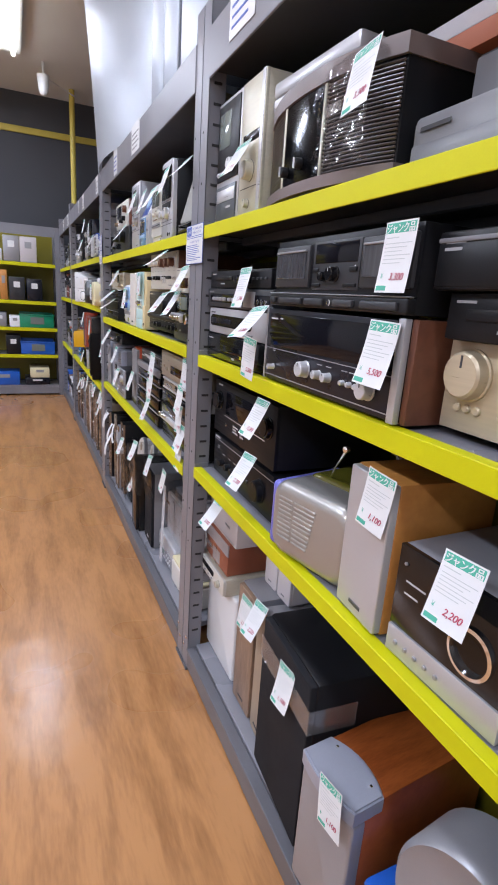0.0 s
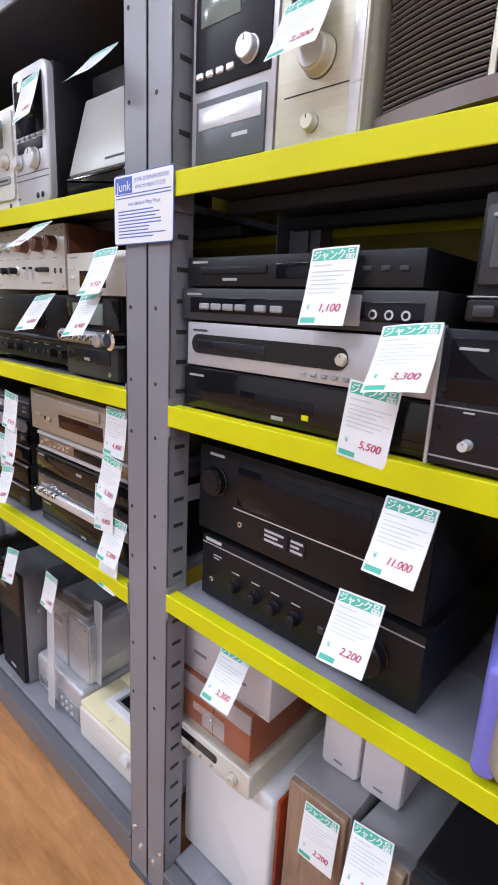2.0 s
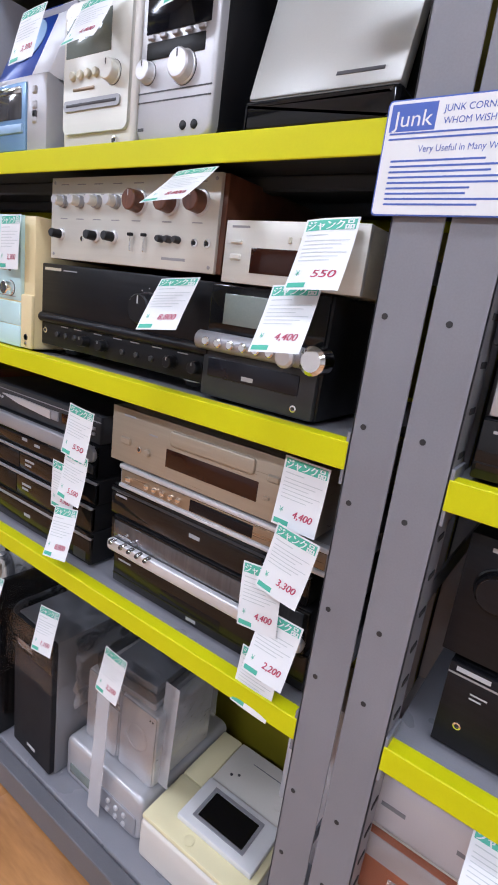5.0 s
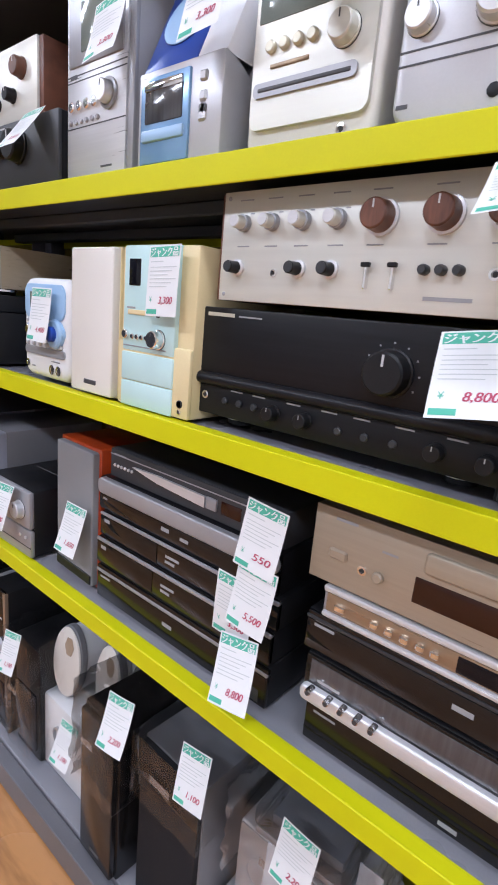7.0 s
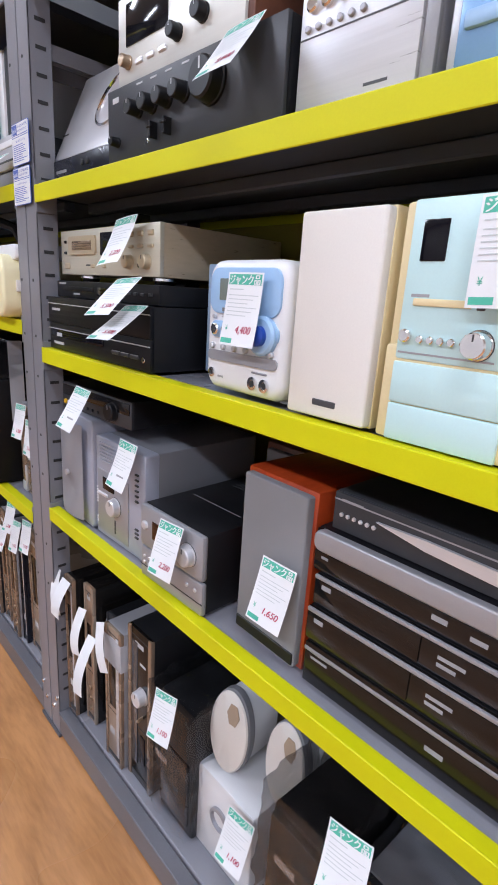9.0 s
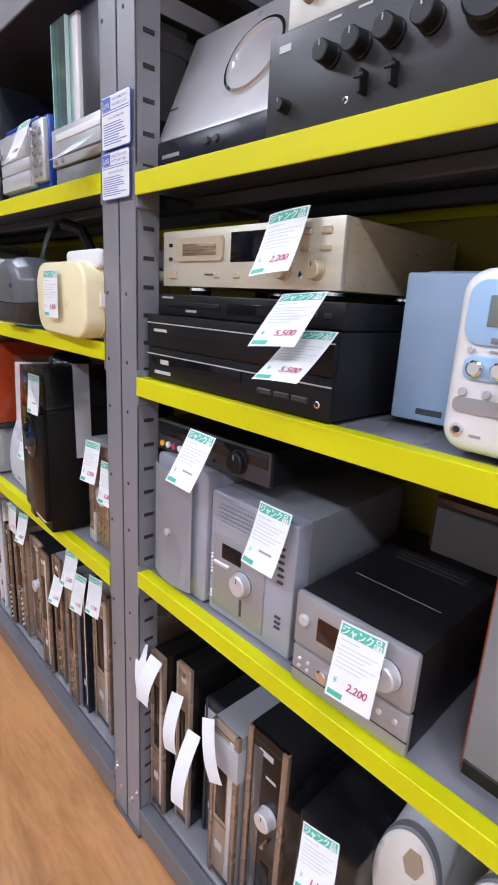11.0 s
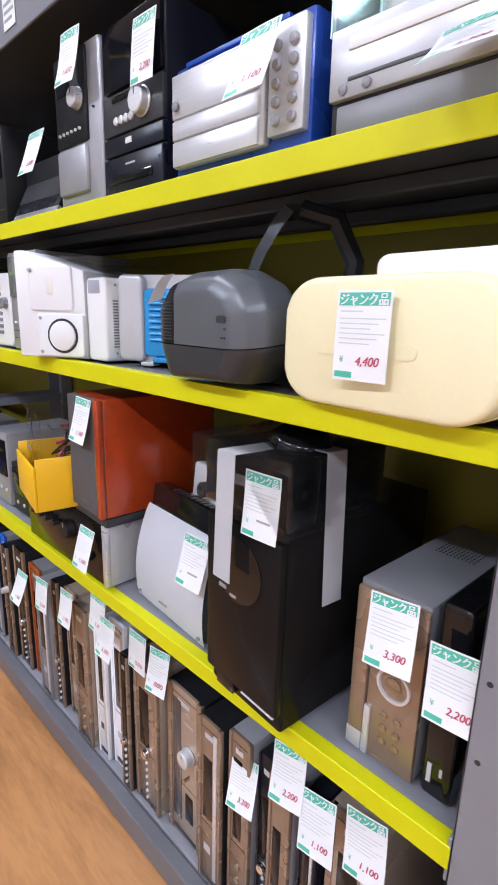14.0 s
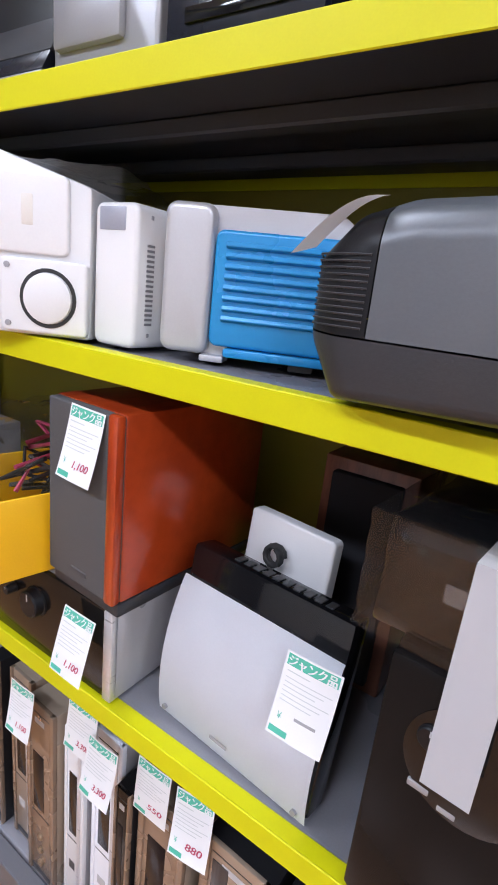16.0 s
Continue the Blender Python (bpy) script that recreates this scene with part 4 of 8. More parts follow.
post_sign(FRONT - 0.005, 3.528, 1.463, 0.098, 0.078, False)
post_sign(FRONT - 0.005, 3.524, 1.545, 0.098, 0.085, False)

# ---- first rack: things on its decks ----
# top deck
g = Gear("mini_component", "black and silver mini stereo wrapped in clear film", "stereo", 0.53, 1.507, 1.506, 0.162, 0.30, 0.26)
g.body("charcoal")
g.panel(0, 0, 1, 1, "silverp", 0.004)
g.panel(0.05, 0.36, 0.95, 0.97, "black", 0.007, name="upper_front")
g.panel(0.08, 0.03, 0.92, 0.31, "slate", 0.008, name="cassette_door")
g.panel(0.12, 0.18, 0.88, 0.28, "silver", 0.0092, name="door_window")
g.panel(0.12, 0.62, 0.6, 0.9, "lcd", 0.0085, name="display")
g.knob(0.72, 0.46, 0.016, 0.014, "silver", 0.007)
g.buttons(4, 0.12, 0.5, 0.42, 0.014, 0.009, "silver", base=0.007)
g.marks(0.55, 0.12, 0.03, 0.005, base=0.008)
g = Gear("mini_component", "gold metal mini stereo with a large round knob", "stereo", 0.53, 1.34, 1.506, 0.13, 0.30, 0.27)
g.body("gold")
g.panel(0, 0, 1, 1, "gold", 0.005)
g.knob(0.5, 0.34, 0.022, 0.02, "gold", 0.005, "silver")
g.knob(0.45, 0.10, 0.010, 0.012, "gold", 0.005)
g.dots(4, 0.12, 0.12, 0.5, 0.004, "silver", 0.004, 0.005)
g.panel(0.12, 0.55, 0.85, 0.62, "brownblack", 0.006, name="slot")
g.panel(0.86, 0.0, 0.98, 1.0, "silver", 0.007, name="side_trim")
g.grooves((0.22,), "rubber", 0.1, 0.85, 0.0015, 0.005)

g = Gear("retro_stereo", "wide taupe retro stereo with a bowed slatted front", "stereo", 0.505, 1.188, 1.506, 0.432, 0.20, 0.34)


def bow(x):
    """How far the front lies behind its middle."""
    return 0.046 * (abs(x) / 0.225) ** 2.2


def bowed(z0, z1, out, wide, material, name, label=""):
    """A slab whose front follows the bow."""
    bm = bmesh.new()
    xs = [-wide + 2 * wide * i / 16 for i in range(17)]
    f = bm.faces.new([bm.verts.new((x, bow(x) - out, z0)) for x in xs] + [bm.verts.new((wide, 0.33, z0)), bm.verts.new((-wide, 0.33, z0))])
    e = bmesh.ops.extrude_face_region(bm, geom=[f])
    bmesh.ops.translate(bm, verts=[v for v in e["geom"] if isinstance(v, bmesh.types.BMVert)], vec=(0, 0, z1 - z0))
    return part(name, bm, material, g.ob, label)


bowed(0.024, 0.172, 0.0, 0.222, "black", "body")
bowed(0.004, 0.024, 0.012, 0.228, "taupe", "base", "taupe curved base board")
bowed(0.0, 0.004, 0.0, 0.215, "rubber", "foot_board")
bowed(0.172, 0.200, 0.008, 0.226, "taupe", "top_board", "taupe curved top board")
GLASS = (-0.085, 0.065)
for xa, xb in ((-0.220, GLASS[0] - 0.005), (GLASS[1] + 0.005, 0.220)):
    for i in range(23):
        z = 0.029 + 0.0062 * i
        part("slat", rod([(xa + (xb - xa) * k / 6, bow(xa + (xb - xa) * k / 6) - 0.003, z) for k in range(7)], 0.0021, 5), "taupedark", g.ob)
bm = bmesh.new()
xs = [GLASS[0] + (GLASS[1] - GLASS[0]) * i / 10 for i in range(11)]
row0 = [bm.verts.new((x, bow(x) - 0.004, 0.026)) for x in xs]
row1 = [bm.verts.new((x, bow(x) - 0.004, 0.171)) for x in xs]
for i in range(10):
    bm.faces.new((row0[i], row0[i + 1], row1[i + 1], row1[i]))
bmesh.ops.solidify(bm, geom=bm.faces[:], thickness=-0.003)
part("glass_door", bm, "gloss", g.ob, "gloss black glass front")
for x in GLASS:
    part("pillar", block(x - 0.0035, x + 0.0035, bow(x) - 0.006, bow(x) + 0.01, 0.025, 0.1715, 0.001, 1), "gold", g.ob, "thin gold upright")
for x, z in ((-0.062, 0.052), (-0.004, 0.058)):
    k = part("knob", turned([(0.010, -0.003), (0.010, -0.014), (0.008, -0.017), (0, -0.017)], x, z, 20), "black", g.ob)
    part("cap", block(x - 0.0016, x + 0.0016, -0.0195, -0.016, z - 0.009, z + 0.009, 0.0006, 1), "silver", k)
g = Gear("flat_case", "flat grey and white case in film on the retro stereo", "case", 0.54, 1.185, 1.7065, 0.30, 0.058, 0.27, 3)
g.body("greysilver", 0.006, name="lower_half", z1=0.026)
g.body("silverp", 0.008, name="upper_half", z0=0.027)
g.panel(0.05, 0.10, 0.95, 0.36, "white", 0.003, 0.001, "label_band")


def wrap(name, label, x, y_left, z, w, h, d, puff=0.012, seed=1, turn=0.0, top_only=0.0, group="film wrapping"):
    """A crumpled film bag over a thing: a shell with creases, open below."""
    c = new(name)
    c.matrix_world = pose(x, y_left - w / 2, z, 0, 0, -90 + turn)
    tagged(c, label, "plastic wrap", group)
    bm = block(-w / 2 - 0.006, w / 2 + 0.006, -0.014, d, top_only, h + 0.006)
    bmesh.ops.delete(bm, geom=[f for f in bm.faces if f.normal.z < -0.9], context="FACES")
    bmesh.ops.subdivide_edges(bm, edges=bm.edges[:], cuts=13, use_grid_fill=True)
    bmesh.ops.triangulate(bm, faces=bm.faces[:])
    for v in bm.verts:
        n = noise.noise(v.co * 26 + Vector((seed * 3.1, 0, 0))) + 0.3 * noise.noise(v.co * 60 + Vector((0, seed, 0)))
        out = Vector((v.co.x, v.co.y - d / 2, max(0, v.co.z - h * 0.8))).normalized()
        v.co += out * (puff * abs(n))
    part("film", bm, "film", c)
    part("tape_patch", block(-w * 0.18, w * 0.14, -0.0165 - puff * 0.6, -0.0155 - puff * 0.6, h * 0.55, h * 0.55 + 0.016), "cleartape", c, "clear tape sealing the film")
    return c


wrap("plastic_wrap", "clear crumpled film over the retro stereo", 0.518, 0.935, 1.532, 0.15, 0.155, 0.12, 0.012, 4)
g = Gear("grey_case", "large flat grey plastic equipment case", "case", 0.56, 0.734, 1.506, 0.47, 0.085, 0.36)
g.body("grey", 0.012)
g.panel(0.02, 0.08, 0.98, 0.5, "grey", 0.006, 0.004)
g.marks(0.05, 0.7, 0.06, 0.006, "darkmark")
g = Gear("red_box", "red and white cardboard carton lying on the retro stereo", "box", 0.66, 0.862, 1.7065, 0.20, 0.06, 0.17)
g.body("salmon", 0.002)
g.panel(0.02, 0.52, 0.98, 0.98, "card", 0.001, name="label_band")
g = Gear("grey_case", "small grey case lying on the large case", "case", 0.63, 0.70, 1.5925, 0.3, 0.085, 0.28)
g.body("charcoal", 0.01)
g.panel(0.03, 0.1, 0.97, 0.9, "grey", 0.005, 0.003)

# second deck from the top: left-hand stack
deck_unit("black disc player with white print, at the bottom of a stack", 0.523, 1.506, 1.142, 0.43, 0.068, 0.30, "blackmetal", "gloss", "blank", seed=1, accent="blackmetal")
deck_unit("silver disc player with a dark curved window", 0.525, 1.502, 1.2115, 0.43, 0.072, 0.30, "blackmetal", "silverp", "strip", seed=2)
deck_unit("dark grey video player with square keys", 0.522, 1.515, 1.285, 0.43, 0.05, 0.30, "charcoal", "charcoal", "keys", seed=3, name="video_player")
deck_unit("slim black disc player on top of a stack", 0.525, 1.505, 1.337, 0.40, 0.045, 0.28, "black", "black", "dvd", seed=4, accent="charcoal")
g = Gear("print_label", "small yellow sticker on the black disc player", "label", 0.5185, 1.258, 1.158, 0.012, 0.008, 0.001)
g.body("lip", 0.0, name="sticker")

g = Gear("av_receiver", "dark receiver with wooden side panel and silver knobs", "amplifier", 0.508, 1.07, 1.143, 0.455, 0.152, 0.36)
g.body("navy", 0.002, u1=0.985, name="case")
g.panel(0, 0.02, 0.985, 1, "navy", 0.005)
g.panel(0.03, 0.50, 0.96, 0.94, "display", 0.0065, name="display")
for u0, u1 in ((0.0, 0.009), (0.965, 1.0)):
    g.panel(u0, 0, u1, 1.02, "silverp", 0.008, name="front_edge")
part("side_panel", block(g.U(1.0), g.U(1.0) + 0.014, 0.004, 0.36, 0, 0.155, 0.002), "walnut", g.ob, "brown wooden side panel")
g.grooves((0.455,), "greysilver", 0.01, 0.965, 0.0016, 0.005)
g.grooves((0.075,), "greysilver", 0.01, 0.965, 0.0020, 0.005)
g.knob(0.10, 0.20, 0.006, 0.016, "silver", 0.005)
g.knob(0.405, 0.29, 0.0155, 0.020, "silver", 0.005)
for u in (0.515, 0.590):
    g.knob(u, 0.27, 0.0085, 0.016, "silver", 0.005)
for u in (0.69, 0.735, 0.78):
    g.dots(1, u, u, 0.26, 0.005, "silver", 0.009, 0.005)
g.knob(0.85, 0.26, 0.0155, 0.020, "silver", 0.005)
g.marks(0.08, 0.42, 0.012, 0.002, base=0.005)
for u in (0.39, 0.49, 0.56, 0.67, 0.72, 0.77):
    g.marks(u, 0.385, 0.018, 0.0018, "ink", base=0.005)
g.marks(0.05, 0.86, 0.03, 0.003, base=0.0065)
g.marks(0.14, 0.865, 0.012, 0.003, base=0.0065)
g.feet(0.016, 0.0008)

g = Gear("cassette_deck", "black double cassette deck on the receiver", "tape deck", 0.508, 1.044, 1.303, 0.435, 0.125, 0.28)
g.body("black", 0.002, name="case")
g.panel(0, 0.20, 1, 1, "blackmetal", 0.004, 0.003)
for u0, u1 in ((0.012, 0.325), (0.70, 0.988)):
    d = g.panel(u0, 0.29, u1, 0.90, "charcoal", 0.010, 0.003, "cassette_door")
    part("door_window", block(g.U(u0 + 0.022), g.U(u1 - 0.024), -0.0122, -0.009, 0.42 * g.h, 0.80 * g.h, 0.001, 1), "smoked", d)
    part("door_lip", block(g.U(u0 + 0.018), g.U(u1 - 0.02), -0.0145, -0.009, 0.80 * g.h, 0.83 * g.h, 0.001, 1), "greysilver", d)
g.panel(0.345, 0.26, 0.685, 0.92, "charcoal", 0.006, 0.002, "centre_front")
g.panel(0.365, 0.62, 0.67, 0.89, "display", 0.007, name="display")
g.knob(0.455, 0.44, 0.0085, 0.014, "gloss", 0.006)
g.knob(0.525, 0.47, 0.0125, 0.016, "gloss", 0.006)
for u0, u1 in ((0.355, 0.40), (0.625, 0.675)):
    g.panel(u0, 0.50, u1, 0.56, "black", 0.009, 0.001, "button")
for u0, u1 in ((0.355, 0.42), (0.59, 0.675)):
    g.panel(u0, 0.30, u1, 0.35, "black", 0.009, 0.001, "button")
part("lower_front", rounded(g.U(0), g.U(1), 0.0, 0.185 * g.h, -0.016, 0.0, 0.004, 4, 0.003), "black", g.ob)
part("ledge", block(g.U(0.0), g.U(1.0), -0.017, -0.004, 0.188 * g.h, 0.205 * g.h, 0.001, 1), "greysilver", g.ob)
for u0, u1 in ((0.02, 0.07), (0.11, 0.32), (0.35, 0.495), (0.575, 0.71), (0.755, 0.96)):
    part("key", block(g.U(u0), g.U(u1), -0.022, -0.014, 0.035 * g.h, 0.135 * g.h, 0.003), "charcoal", g.ob)
g.socket(0.535, 0.085, 0.006, 0.016)
g.socket(0.66, 0.55, 0.003, 0.006)
g.feet(0.014, 0.007)

g = Gear("gold_amplifier", "champagne gold amplifier with one large dial", "amplifier", 0.569, 0.585, 1.149, 0.435, 0.125, 0.33)
g.body("charcoal", 0.002, name="case")
g.panel(0, 0, 1, 1, "warmgold", 0.006)
g.knob(0.10, 0.64, 0.034, 0.022, "warmgold", 0.006)
g.dots(3, 0.07, 0.15, 0.27, 0.006, "warmgold", 0.005, 0.006)
g.panel(0.22, 0.45, 0.62, 0.8, "display", 0.007, name="display")
g.buttons(5, 0.25, 0.6, 0.25, 0.02, 0.008, "warmgold", base=0.006)
g.knob(0.8, 0.55, 0.034, 0.022, "warmgold", 0.006)
g.feet(0.018, 0.009, "rubber", "warmgold")
deck_unit("black tuner lying on the gold amplifier", 0.54, 0.575, 1.2755, 0.43, 0.062, 0.28, "black", "black", "dvd", name="tuner", category="tuner", seed=9, accent="black")
deck_unit("dark grey video deck on the tuner", 0.525, 0.595, 1.339, 0.43, 0.075, 0.3, "black", "black", "line", name="video_player", seed=10, accent="grey")

# third deck
g = Gear("amplifier", "black stereo amplifier with small round knobs", "amplifier", 0.548, 1.478, 0.786, 0.43, 0.118, 0.33, -1)
g.body("blackmetal", 0.002, name="case")
g.panel(0, 0, 1, 1, "blackmetal", 0.005)
g.grooves((0.88,), "greysilver", 0.0, 1.0, 0.0025, 0.005)
for u in (0.20, 0.31, 0.41, 0.51):
    g.knob(u, 0.38, 0.011, 0.016, "blackmetal", 0.005)
    g.marks(u - 0.02, 0.58, 0.018, 0.002, base=0.005)
g.socket(0.06, 0.30, 0.005, 0.005)
g.buttons(2, 0.63, 0.69, 0.42, 0.012, 0.012, "charcoal", base=0.005)
g.knob(0.82, 0.46, 0.030, 0.020, "blackmetal", 0.005)
g.marks(0.02, 0.92, 0.04, 0.006, base=0.005)
g.marks(0.07, 0.72, 0.02, 0.002, n=2, base=0.005)
g.feet(0.016, 0.006)
g = Gear("av_receiver", "black receiver with a big disc-shaped dial, on an amplifier", "amplifier", 0.55, 1.492, 0.915, 0.435, 0.158, 0.34, -1)
g.body("black", 0.002, name="case")
g.panel(0, 0, 1, 1, "blackmetal", 0.006)
g.knob(0.10, 0.62, 0.026, 0.016, "gloss", 0.006, "blackmetal")
g.panel(0.22, 0.42, 0.80, 0.86, "display", 0.007, name="display")
g.grooves((0.38,), "silver", 0.20, 0.86, 0.002, 0.006)
g.knob(0.90, 0.62, 0.026, 0.016, "gloss", 0.006, "blackmetal")
g.socket(0.24, 0.22, 0.005, 0.006)
g.marks(0.06, 0.90, 0.035, 0.005, base=0.006)
g.panel(0.36, 0.14, 0.48, 0.32, "navy", 0.0075, name="badge_plate")
g.marks(0.37, 0.27, 0.04, 0.004, "palemark", 3, 0.008, 0.0075)
g.panel(0.49, 0.14, 0.56, 0.32, "navy", 0.0075, name="badge_plate")
g.marks(0.495, 0.27, 0.024, 0.004, "palemark", 3, 0.008, 0.0075)
g.feet(0.016, 0.006)

# rounded silver boombox
g = Gear("boombox", "rounded silver portable stereo with a violet edge", "radio", 0.505, 0.955, 0.783, 0.24, 0.165, 0.24, 12)
def soft_box(x0, x1, z0, z1, y0, y1, r, soft):
    """A rounded slab with a broad roll round its front edge."""
    bm = rounded(x0, x1, z0, z1, y0, y1, r, 9)
    bmesh.ops.recalc_face_normals(bm, faces=bm.faces[:])
    edges = [e for e in bm.edges if all(abs(v.co.y - y0) < 1e-6 for v in e.verts)]
    bmesh.ops.bevel(bm, geom=edges, offset=soft, segments=7, affect="EDGES", profile=0.5)
    return bm


part("body", soft_box(-0.112, 0.122, 0, 0.168, -0.002, 0.19, 0.044, 0.024), "boomsilver", g.ob)
part("rear_shell", soft_box(-0.105, 0.116, 0.004, 0.176, 0.191, 0.25, 0.06, 0.01), "olive", g.ob, "smoked olive rear shell")
part("top_window", soft_box(-0.085, 0.105, 0.10, 0.1775, 0.075, 0.20, 0.03, 0.012), "olive", g.ob, "smoked olive window")
part("rim", soft_box(-0.127, -0.097, 0.004, 0.154, 0.012, 0.205, 0.013, 0.011), "purple", g.ob, "violet plastic rim")
for i in range(10):
    for x0, x1 in ((-0.082, -0.040), (-0.034, 0.012 + 0.002 * i)):
        bm = block(x0, x1, -0.0048, -0.001, 0.042 + 0.0098 * i, 0.0465 + 0.0098 * i, 0.0014, 2)
        bmesh.ops.rotate(bm, verts=bm.verts, cent=(0, -0.004, 0.044 + 0.0098 * i), matrix=Matrix.Rotation(radians(-16), 3, "X"))
        part("louvre", bm, "boomsilver", g.ob)
for y, z in ((0.05, 0.135), (0.05, 0.028), (0.11, 0.12), (0.12, 0.035)):
    part("screw", block(0.1212, 0.1255, y - 0.006, y + 0.006, z - 0.006, z + 0.006, 0.002, 1), "chrome", g.ob)
part("side_slot", block(0.1212, 0.124, 0.07, 0.078, 0.075, 0.105, 0.001, 1), "charcoal", g.ob)
part("aerial", rod([(-0.03, 0.09, 0.176), (0.005, 0.065, 0.215), (0.05, 0.04, 0.262)], 0.0028), "chrome", g.ob)
part("aerial_tip", turned([(0.0, 0.032), (0.006, 0.034), (0.006, 0.042), (0.0, 0.044)], 0.052, 0.266, 14), "chrome", g.ob)
part("carry_strap", rod([(0.10, 0.14, 0.16), (0.115, 0.14, 0.21), (0.09, 0.15, 0.255), (0.03, 0.17, 0.26)], 0.009, 8), "grey", g.ob)

g = loudspeaker("pale grey fronted bookshelf speaker with honey wood sides", 0.527, 0.722, 0.782, 0.125, 0.268, 0.20, "pine", "silverp", -4, 0.002)
g = Gear("cd_receiver", "black and silver disc receiver with a ring handle", "stereo", 0.526, 0.572, 0.783, 0.21, 0.185, 0.30, 2)
g.body("grey", 0.003, name="case")
g.panel(0, 0.26, 1, 1, "gloss", 0.006, name="upper_front")
g.panel(0, 0, 1, 0.25, "silverp", 0.008, name="lower_front")
part("ring", turned([(0.036, -0.006), (0.036, -0.012), (0.031, -0.013), (0.030, -0.006)], g.U(0.72), 0.52 * g.h, 30), "chrome", g.ob)
g.dots(4, 0.08, 0.08, 0.85, 0.003, "silver", 0.003, 0.006)
g.dots(5, 0.1, 0.5, 0.12, 0.004, "greysilver", 0.003, 0.008)
g.marks(0.1, 0.7, 0.04, 0.003, "palemark", 2, 0.02, 0.006)
g = loudspeaker("small white speaker beside the disc receiver", 0.535, 0.345, 0.782, 0.12, 0.2, 0.2, "white", "offwhite", 0, 0.008)

# bottom deck
g = Gear("white_container", "large white plastic container with a red wooden side", "container", 0.575, 1.545, 0.102, 0.25, 0.30, 0.30)
part("body", rounded(-0.125, 0.125, 0, 0.30, 0, 0.30, 0.012, 4, 0.008), "white", g.ob)
part("side_panel", block(0.1255, 0.132, 0.014, 0.30, 0.0, 0.295, 0.002), "redwood", g.ob, "red-brown wooden side")
g = Gear("disc_player", "slim champagne player lying on the white container", "player", 0.549, 1.556, 0.4035, 0.228, 0.060, 0.29)
g.body("gold", 0.004, name="case")
g.round_panel(0, 0.04, 1, 0.98, 0.008, "ivory", 0.008, 0.003)
g.round_panel(0.10, 0.44, 0.62, 0.74, 0.006, "display", 0.0095, name="display")
g.dots(4, 0.14, 0.56, 0.26, 0.0032, "greysilver", 0.004, 0.008)
g.knob(0.82, 0.46, 0.011, 0.012, "gold", 0.008)
g.marks(0.10, 0.86, 0.03, 0.0025, "ink", base=0.008)
g = Gear("carton", "salmon and white carton in film on the slim player", "box", 0.56, 1.545, 0.464, 0.197, 0.108, 0.26)
g.body("salmon", 0.002)
g.panel(0.0, 0.62, 1.0, 0.995, "card", 0.0012, 0.0, "pale_band")
g.panel(0.34, 0.06, 0.66, 0.46, "card", 0.0012, 0.0, "pale_patch")
g.panel(0.495, 0.0, 0.503, 0.62, "walnut", 0.0014, 0.0, "lid_seam")
g = Gear("carton", "pale carton lying on the salmon carton", "box", 0.572, 1.556, 0.573, 0.24, 0.095, 0.25)
g.body("card", 0.003)
g.panel(0.15, 0.45, 0.30, 0.52, "grey", 0.001, 0.0, "grip_slot")
g.panel(0.60, 0.45, 0.75, 0.52, "grey", 0.001, 0.0, "grip_slot")
g.panel(0.0, 0.02, 1.0, 0.06, "offwhite", 0.0015, 0.0, "lid_edge")
wrap("plastic_wrap", "clear film over the salmon carton", 0.555, 1.545, 0.470, 0.20, 0.105, 0.2, 0.006, 11)
loudspeaker("tan fronted tower speaker with a silver top", 0.578, 1.26, 0.102, 0.125, 0.40, 0.24, "greysilver", "bronzewood", 0, 0.004)
loudspeaker("tan fronted tower speaker standing beside its twin", 0.575, 1.128, 0.102, 0.10, 0.39, 0.24, "greysilver", "tan", -6, 0.004)
for yy in (1.238, 1.158):
    g = Gear("satellite_speaker", "small pale grey rounded speaker standing on the towers", "speaker", 0.64, yy, 0.503, 0.076, 0.135, 0.10, 0, "pale satellite speakers")
    part("cabinet", rounded(-0.038, 0.038, 0, 0.135, 0.006, 0.10, 0.010, 5, 0.0), "card", g.ob)
    part("grille", rounded(-0.037, 0.037, 0.001, 0.134, -0.004, 0.005, 0.010, 5, 0.003), "card", g.ob)
    part("badge", block(-0.012, 0.006, -0.0048, -0.003, 0.016, 0.020), "grey", g.ob)
g = loudspeaker("large black loudspeaker with a taped front", 0.535, 1.02, 0.102, 0.27, 0.45, 0.34, "black", "darkcloth", -4, 0.006, False, bev=0.012)
part("tape", block(-0.136, 0.137, -0.0165, -0.0145, 0.33, 0.39), "cleartape", g.ob)
part("tape", block(0.1362, 0.138, -0.0165, 0.10, 0.33, 0.39), "cleartape", g.ob)
g = Gear("loudspeaker", "orange wooden speaker with a silver front and curved cap", "speaker", 0.527, 0.726, 0.102, 0.155, 0.33, 0.36, 6)
g.body("orangewood", 0.004, name="cabinet")
part("front", rounded(-0.0775, 0.0775, 0, 0.30, -0.03, 0.0, 0.012, 4, 0.006), "greysilver", g.ob)
bm = bmesh.new()
arc = [(-0.0785 + 0.157 * i / 10, 1 - (2 * i / 10 - 1) ** 2) for i in range(11)]
f = bm.faces.new([bm.verts.new((x, -0.032 - 0.012 * q, 0.301)) for x, q in arc] + [bm.verts.new((x, 0.040 + 0.022 * q, 0.301)) for x, q in arc[::-1]])
e = bmesh.ops.extrude_face_region(bm, geom=[f])
bmesh.ops.translate(bm, verts=[v for v in e["geom"] if isinstance(v, bmesh.types.BMVert)], vec=(0, 0, 0.034))
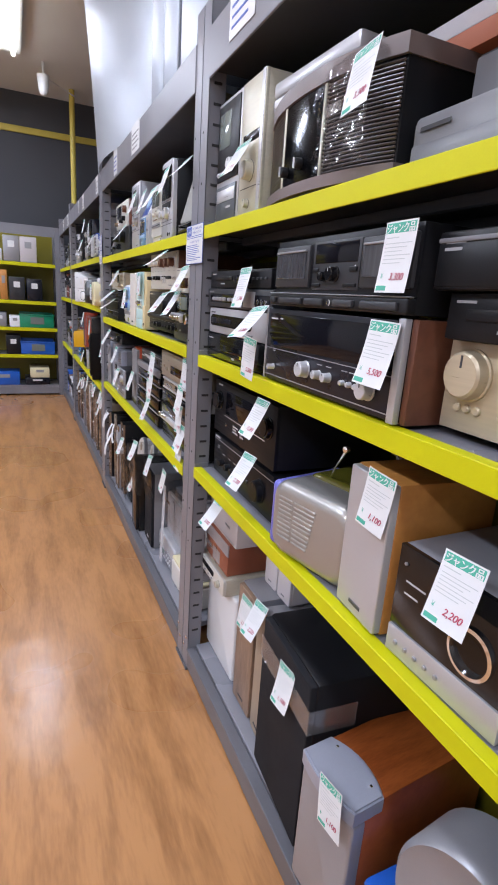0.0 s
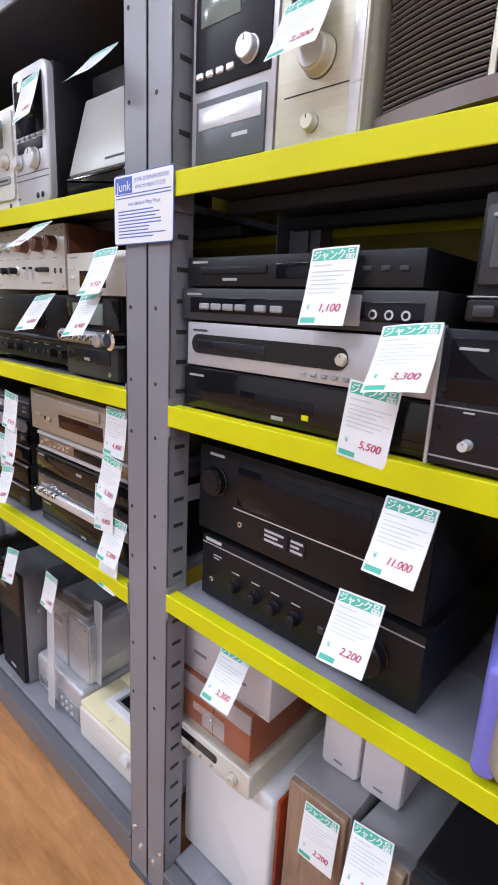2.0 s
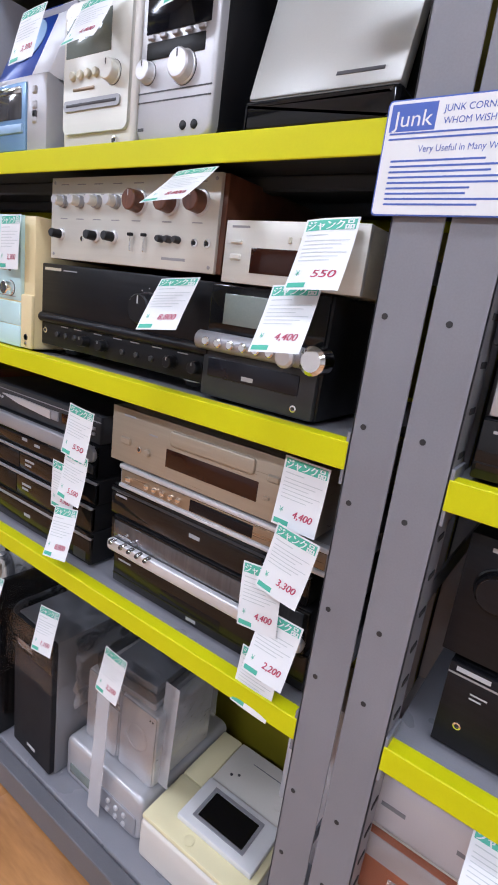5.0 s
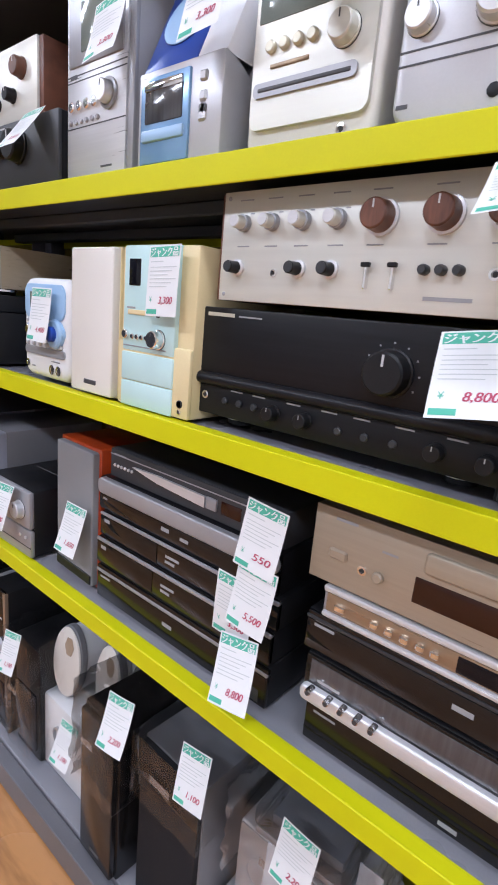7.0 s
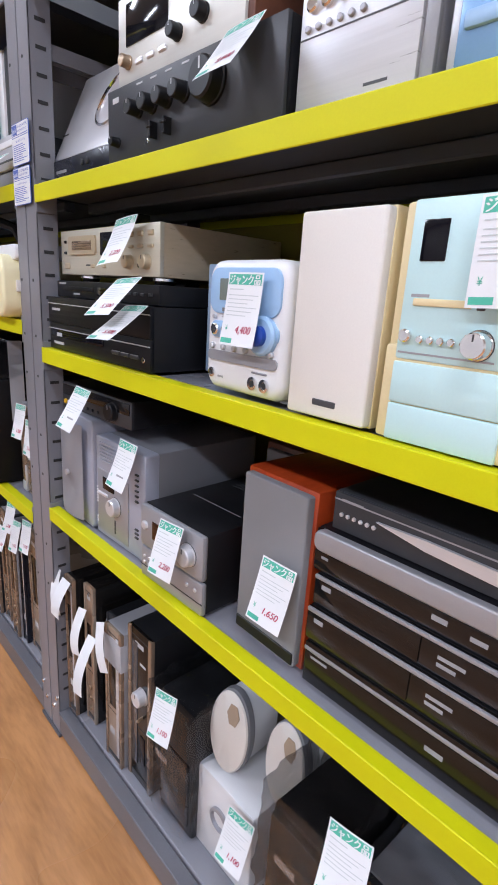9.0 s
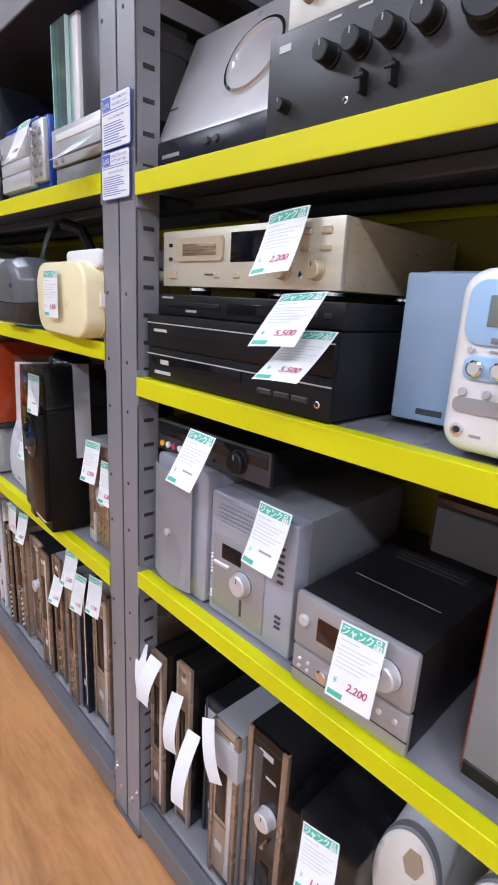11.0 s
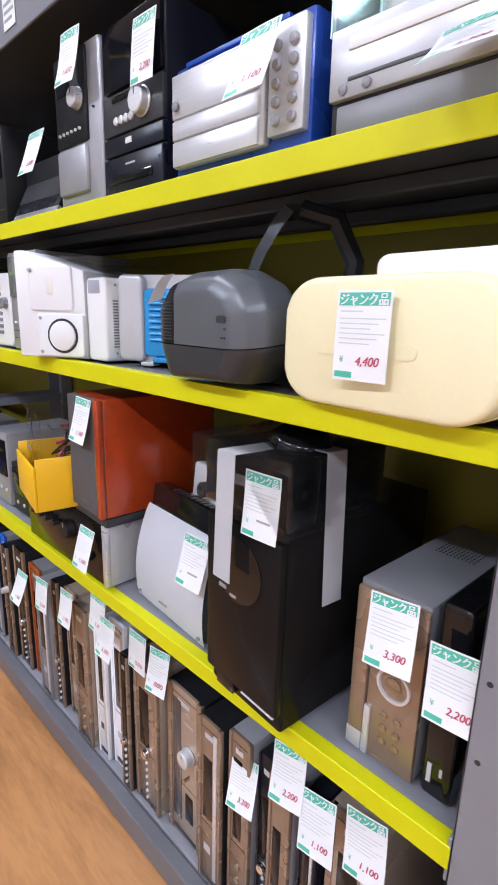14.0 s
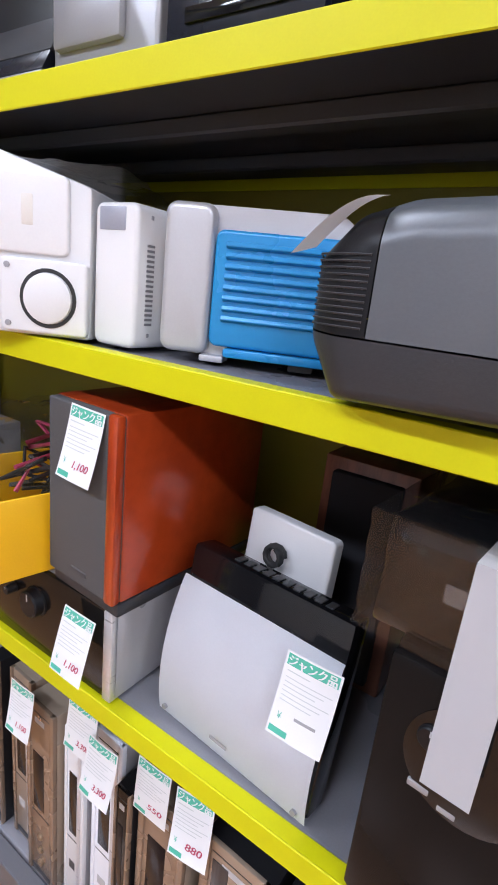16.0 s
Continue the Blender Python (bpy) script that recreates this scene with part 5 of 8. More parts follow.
bmesh.ops.recalc_face_normals(bm, faces=bm.faces[:])
bmesh.ops.bevel(bm, geom=[q for q in bm.edges if min(v.co.z for v in q.verts) > 0.32], offset=0.004, segments=2, affect="EDGES")
part("cap", bm, "bluegrey", g.ob, "blue-grey glossy curved cap")
for x in (-0.05, 0.05):
    part("screw", block(x - 0.003, x + 0.003, 0.030, 0.036, 0.334, 0.337, 0.001, 1), "chrome", g.ob)
g = Gear("round_speaker", "round grey speaker dish standing on a blue tray", "speaker", 0.535, 0.475, 0.325, 0.24, 0.24, 0.16, 10, "", -4)
part("dish", turned([(0.12, 0.10), (0.12, 0.0), (0.112, -0.012), (0.10, -0.006), (0.03, 0.0), (0, -0.004)], 0, 0.12, 40), "greysilver", g.ob)
g = Gear("blue_tray", "bright blue plastic tray on the bottom deck", "tray", 0.515, 0.535, 0.102, 0.45, 0.22, 0.33)
g.body("binblue", 0.01)

# ---- second rack ----
# top deck
g = Gear("slant_player", "silver slanted disc player with a gloss black base", "player", 0.53, 1.885, 1.502, 0.215, 0.24, 0.2)
g.body("black", 0.004, y0=0.06, name="body")
part("base", rounded(-0.1075, 0.1075, 0, 0.045, -0.008, 0.16, 0.008, 4, 0.012), "gloss", g.ob)
bm = block(-0.104, 0.104, 0.0, 0.02, 0.046, 0.20, 0.004)
bmesh.ops.transform(bm, verts=bm.verts, matrix=Matrix.Translation((0, 0, 0.046)) @ Matrix.Rotation(radians(-16), 4, "X") @ Matrix.Translation((0, 0, -0.046)))
lid = part("lid", bm, "greige", g.ob)
bm = block(0.02, 0.08, -0.001, 0.002, 0.062, 0.066)
bmesh.ops.transform(bm, verts=bm.verts, matrix=Matrix.Translation((0, 0, 0.046)) @ Matrix.Rotation(radians(-16), 4, "X") @ Matrix.Translation((0, 0, -0.046)))
part("print", bm, "darkmark", lid)

g = Gear("mini_component", "arched silver mini stereo with a black window and two knobs", "stereo", 0.53, 2.078, 1.502, 0.15, 0.265, 0.27)
g.body("black", 0.006)
part("front", rounded(-0.073, 0.073, 0, 0.265, -0.016, 0.004, 0.02, 5, 0.006), "silverp", g.ob)
b = 0.016
g.panel(0.10, 0.52, 0.9, 0.92, "display", b + 0.002, name="display")
g.panel(0.12, 0.40, 0.85, 0.48, "black", b + 0.002, name="slot")
g.buttons(5, 0.18, 0.82, 0.50, 0.012, 0.006, "greysilver", base=b + 0.002)
g.knob(0.15, 0.34, 0.014, 0.014, "silver", b)
g.knob(0.62, 0.34, 0.020, 0.016, "silver", b)
g.grooves((0.20, 0.245), "darkmark", 0.03, 0.97, 0.0018, b)
g.dots(2, 0.66, 0.80, 0.07, 0.006, "black", 0.002, b)
g.marks(0.05, 0.06, 0.012, 0.004, "darkmark", base=b)

g = Gear("mini_component", "rounded off-white mini stereo with gold keys", "stereo", 0.53, 2.28, 1.502, 0.18, 0.222, 0.26)
part("body", rounded(-0.09, 0.09, 0, 0.222, 0, 0.26, 0.016, 5, 0.008), "offwhite", g.ob)
g.round_panel(0.05, 0.12, 0.95, 0.95, 0.012, "ivory", 0.006)
b = 0.006
g.knob(0.75, 0.48, 0.016, 0.016, "ivory", b)
g.dots(4, 0.2, 0.52, 0.50, 0.007, "gold", 0.006, b)
g.panel(0.2, 0.40, 0.5, 0.42, "goldd", b + 0.002, name="trim")
g.round_panel(0.08, 0.27, 0.86, 0.34, 0.006, "greysilver", b + 0.003, name="tray")
g.panel(0.12, 0.295, 0.82, 0.315, "darkmark", b + 0.004, name="tray_line")
g.panel(0.08, 0.62, 0.7, 0.88, "lcd", b + 0.001, name="display")
g.socket(0.78, 0.06, 0.006, 0.002)

g = Gear("mini_component", "white and blue wedge-shaped disc stereo", "stereo", 0.53, 2.49, 1.502, 0.17, 0.26, 0.24)
g.body("bluegrey", 0.004, y0=0.05)
g.panel(0, 0, 1, 0.5, "silverp", 0.006, 0.004, "lower_front", back=0.06)
g.panel(0.06, 0.03, 0.66, 0.46, "paleazure", 0.010, 0.003, "blue_front")
g.panel(0.13, 0.23, 0.59, 0.42, "smoked", 0.012, 0.002, "door_window")
g.panel(0.13, 0.385, 0.59, 0.43, "chrome", 0.0135, 0.002, "door_trim")
g.panel(0.10, 0.14, 0.62, 0.20, "sky", 0.014, 0.003, "tray")
g.buttons(3, 0.8, 0.8, 0.25, 0.014, 0.014, "grey", base=0.006)
for v in (0.22, 0.31, 0.40):
    g.buttons(1, 0.8, 0.8, v, 0.014, 0.013, "silverp", base=0.006)
bm = block(-0.08, 0.03, 0.0, 0.012, 0.0, 0.15, 0.002)
turn_up = Matrix.Translation((0, -0.002, 0.13)) @ Matrix.Rotation(radians(-24), 4, "X")
bmesh.ops.transform(bm, verts=bm.verts, matrix=turn_up)
w = part("disc_window", bm, "blue", g.ob)
bm = turned([(0.045, -0.001), (0.045, -0.0022), (0.012, -0.0024), (0.012, -0.001)], -0.025, 0.08, 30)
bmesh.ops.transform(bm, verts=bm.verts, matrix=turn_up)
part("disc", bm, "sky", w)
bm = block(0.03, 0.085, 0.0, 0.05, 0.0, 0.15, 0.003)
bmesh.ops.transform(bm, verts=bm.verts, matrix=turn_up)
part("sloped_side", bm, "lilac", g.ob)

g = Gear("mini_component", "tall silver mini stereo with a big dial and round keys", "stereo", 0.53, 2.682, 1.502, 0.178, 0.285, 0.27)
g.body("greysilver", 0.003)
g.panel(0, 0, 0.9, 1, "silver", 0.005)
g.panel(0.92, 0, 1.0, 1, "greysilver", 0.004, name="side_trim")
b = 0.005
g.panel(0.04, 0.60, 0.86, 0.95, "greysilver", b + 0.003, 0.002, "cassette_door")
g.panel(0.25, 0.66, 0.62, 0.90, "lcd", b + 0.0045, name="door_window")
part("dial_ring", turned([(0.022, -b + 0.001), (0.022, -b - 0.004), (0.018, -b - 0.005)], g.U(0.66), 0.42 * g.h, 28), "greysilver", g.ob)
g.knob(0.66, 0.42, 0.0165, 0.018, "silver", b)
g.dots(4, 0.10, 0.46, 0.40, 0.008, "chrome", 0.006, b)
g.dots(6, 0.07, 0.50, 0.32, 0.004, "greysilver", 0.004, b)
g.grooves((0.53, 0.56, 0.29), "darkmark", 0.0, 0.9, 0.0018, b)
g.marks(0.05, 0.545, 0.02, 0.006, "darkmark", base=b)
g.marks(0.55, 0.06, 0.03, 0.003, "darkmark", base=b)

g = Gear("preamplifier", "charcoal amplifier with large black dials and levers", "amplifier", 0.52, 3.125, 1.502, 0.43, 0.118, 0.28)
g.body("black", 0.002, name="case")
g.panel(0, 0, 1, 1, "charcoal", 0.005)
for u, r in ((0.24, 0.012), (0.335, 0.013), (0.43, 0.013), (0.53, 0.013), (0.68, 0.028)):
    g.knob(u, 0.62, r, 0.024, "black", 0.005)
g.knob(0.08, 0.30, 0.008, 0.016, "black", 0.005)
for u in (0.36, 0.45):
    lv = part("lever", block(g.U(u) - 0.002, g.U(u) + 0.002, -0.02, -0.004, 0.022, 0.046, 0.001, 1), "black", g.ob)
    part("lever_bar", block(g.U(u) - 0.0065, g.U(u) + 0.0065, -0.022, -0.018, 0.036, 0.041, 0.001, 1), "black", lv)
g.socket(0.30, 0.2, 0.004, 0.005)
g.marks(0.04, 0.82, 0.02, 0.008, base=0.005)
for u in (0.24, 0.335, 0.43, 0.53):
    g.marks(u - 0.02, 0.93, 0.018, 0.0025, base=0.005)
g = Gear("cassette_receiver", "cream cassette receiver with wood sides on the dark amplifier", "tape deck", 0.53, 3.105, 1.626, 0.335, 0.125, 0.25)
g.body("walnut", 0.002, name="case")
g.panel(0.0, 0.0, 0.96, 1, "ivory", 0.005)
g.panel(0.08, 0.42, 0.44, 0.90, "display", 0.007, name="cassette_door")
g.knob(0.80, 0.66, 0.017, 0.018, "walnut", 0.005)
g.knob(0.52, 0.28, 0.011, 0.018, "black", 0.005)
g.knob(0.70, 0.34, 0.012, 0.018, "black", 0.005)
g.knob(0.10, 0.24, 0.010, 0.016, "goldd", 0.005)
g.buttons(3, 0.2, 0.4, 0.2, 0.02, 0.008, "silver", base=0.005)

g = Gear("slant_player", "silver slanted disc player with a chrome ring on its lid", "player", 0.545, 3.43, 1.502, 0.285, 0.19, 0.24)
g.body("navy", 0.003, z1=0.052, name="base")
g.panel(0.02, 0.05, 0.98, 0.27, "navy", 0.004)
g.marks(0.08, 0.13, 0.05, 0.006, "greysilver", base=0.004)
g.dots(2, 0.52, 0.60, 0.18, 0.006, "charcoal", 0.004, 0.004)
slope = Matrix.Translation((0, 0.0, 0.054)) @ Matrix.Rotation(radians(-24), 4, "X")
bm = block(-0.142, 0.142, 0.0, 0.018, 0.0, 0.20, 0.004)
bmesh.ops.transform(bm, verts=bm.verts, matrix=slope)
lid = part("lid", bm, "silverp", g.ob)
bm = turned([(0.06, 0.001), (0.06, -0.004), (0.055, -0.005), (0.054, 0.001)], 0.055, 0.105, 40)
bmesh.ops.transform(bm, verts=bm.verts, matrix=slope)
part("ring", bm, "chrome", lid)
bm = block(-0.142, -0.115, -0.001, 0.002, 0.06, 0.0625)
bmesh.ops.transform(bm, verts=bm.verts, matrix=slope)
part("seam", bm, "darkmark", lid)
part("support", block(-0.135, 0.135, 0.12, 0.22, 0.053, 0.17, 0.004), "black", g.ob)
g = Gear("blue_carton", "dark blue carton at the back of the top deck", "box", 0.80, 2.62, 1.502, 0.3, 0.34, 0.14)
g.body("blue", 0.003)
g.panel(0.1, 0.6, 0.9, 0.75, "card", 0.001, 0.0, "label_band")
g = Gear("wooden_case", "honey coloured wooden case behind the stereos", "case", 0.81, 2.22, 1.502, 0.14, 0.33, 0.13)
g.body("pine", 0.003)

# second deck from the top
g = Gear("minidisc_deck", "champagne gold disc deck with a dark display", "player", 0.552, 3.408, 1.318, 0.405, 0.092, 0.30)
g.body("warmgold", 0.002, name="case")
g.panel(0, 0, 1, 1, "gold", 0.006)
b = 0.006
g.round_panel(0.11, 0.45, 0.42, 0.86, 0.006, "warmgold", b + 0.004, name="tray_frame")
g.panel(0.16, 0.55, 0.38, 0.75, "goldd", b + 0.0055, name="slot")
g.panel(0.46, 0.42, 0.66, 0.90, "display", b + 0.001, name="display")
g.buttons(2, 0.06, 0.06, 0.75, 0.008, 0.006, "darkmark", base=b)
g.buttons(1, 0.06, 0.06, 0.5, 0.008, 0.006, "darkmark", base=b)
g.buttons(1, 0.08, 0.08, 0.2, 0.024, 0.014, "warmgold", base=b)
g.buttons(2, 0.38, 0.5, 0.2, 0.014, 0.008, "warmgold", base=b)
g.buttons(3, 0.76, 0.93, 0.82, 0.018, 0.010, "warmgold", base=b)
g.buttons(3, 0.76, 0.93, 0.58, 0.018, 0.006, "warmgold", base=b)
g.knob(0.75, 0.28, 0.013, 0.014, "warmgold", b)
g.knob(0.90, 0.28, 0.013, 0.014, "warmgold", b)
g.socket(0.83, 0.22, 0.005, b)
g.marks(0.3, 0.2, 0.03, 0.003, "darkmark", base=b)
g.feet(0.02, 0.014, "black", "chrome")
deck_unit("slim black disc recorder under the gold deck", 0.533, 3.398, 1.268, 0.42, 0.036, 0.30, "black", "black", "dvd", seed=21, accent="charcoal")
g = Gear("laserdisc_player", "thick black disc player with a silver line across its front", "player", 0.513, 3.40, 1.152, 0.428, 0.115, 0.36)
g.body("black", 0.002, name="case")
g.panel(0, 0.52, 1, 1, "blackmetal", 0.006, name="upper_front")
g.panel(0, 0, 1, 0.50, "blackmetal", 0.004, name="lower_front")
g.grooves((0.88, 0.40), "silver", 0.0, 1.0, 0.0018, 0.006)
g.panel(0.03, 0.24, 0.6, 0.40, "display", 0.006, name="tray")
g.marks(0.05, 0.75, 0.04, 0.005, base=0.006)
g.marks(0.1, 0.26, 0.025, 0.008, base=0.006)
g.marks(0.05, 0.10, 0.05, 0.006, base=0.004)
g.buttons(3, 0.72, 0.88, 0.2, 0.03, 0.008, "charcoal", base=0.004)
g.socket(0.95, 0.18, 0.005, 0.004)

g = Gear("cd_radio", "white rounded disc radio with a light blue upper front", "radio", 0.515, 2.828, 1.155, 0.172, 0.189, 0.22, -1)
part("body", rounded(-0.086, 0.086, 0, 0.189, 0, 0.2, 0.026, 6, 0.014), "white", g.ob)
b = 0.003
part("blue_front", rounded(g.U(0.07), g.U(0.93), 0.60 * g.h, 0.94 * g.h, -b, 0.004, 0.018, 6, 0.0015), "sky", g.ob)
part("blue_band", rounded(g.U(0.10), g.U(0.93), 0.415 * g.h, 0.545 * g.h, -b, 0.004, 0.0095, 6, 0.001), "sky", g.ob)
g.panel(0.20, 0.70, 0.50, 0.86, "lcd", b + 0.001, name="display")
g.panel(0.24, 0.615, 0.44, 0.645, "grey", b + 0.001, name="slot")
dial = part("surround", turned([(0.027, 0.0), (0.027, -0.007), (0.023, -0.010), (0, -0.010)], g.U(0.76), 0.47 * g.h, 28), "sky", g.ob)
part("dial", turned([(0.014, -0.009), (0.014, -0.017), (0.011, -0.019), (0, -0.019)], g.U(0.76), 0.47 * g.h, 24), "blue", dial)
for u in (0.18, 0.32, 0.46):
    g.dots(1, u, u, 0.48, 0.0085, "chrome", 0.007, b)
g.dots(1, 0.13, 0.13, 0.575, 0.0035, "silverp", 0.003, 0.001)
g.panel(0.24, 0.57, 0.44, 0.585, "silverp", 0.003, name="button")
g.dots(4, 0.12, 0.56, 0.345, 0.0045, "silverp", 0.004, 0.001)
g.dots(1, 0.86, 0.86, 0.345, 0.0045, "silverp", 0.004, 0.001)
g.round_panel(0.07, 0.235, 0.93, 0.315, 0.006, "greysilver", 0.003, name="tray")
g.panel(0.64, 0.185, 0.82, 0.20, "grey", 0.0015, name="slot")
for u in (0.66, 0.80):
    g.socket(u, 0.11, 0.0095, 0.001)
g.socket(0.12, 0.13, 0.0075, 0.001)
g.marks(0.20, 0.10, 0.012, 0.003, "ink", base=0.0005)
g.feet(0.014, 0.004, "white")
loudspeaker("powder blue rounded satellite speaker", 0.628, 2.95, 1.152, 0.115, 0.198, 0.17, "powder", "powder", 4, 0.004, True, bev=0.02)
loudspeaker("aged white bookshelf speaker with a pink-white grille", 0.522, 2.642, 1.152, 0.124, 0.246, 0.2, "yellowed", "offwhite", 0, 0.002, True, bev=0.003)

g = Gear("mini_component", "mint fronted mini stereo with yellowed sides", "stereo", 0.517, 2.505, 1.152, 0.17, 0.246, 0.27)
g.body("yellowed", 0.004)
g.panel(0, 0, 1, 0.42, "yellowed", 0.006, 0.004, "lower_sides")
g.panel(0.08, 0.36, 0.80, 1, "mint", 0.008, 0.003, "upper_front")
g.panel(0.08, 0.17, 0.80, 0.35, "mint", 0.009, 0.002, "drawer")
g.panel(0.08, 0.0, 0.80, 0.165, "mint", 0.009, 0.002, "drawer")
b = 0.008
g.panel(0.16, 0.76, 0.32, 0.92, "display", b + 0.001, name="display")
g.panel(0.16, 0.585, 0.52, 0.615, "yellowed", b + 0.002, name="slot")
g.panel(0.55, 0.58, 0.60, 0.60, "darkmark", b + 0.001, name="lens")
g.knob(0.60, 0.45, 0.0135, 0.016, "chrome", b)
g.dots(4, 0.24, 0.44, 0.45, 0.0042, "chrome", 0.004, b)
g.dots(1, 0.14, 0.14, 0.46, 0.007, "chrome", 0.006, b)
g.grooves((0.39,), "greysilver", 0.1, 0.7, 0.002, b)
g.dots(2, 0.9, 0.9, 0.09, 0.006, "darkmark", 0.002, 0.006)
g.socket(0.9, 0.04, 0.004, 0.006)
g.marks(0.14, 0.62, 0.02, 0.003, "ink", base=b)

g = Gear("amplifier", "black amplifier with a broad dial and silver-ringed feet", "amplifier", 0.54, 2.345, 1.166, 0.442, 0.152, 0.34)
g.body("black", 0.002, name="case")
g.panel(0, 0.38, 1, 1, "blackmetal", 0.006, 0.003, "upper_front")
part("rounded_bar", rod([(g.U(0.0), -0.006, 0.052), (g.U(1.0), -0.006, 0.052)], 0.009, 12), "blackmetal", g.ob)
g.panel(0, 0.0, 1, 0.29, "blackmetal", 0.005, 0.002, "lower_front")
g.knob(0.685, 0.64, 0.0255, 0.024, "black", 0.006)
for a in range(9):
    t = radians(-30 + 30 * a)
    part("scale_mark", block(g.U(0.685) + 0.033 * math.cos(t) - 0.001, g.U(0.685) + 0.033 * math.cos(t) + 0.001, -0.0064, -0.005, 0.64 * g.h + 0.033 * math.sin(t) - 0.001, 0.64 * g.h + 0.033 * math.sin(t) + 0.001), "ink", g.ob)
b = 0.005
for u in (0.335, 0.45, 0.83, 0.95):
    g.knob(u, 0.15, 0.010, 0.016, "black", b)
g.socket(0.05, 0.18, 0.006, b)
g.dots(3, 0.14, 0.26, 0.16, 0.005, "charcoal", 0.004, b)
g.dots(3, 0.56, 0.72, 0.13, 0.005, "charcoal", 0.004, b)
g.marks(0.04, 0.92, 0.05, 0.005, "gold", base=0.006)
g.marks(0.17, 0.925, 0.04, 0.002, "ink", base=0.006)
for u in (0.16, 0.25, 0.38, 0.5, 0.6, 0.72, 0.85):
    g.marks(u, 0.255, 0.022, 0.002, "ink", base=b)
g.feet(0.022, 0.014, "black", "silver")

g = Gear("amplifier", "vintage ivory-fronted amplifier with many knobs and wood sides", "amplifier", 0.538, 2.318, 1.328, 0.415, 0.136, 0.28)
g.body("walnut", 0.002, name="cabinet")
g.panel(0.022, 0.0, 0.978, 1, "ivory", 0.006, 0.001)
b = 0.006
for u, r, m in ((0.115, 0.0085, "ivory"), (0.225, 0.0085, "ivory"), (0.335, 0.009, "ivory"), (0.45, 0.009, "ivory"), (0.58, 0.0165, "walnut"), (0.745, 0.0165, "walnut"), (0.89, 0.016, "walnut")):
    if m == "walnut":
        part("dial_ring", turned([(r * 1.18, -b + 0.001), (r * 1.18, -b - 0.004), (r * 0.9, -b - 0.005)], g.U(u), 0.71 * g.h), "silver", g.ob)
        g.knob(u, 0.71, r, 0.024, "walnut", b)
    else:
        part("dial_ring", turned([(r * 1.25, -b + 0.001), (r * 1.2, -b - 0.008), (r * 0.9, -b - 0.009)], g.U(u), 0.71 * g.h), "greysilver", g.ob)
        g.knob(u, 0.71, r, 0.022, "ivory", b, "silver")
for u in (0.10, 0.335, 0.445):
    part("dial_ring", turned([(0.0105, -b + 0.001), (0.0105, -b - 0.004), (0.008, -b - 0.005)], g.U(u), 0.31 * g.h), "silver", g.ob)
    g.knob(u, 0.31, 0.0078, 0.022, "black", b, "charcoal")
for u in (0.56, 0.635):
    part("lever", block(g.U(u) - 0.0013, g.U(u) + 0.0013, -0.014, -0.004, 0.022, 0.046, 0.001, 1), "chrome", g.ob)
    part("lever_tip", block(g.U(u) - 0.0055, g.U(u) + 0.0055, -0.016, -0.011, 0.045, 0.050, 0.001, 1), "black", g.ob)
g.dots(3, 0.715, 0.80, 0.32, 0.0055, "charcoal", 0.012, b)
for u in (0.02, 0.98):
    g.dots(2, 0.045, 0.955, 0.06 if u < 0.5 else 0.94, 0.0028, "greysilver", 0.001, b)
g.socket(0.88, 0.3, 0.006, b)
g.socket(0.94, 0.3, 0.006, b)
g.socket(0.245, 0.27, 0.0045, b)
for u in (0.09, 0.20, 0.31, 0.425, 0.545, 0.71, 0.86):
    g.marks(u, 0.91, 0.022, 0.0016, "ink", base=b)
    g.marks(u, 0.50, 0.020, 0.0016, "ink", base=b)
    g.marks(u + 0.045, 0.79, 0.006, 0.0014, "ink", base=b)
g.marks(0.72, 0.10, 0.05, 0.004, "ink", base=b)

g = Gear("cd_stereo", "dark compact disc stereo with a row of chrome keys", "stereo", 0.535, 1.915, 1.152, 0.205, 0.165, 0.26)
g.body("black", 0.004)
g.panel(0.02, 0.56, 0.98, 1, "gloss", 0.004, 0.004, "upper_front")
g.panel(0.16, 0.66, 0.72, 0.92, "lcd", 0.006, name="display")
part("key_bar", rod([(g.U(0.0), -0.012, 0.50 * g.h), (g.U(0.96), -0.012, 0.50 * g.h)], 0.014, 14), "greysilver", g.ob)
g.dots(6, 0.12, 0.66, 0.50, 0.0065, "chrome", 0.006, 0.026)
g.dots(1, 0.78, 0.78, 0.49, 0.014, "silver", 0.010, 0.024)
part("side_dial", turned([(0.019, 0.0), (0.019, -0.026), (0.014, -0.03), (0, -0.03)], g.U(0.97), 0.50 * g.h, 24), "chrome", g.ob)
g.panel(0.02, 0.0, 0.98, 0.42, "charcoal", 0.008, 0.006, "lower_front")
g.panel(0.08, 0.18, 0.86, 0.36, "navy", 0.010, 0.003, "tray")
g.socket(0.84, 0.08, 0.005, 0.008)
g.marks(0.4, 0.21, 0.02, 0.006, base=0.010)
g = Gear("tuner", "narrow champagne tuner standing on the disc stereo", "tuner", 0.53, 1.89, 1.319, 0.215, 0.082, 0.24)
g.body("gold", 0.002, name="case")
g.panel(0, 0, 1, 1, "ivory", 0.005)
g.panel(0.22, 0.18, 0.66, 0.58, "amber", 0.006, name="display")
g.buttons(1, 0.1, 0.1, 0.42, 0.018, 0.008, "ivory", base=0.005)
g.buttons(1, 0.1, 0.1, 0.66, 0.018, 0.004, "ivory", base=0.005)
g.buttons(2, 0.5, 0.58, 0.72, 0.004, 0.008, "gold", base=0.005)
g.marks(0.05, 0.88, 0.03, 0.003, "ink", base=0.005)

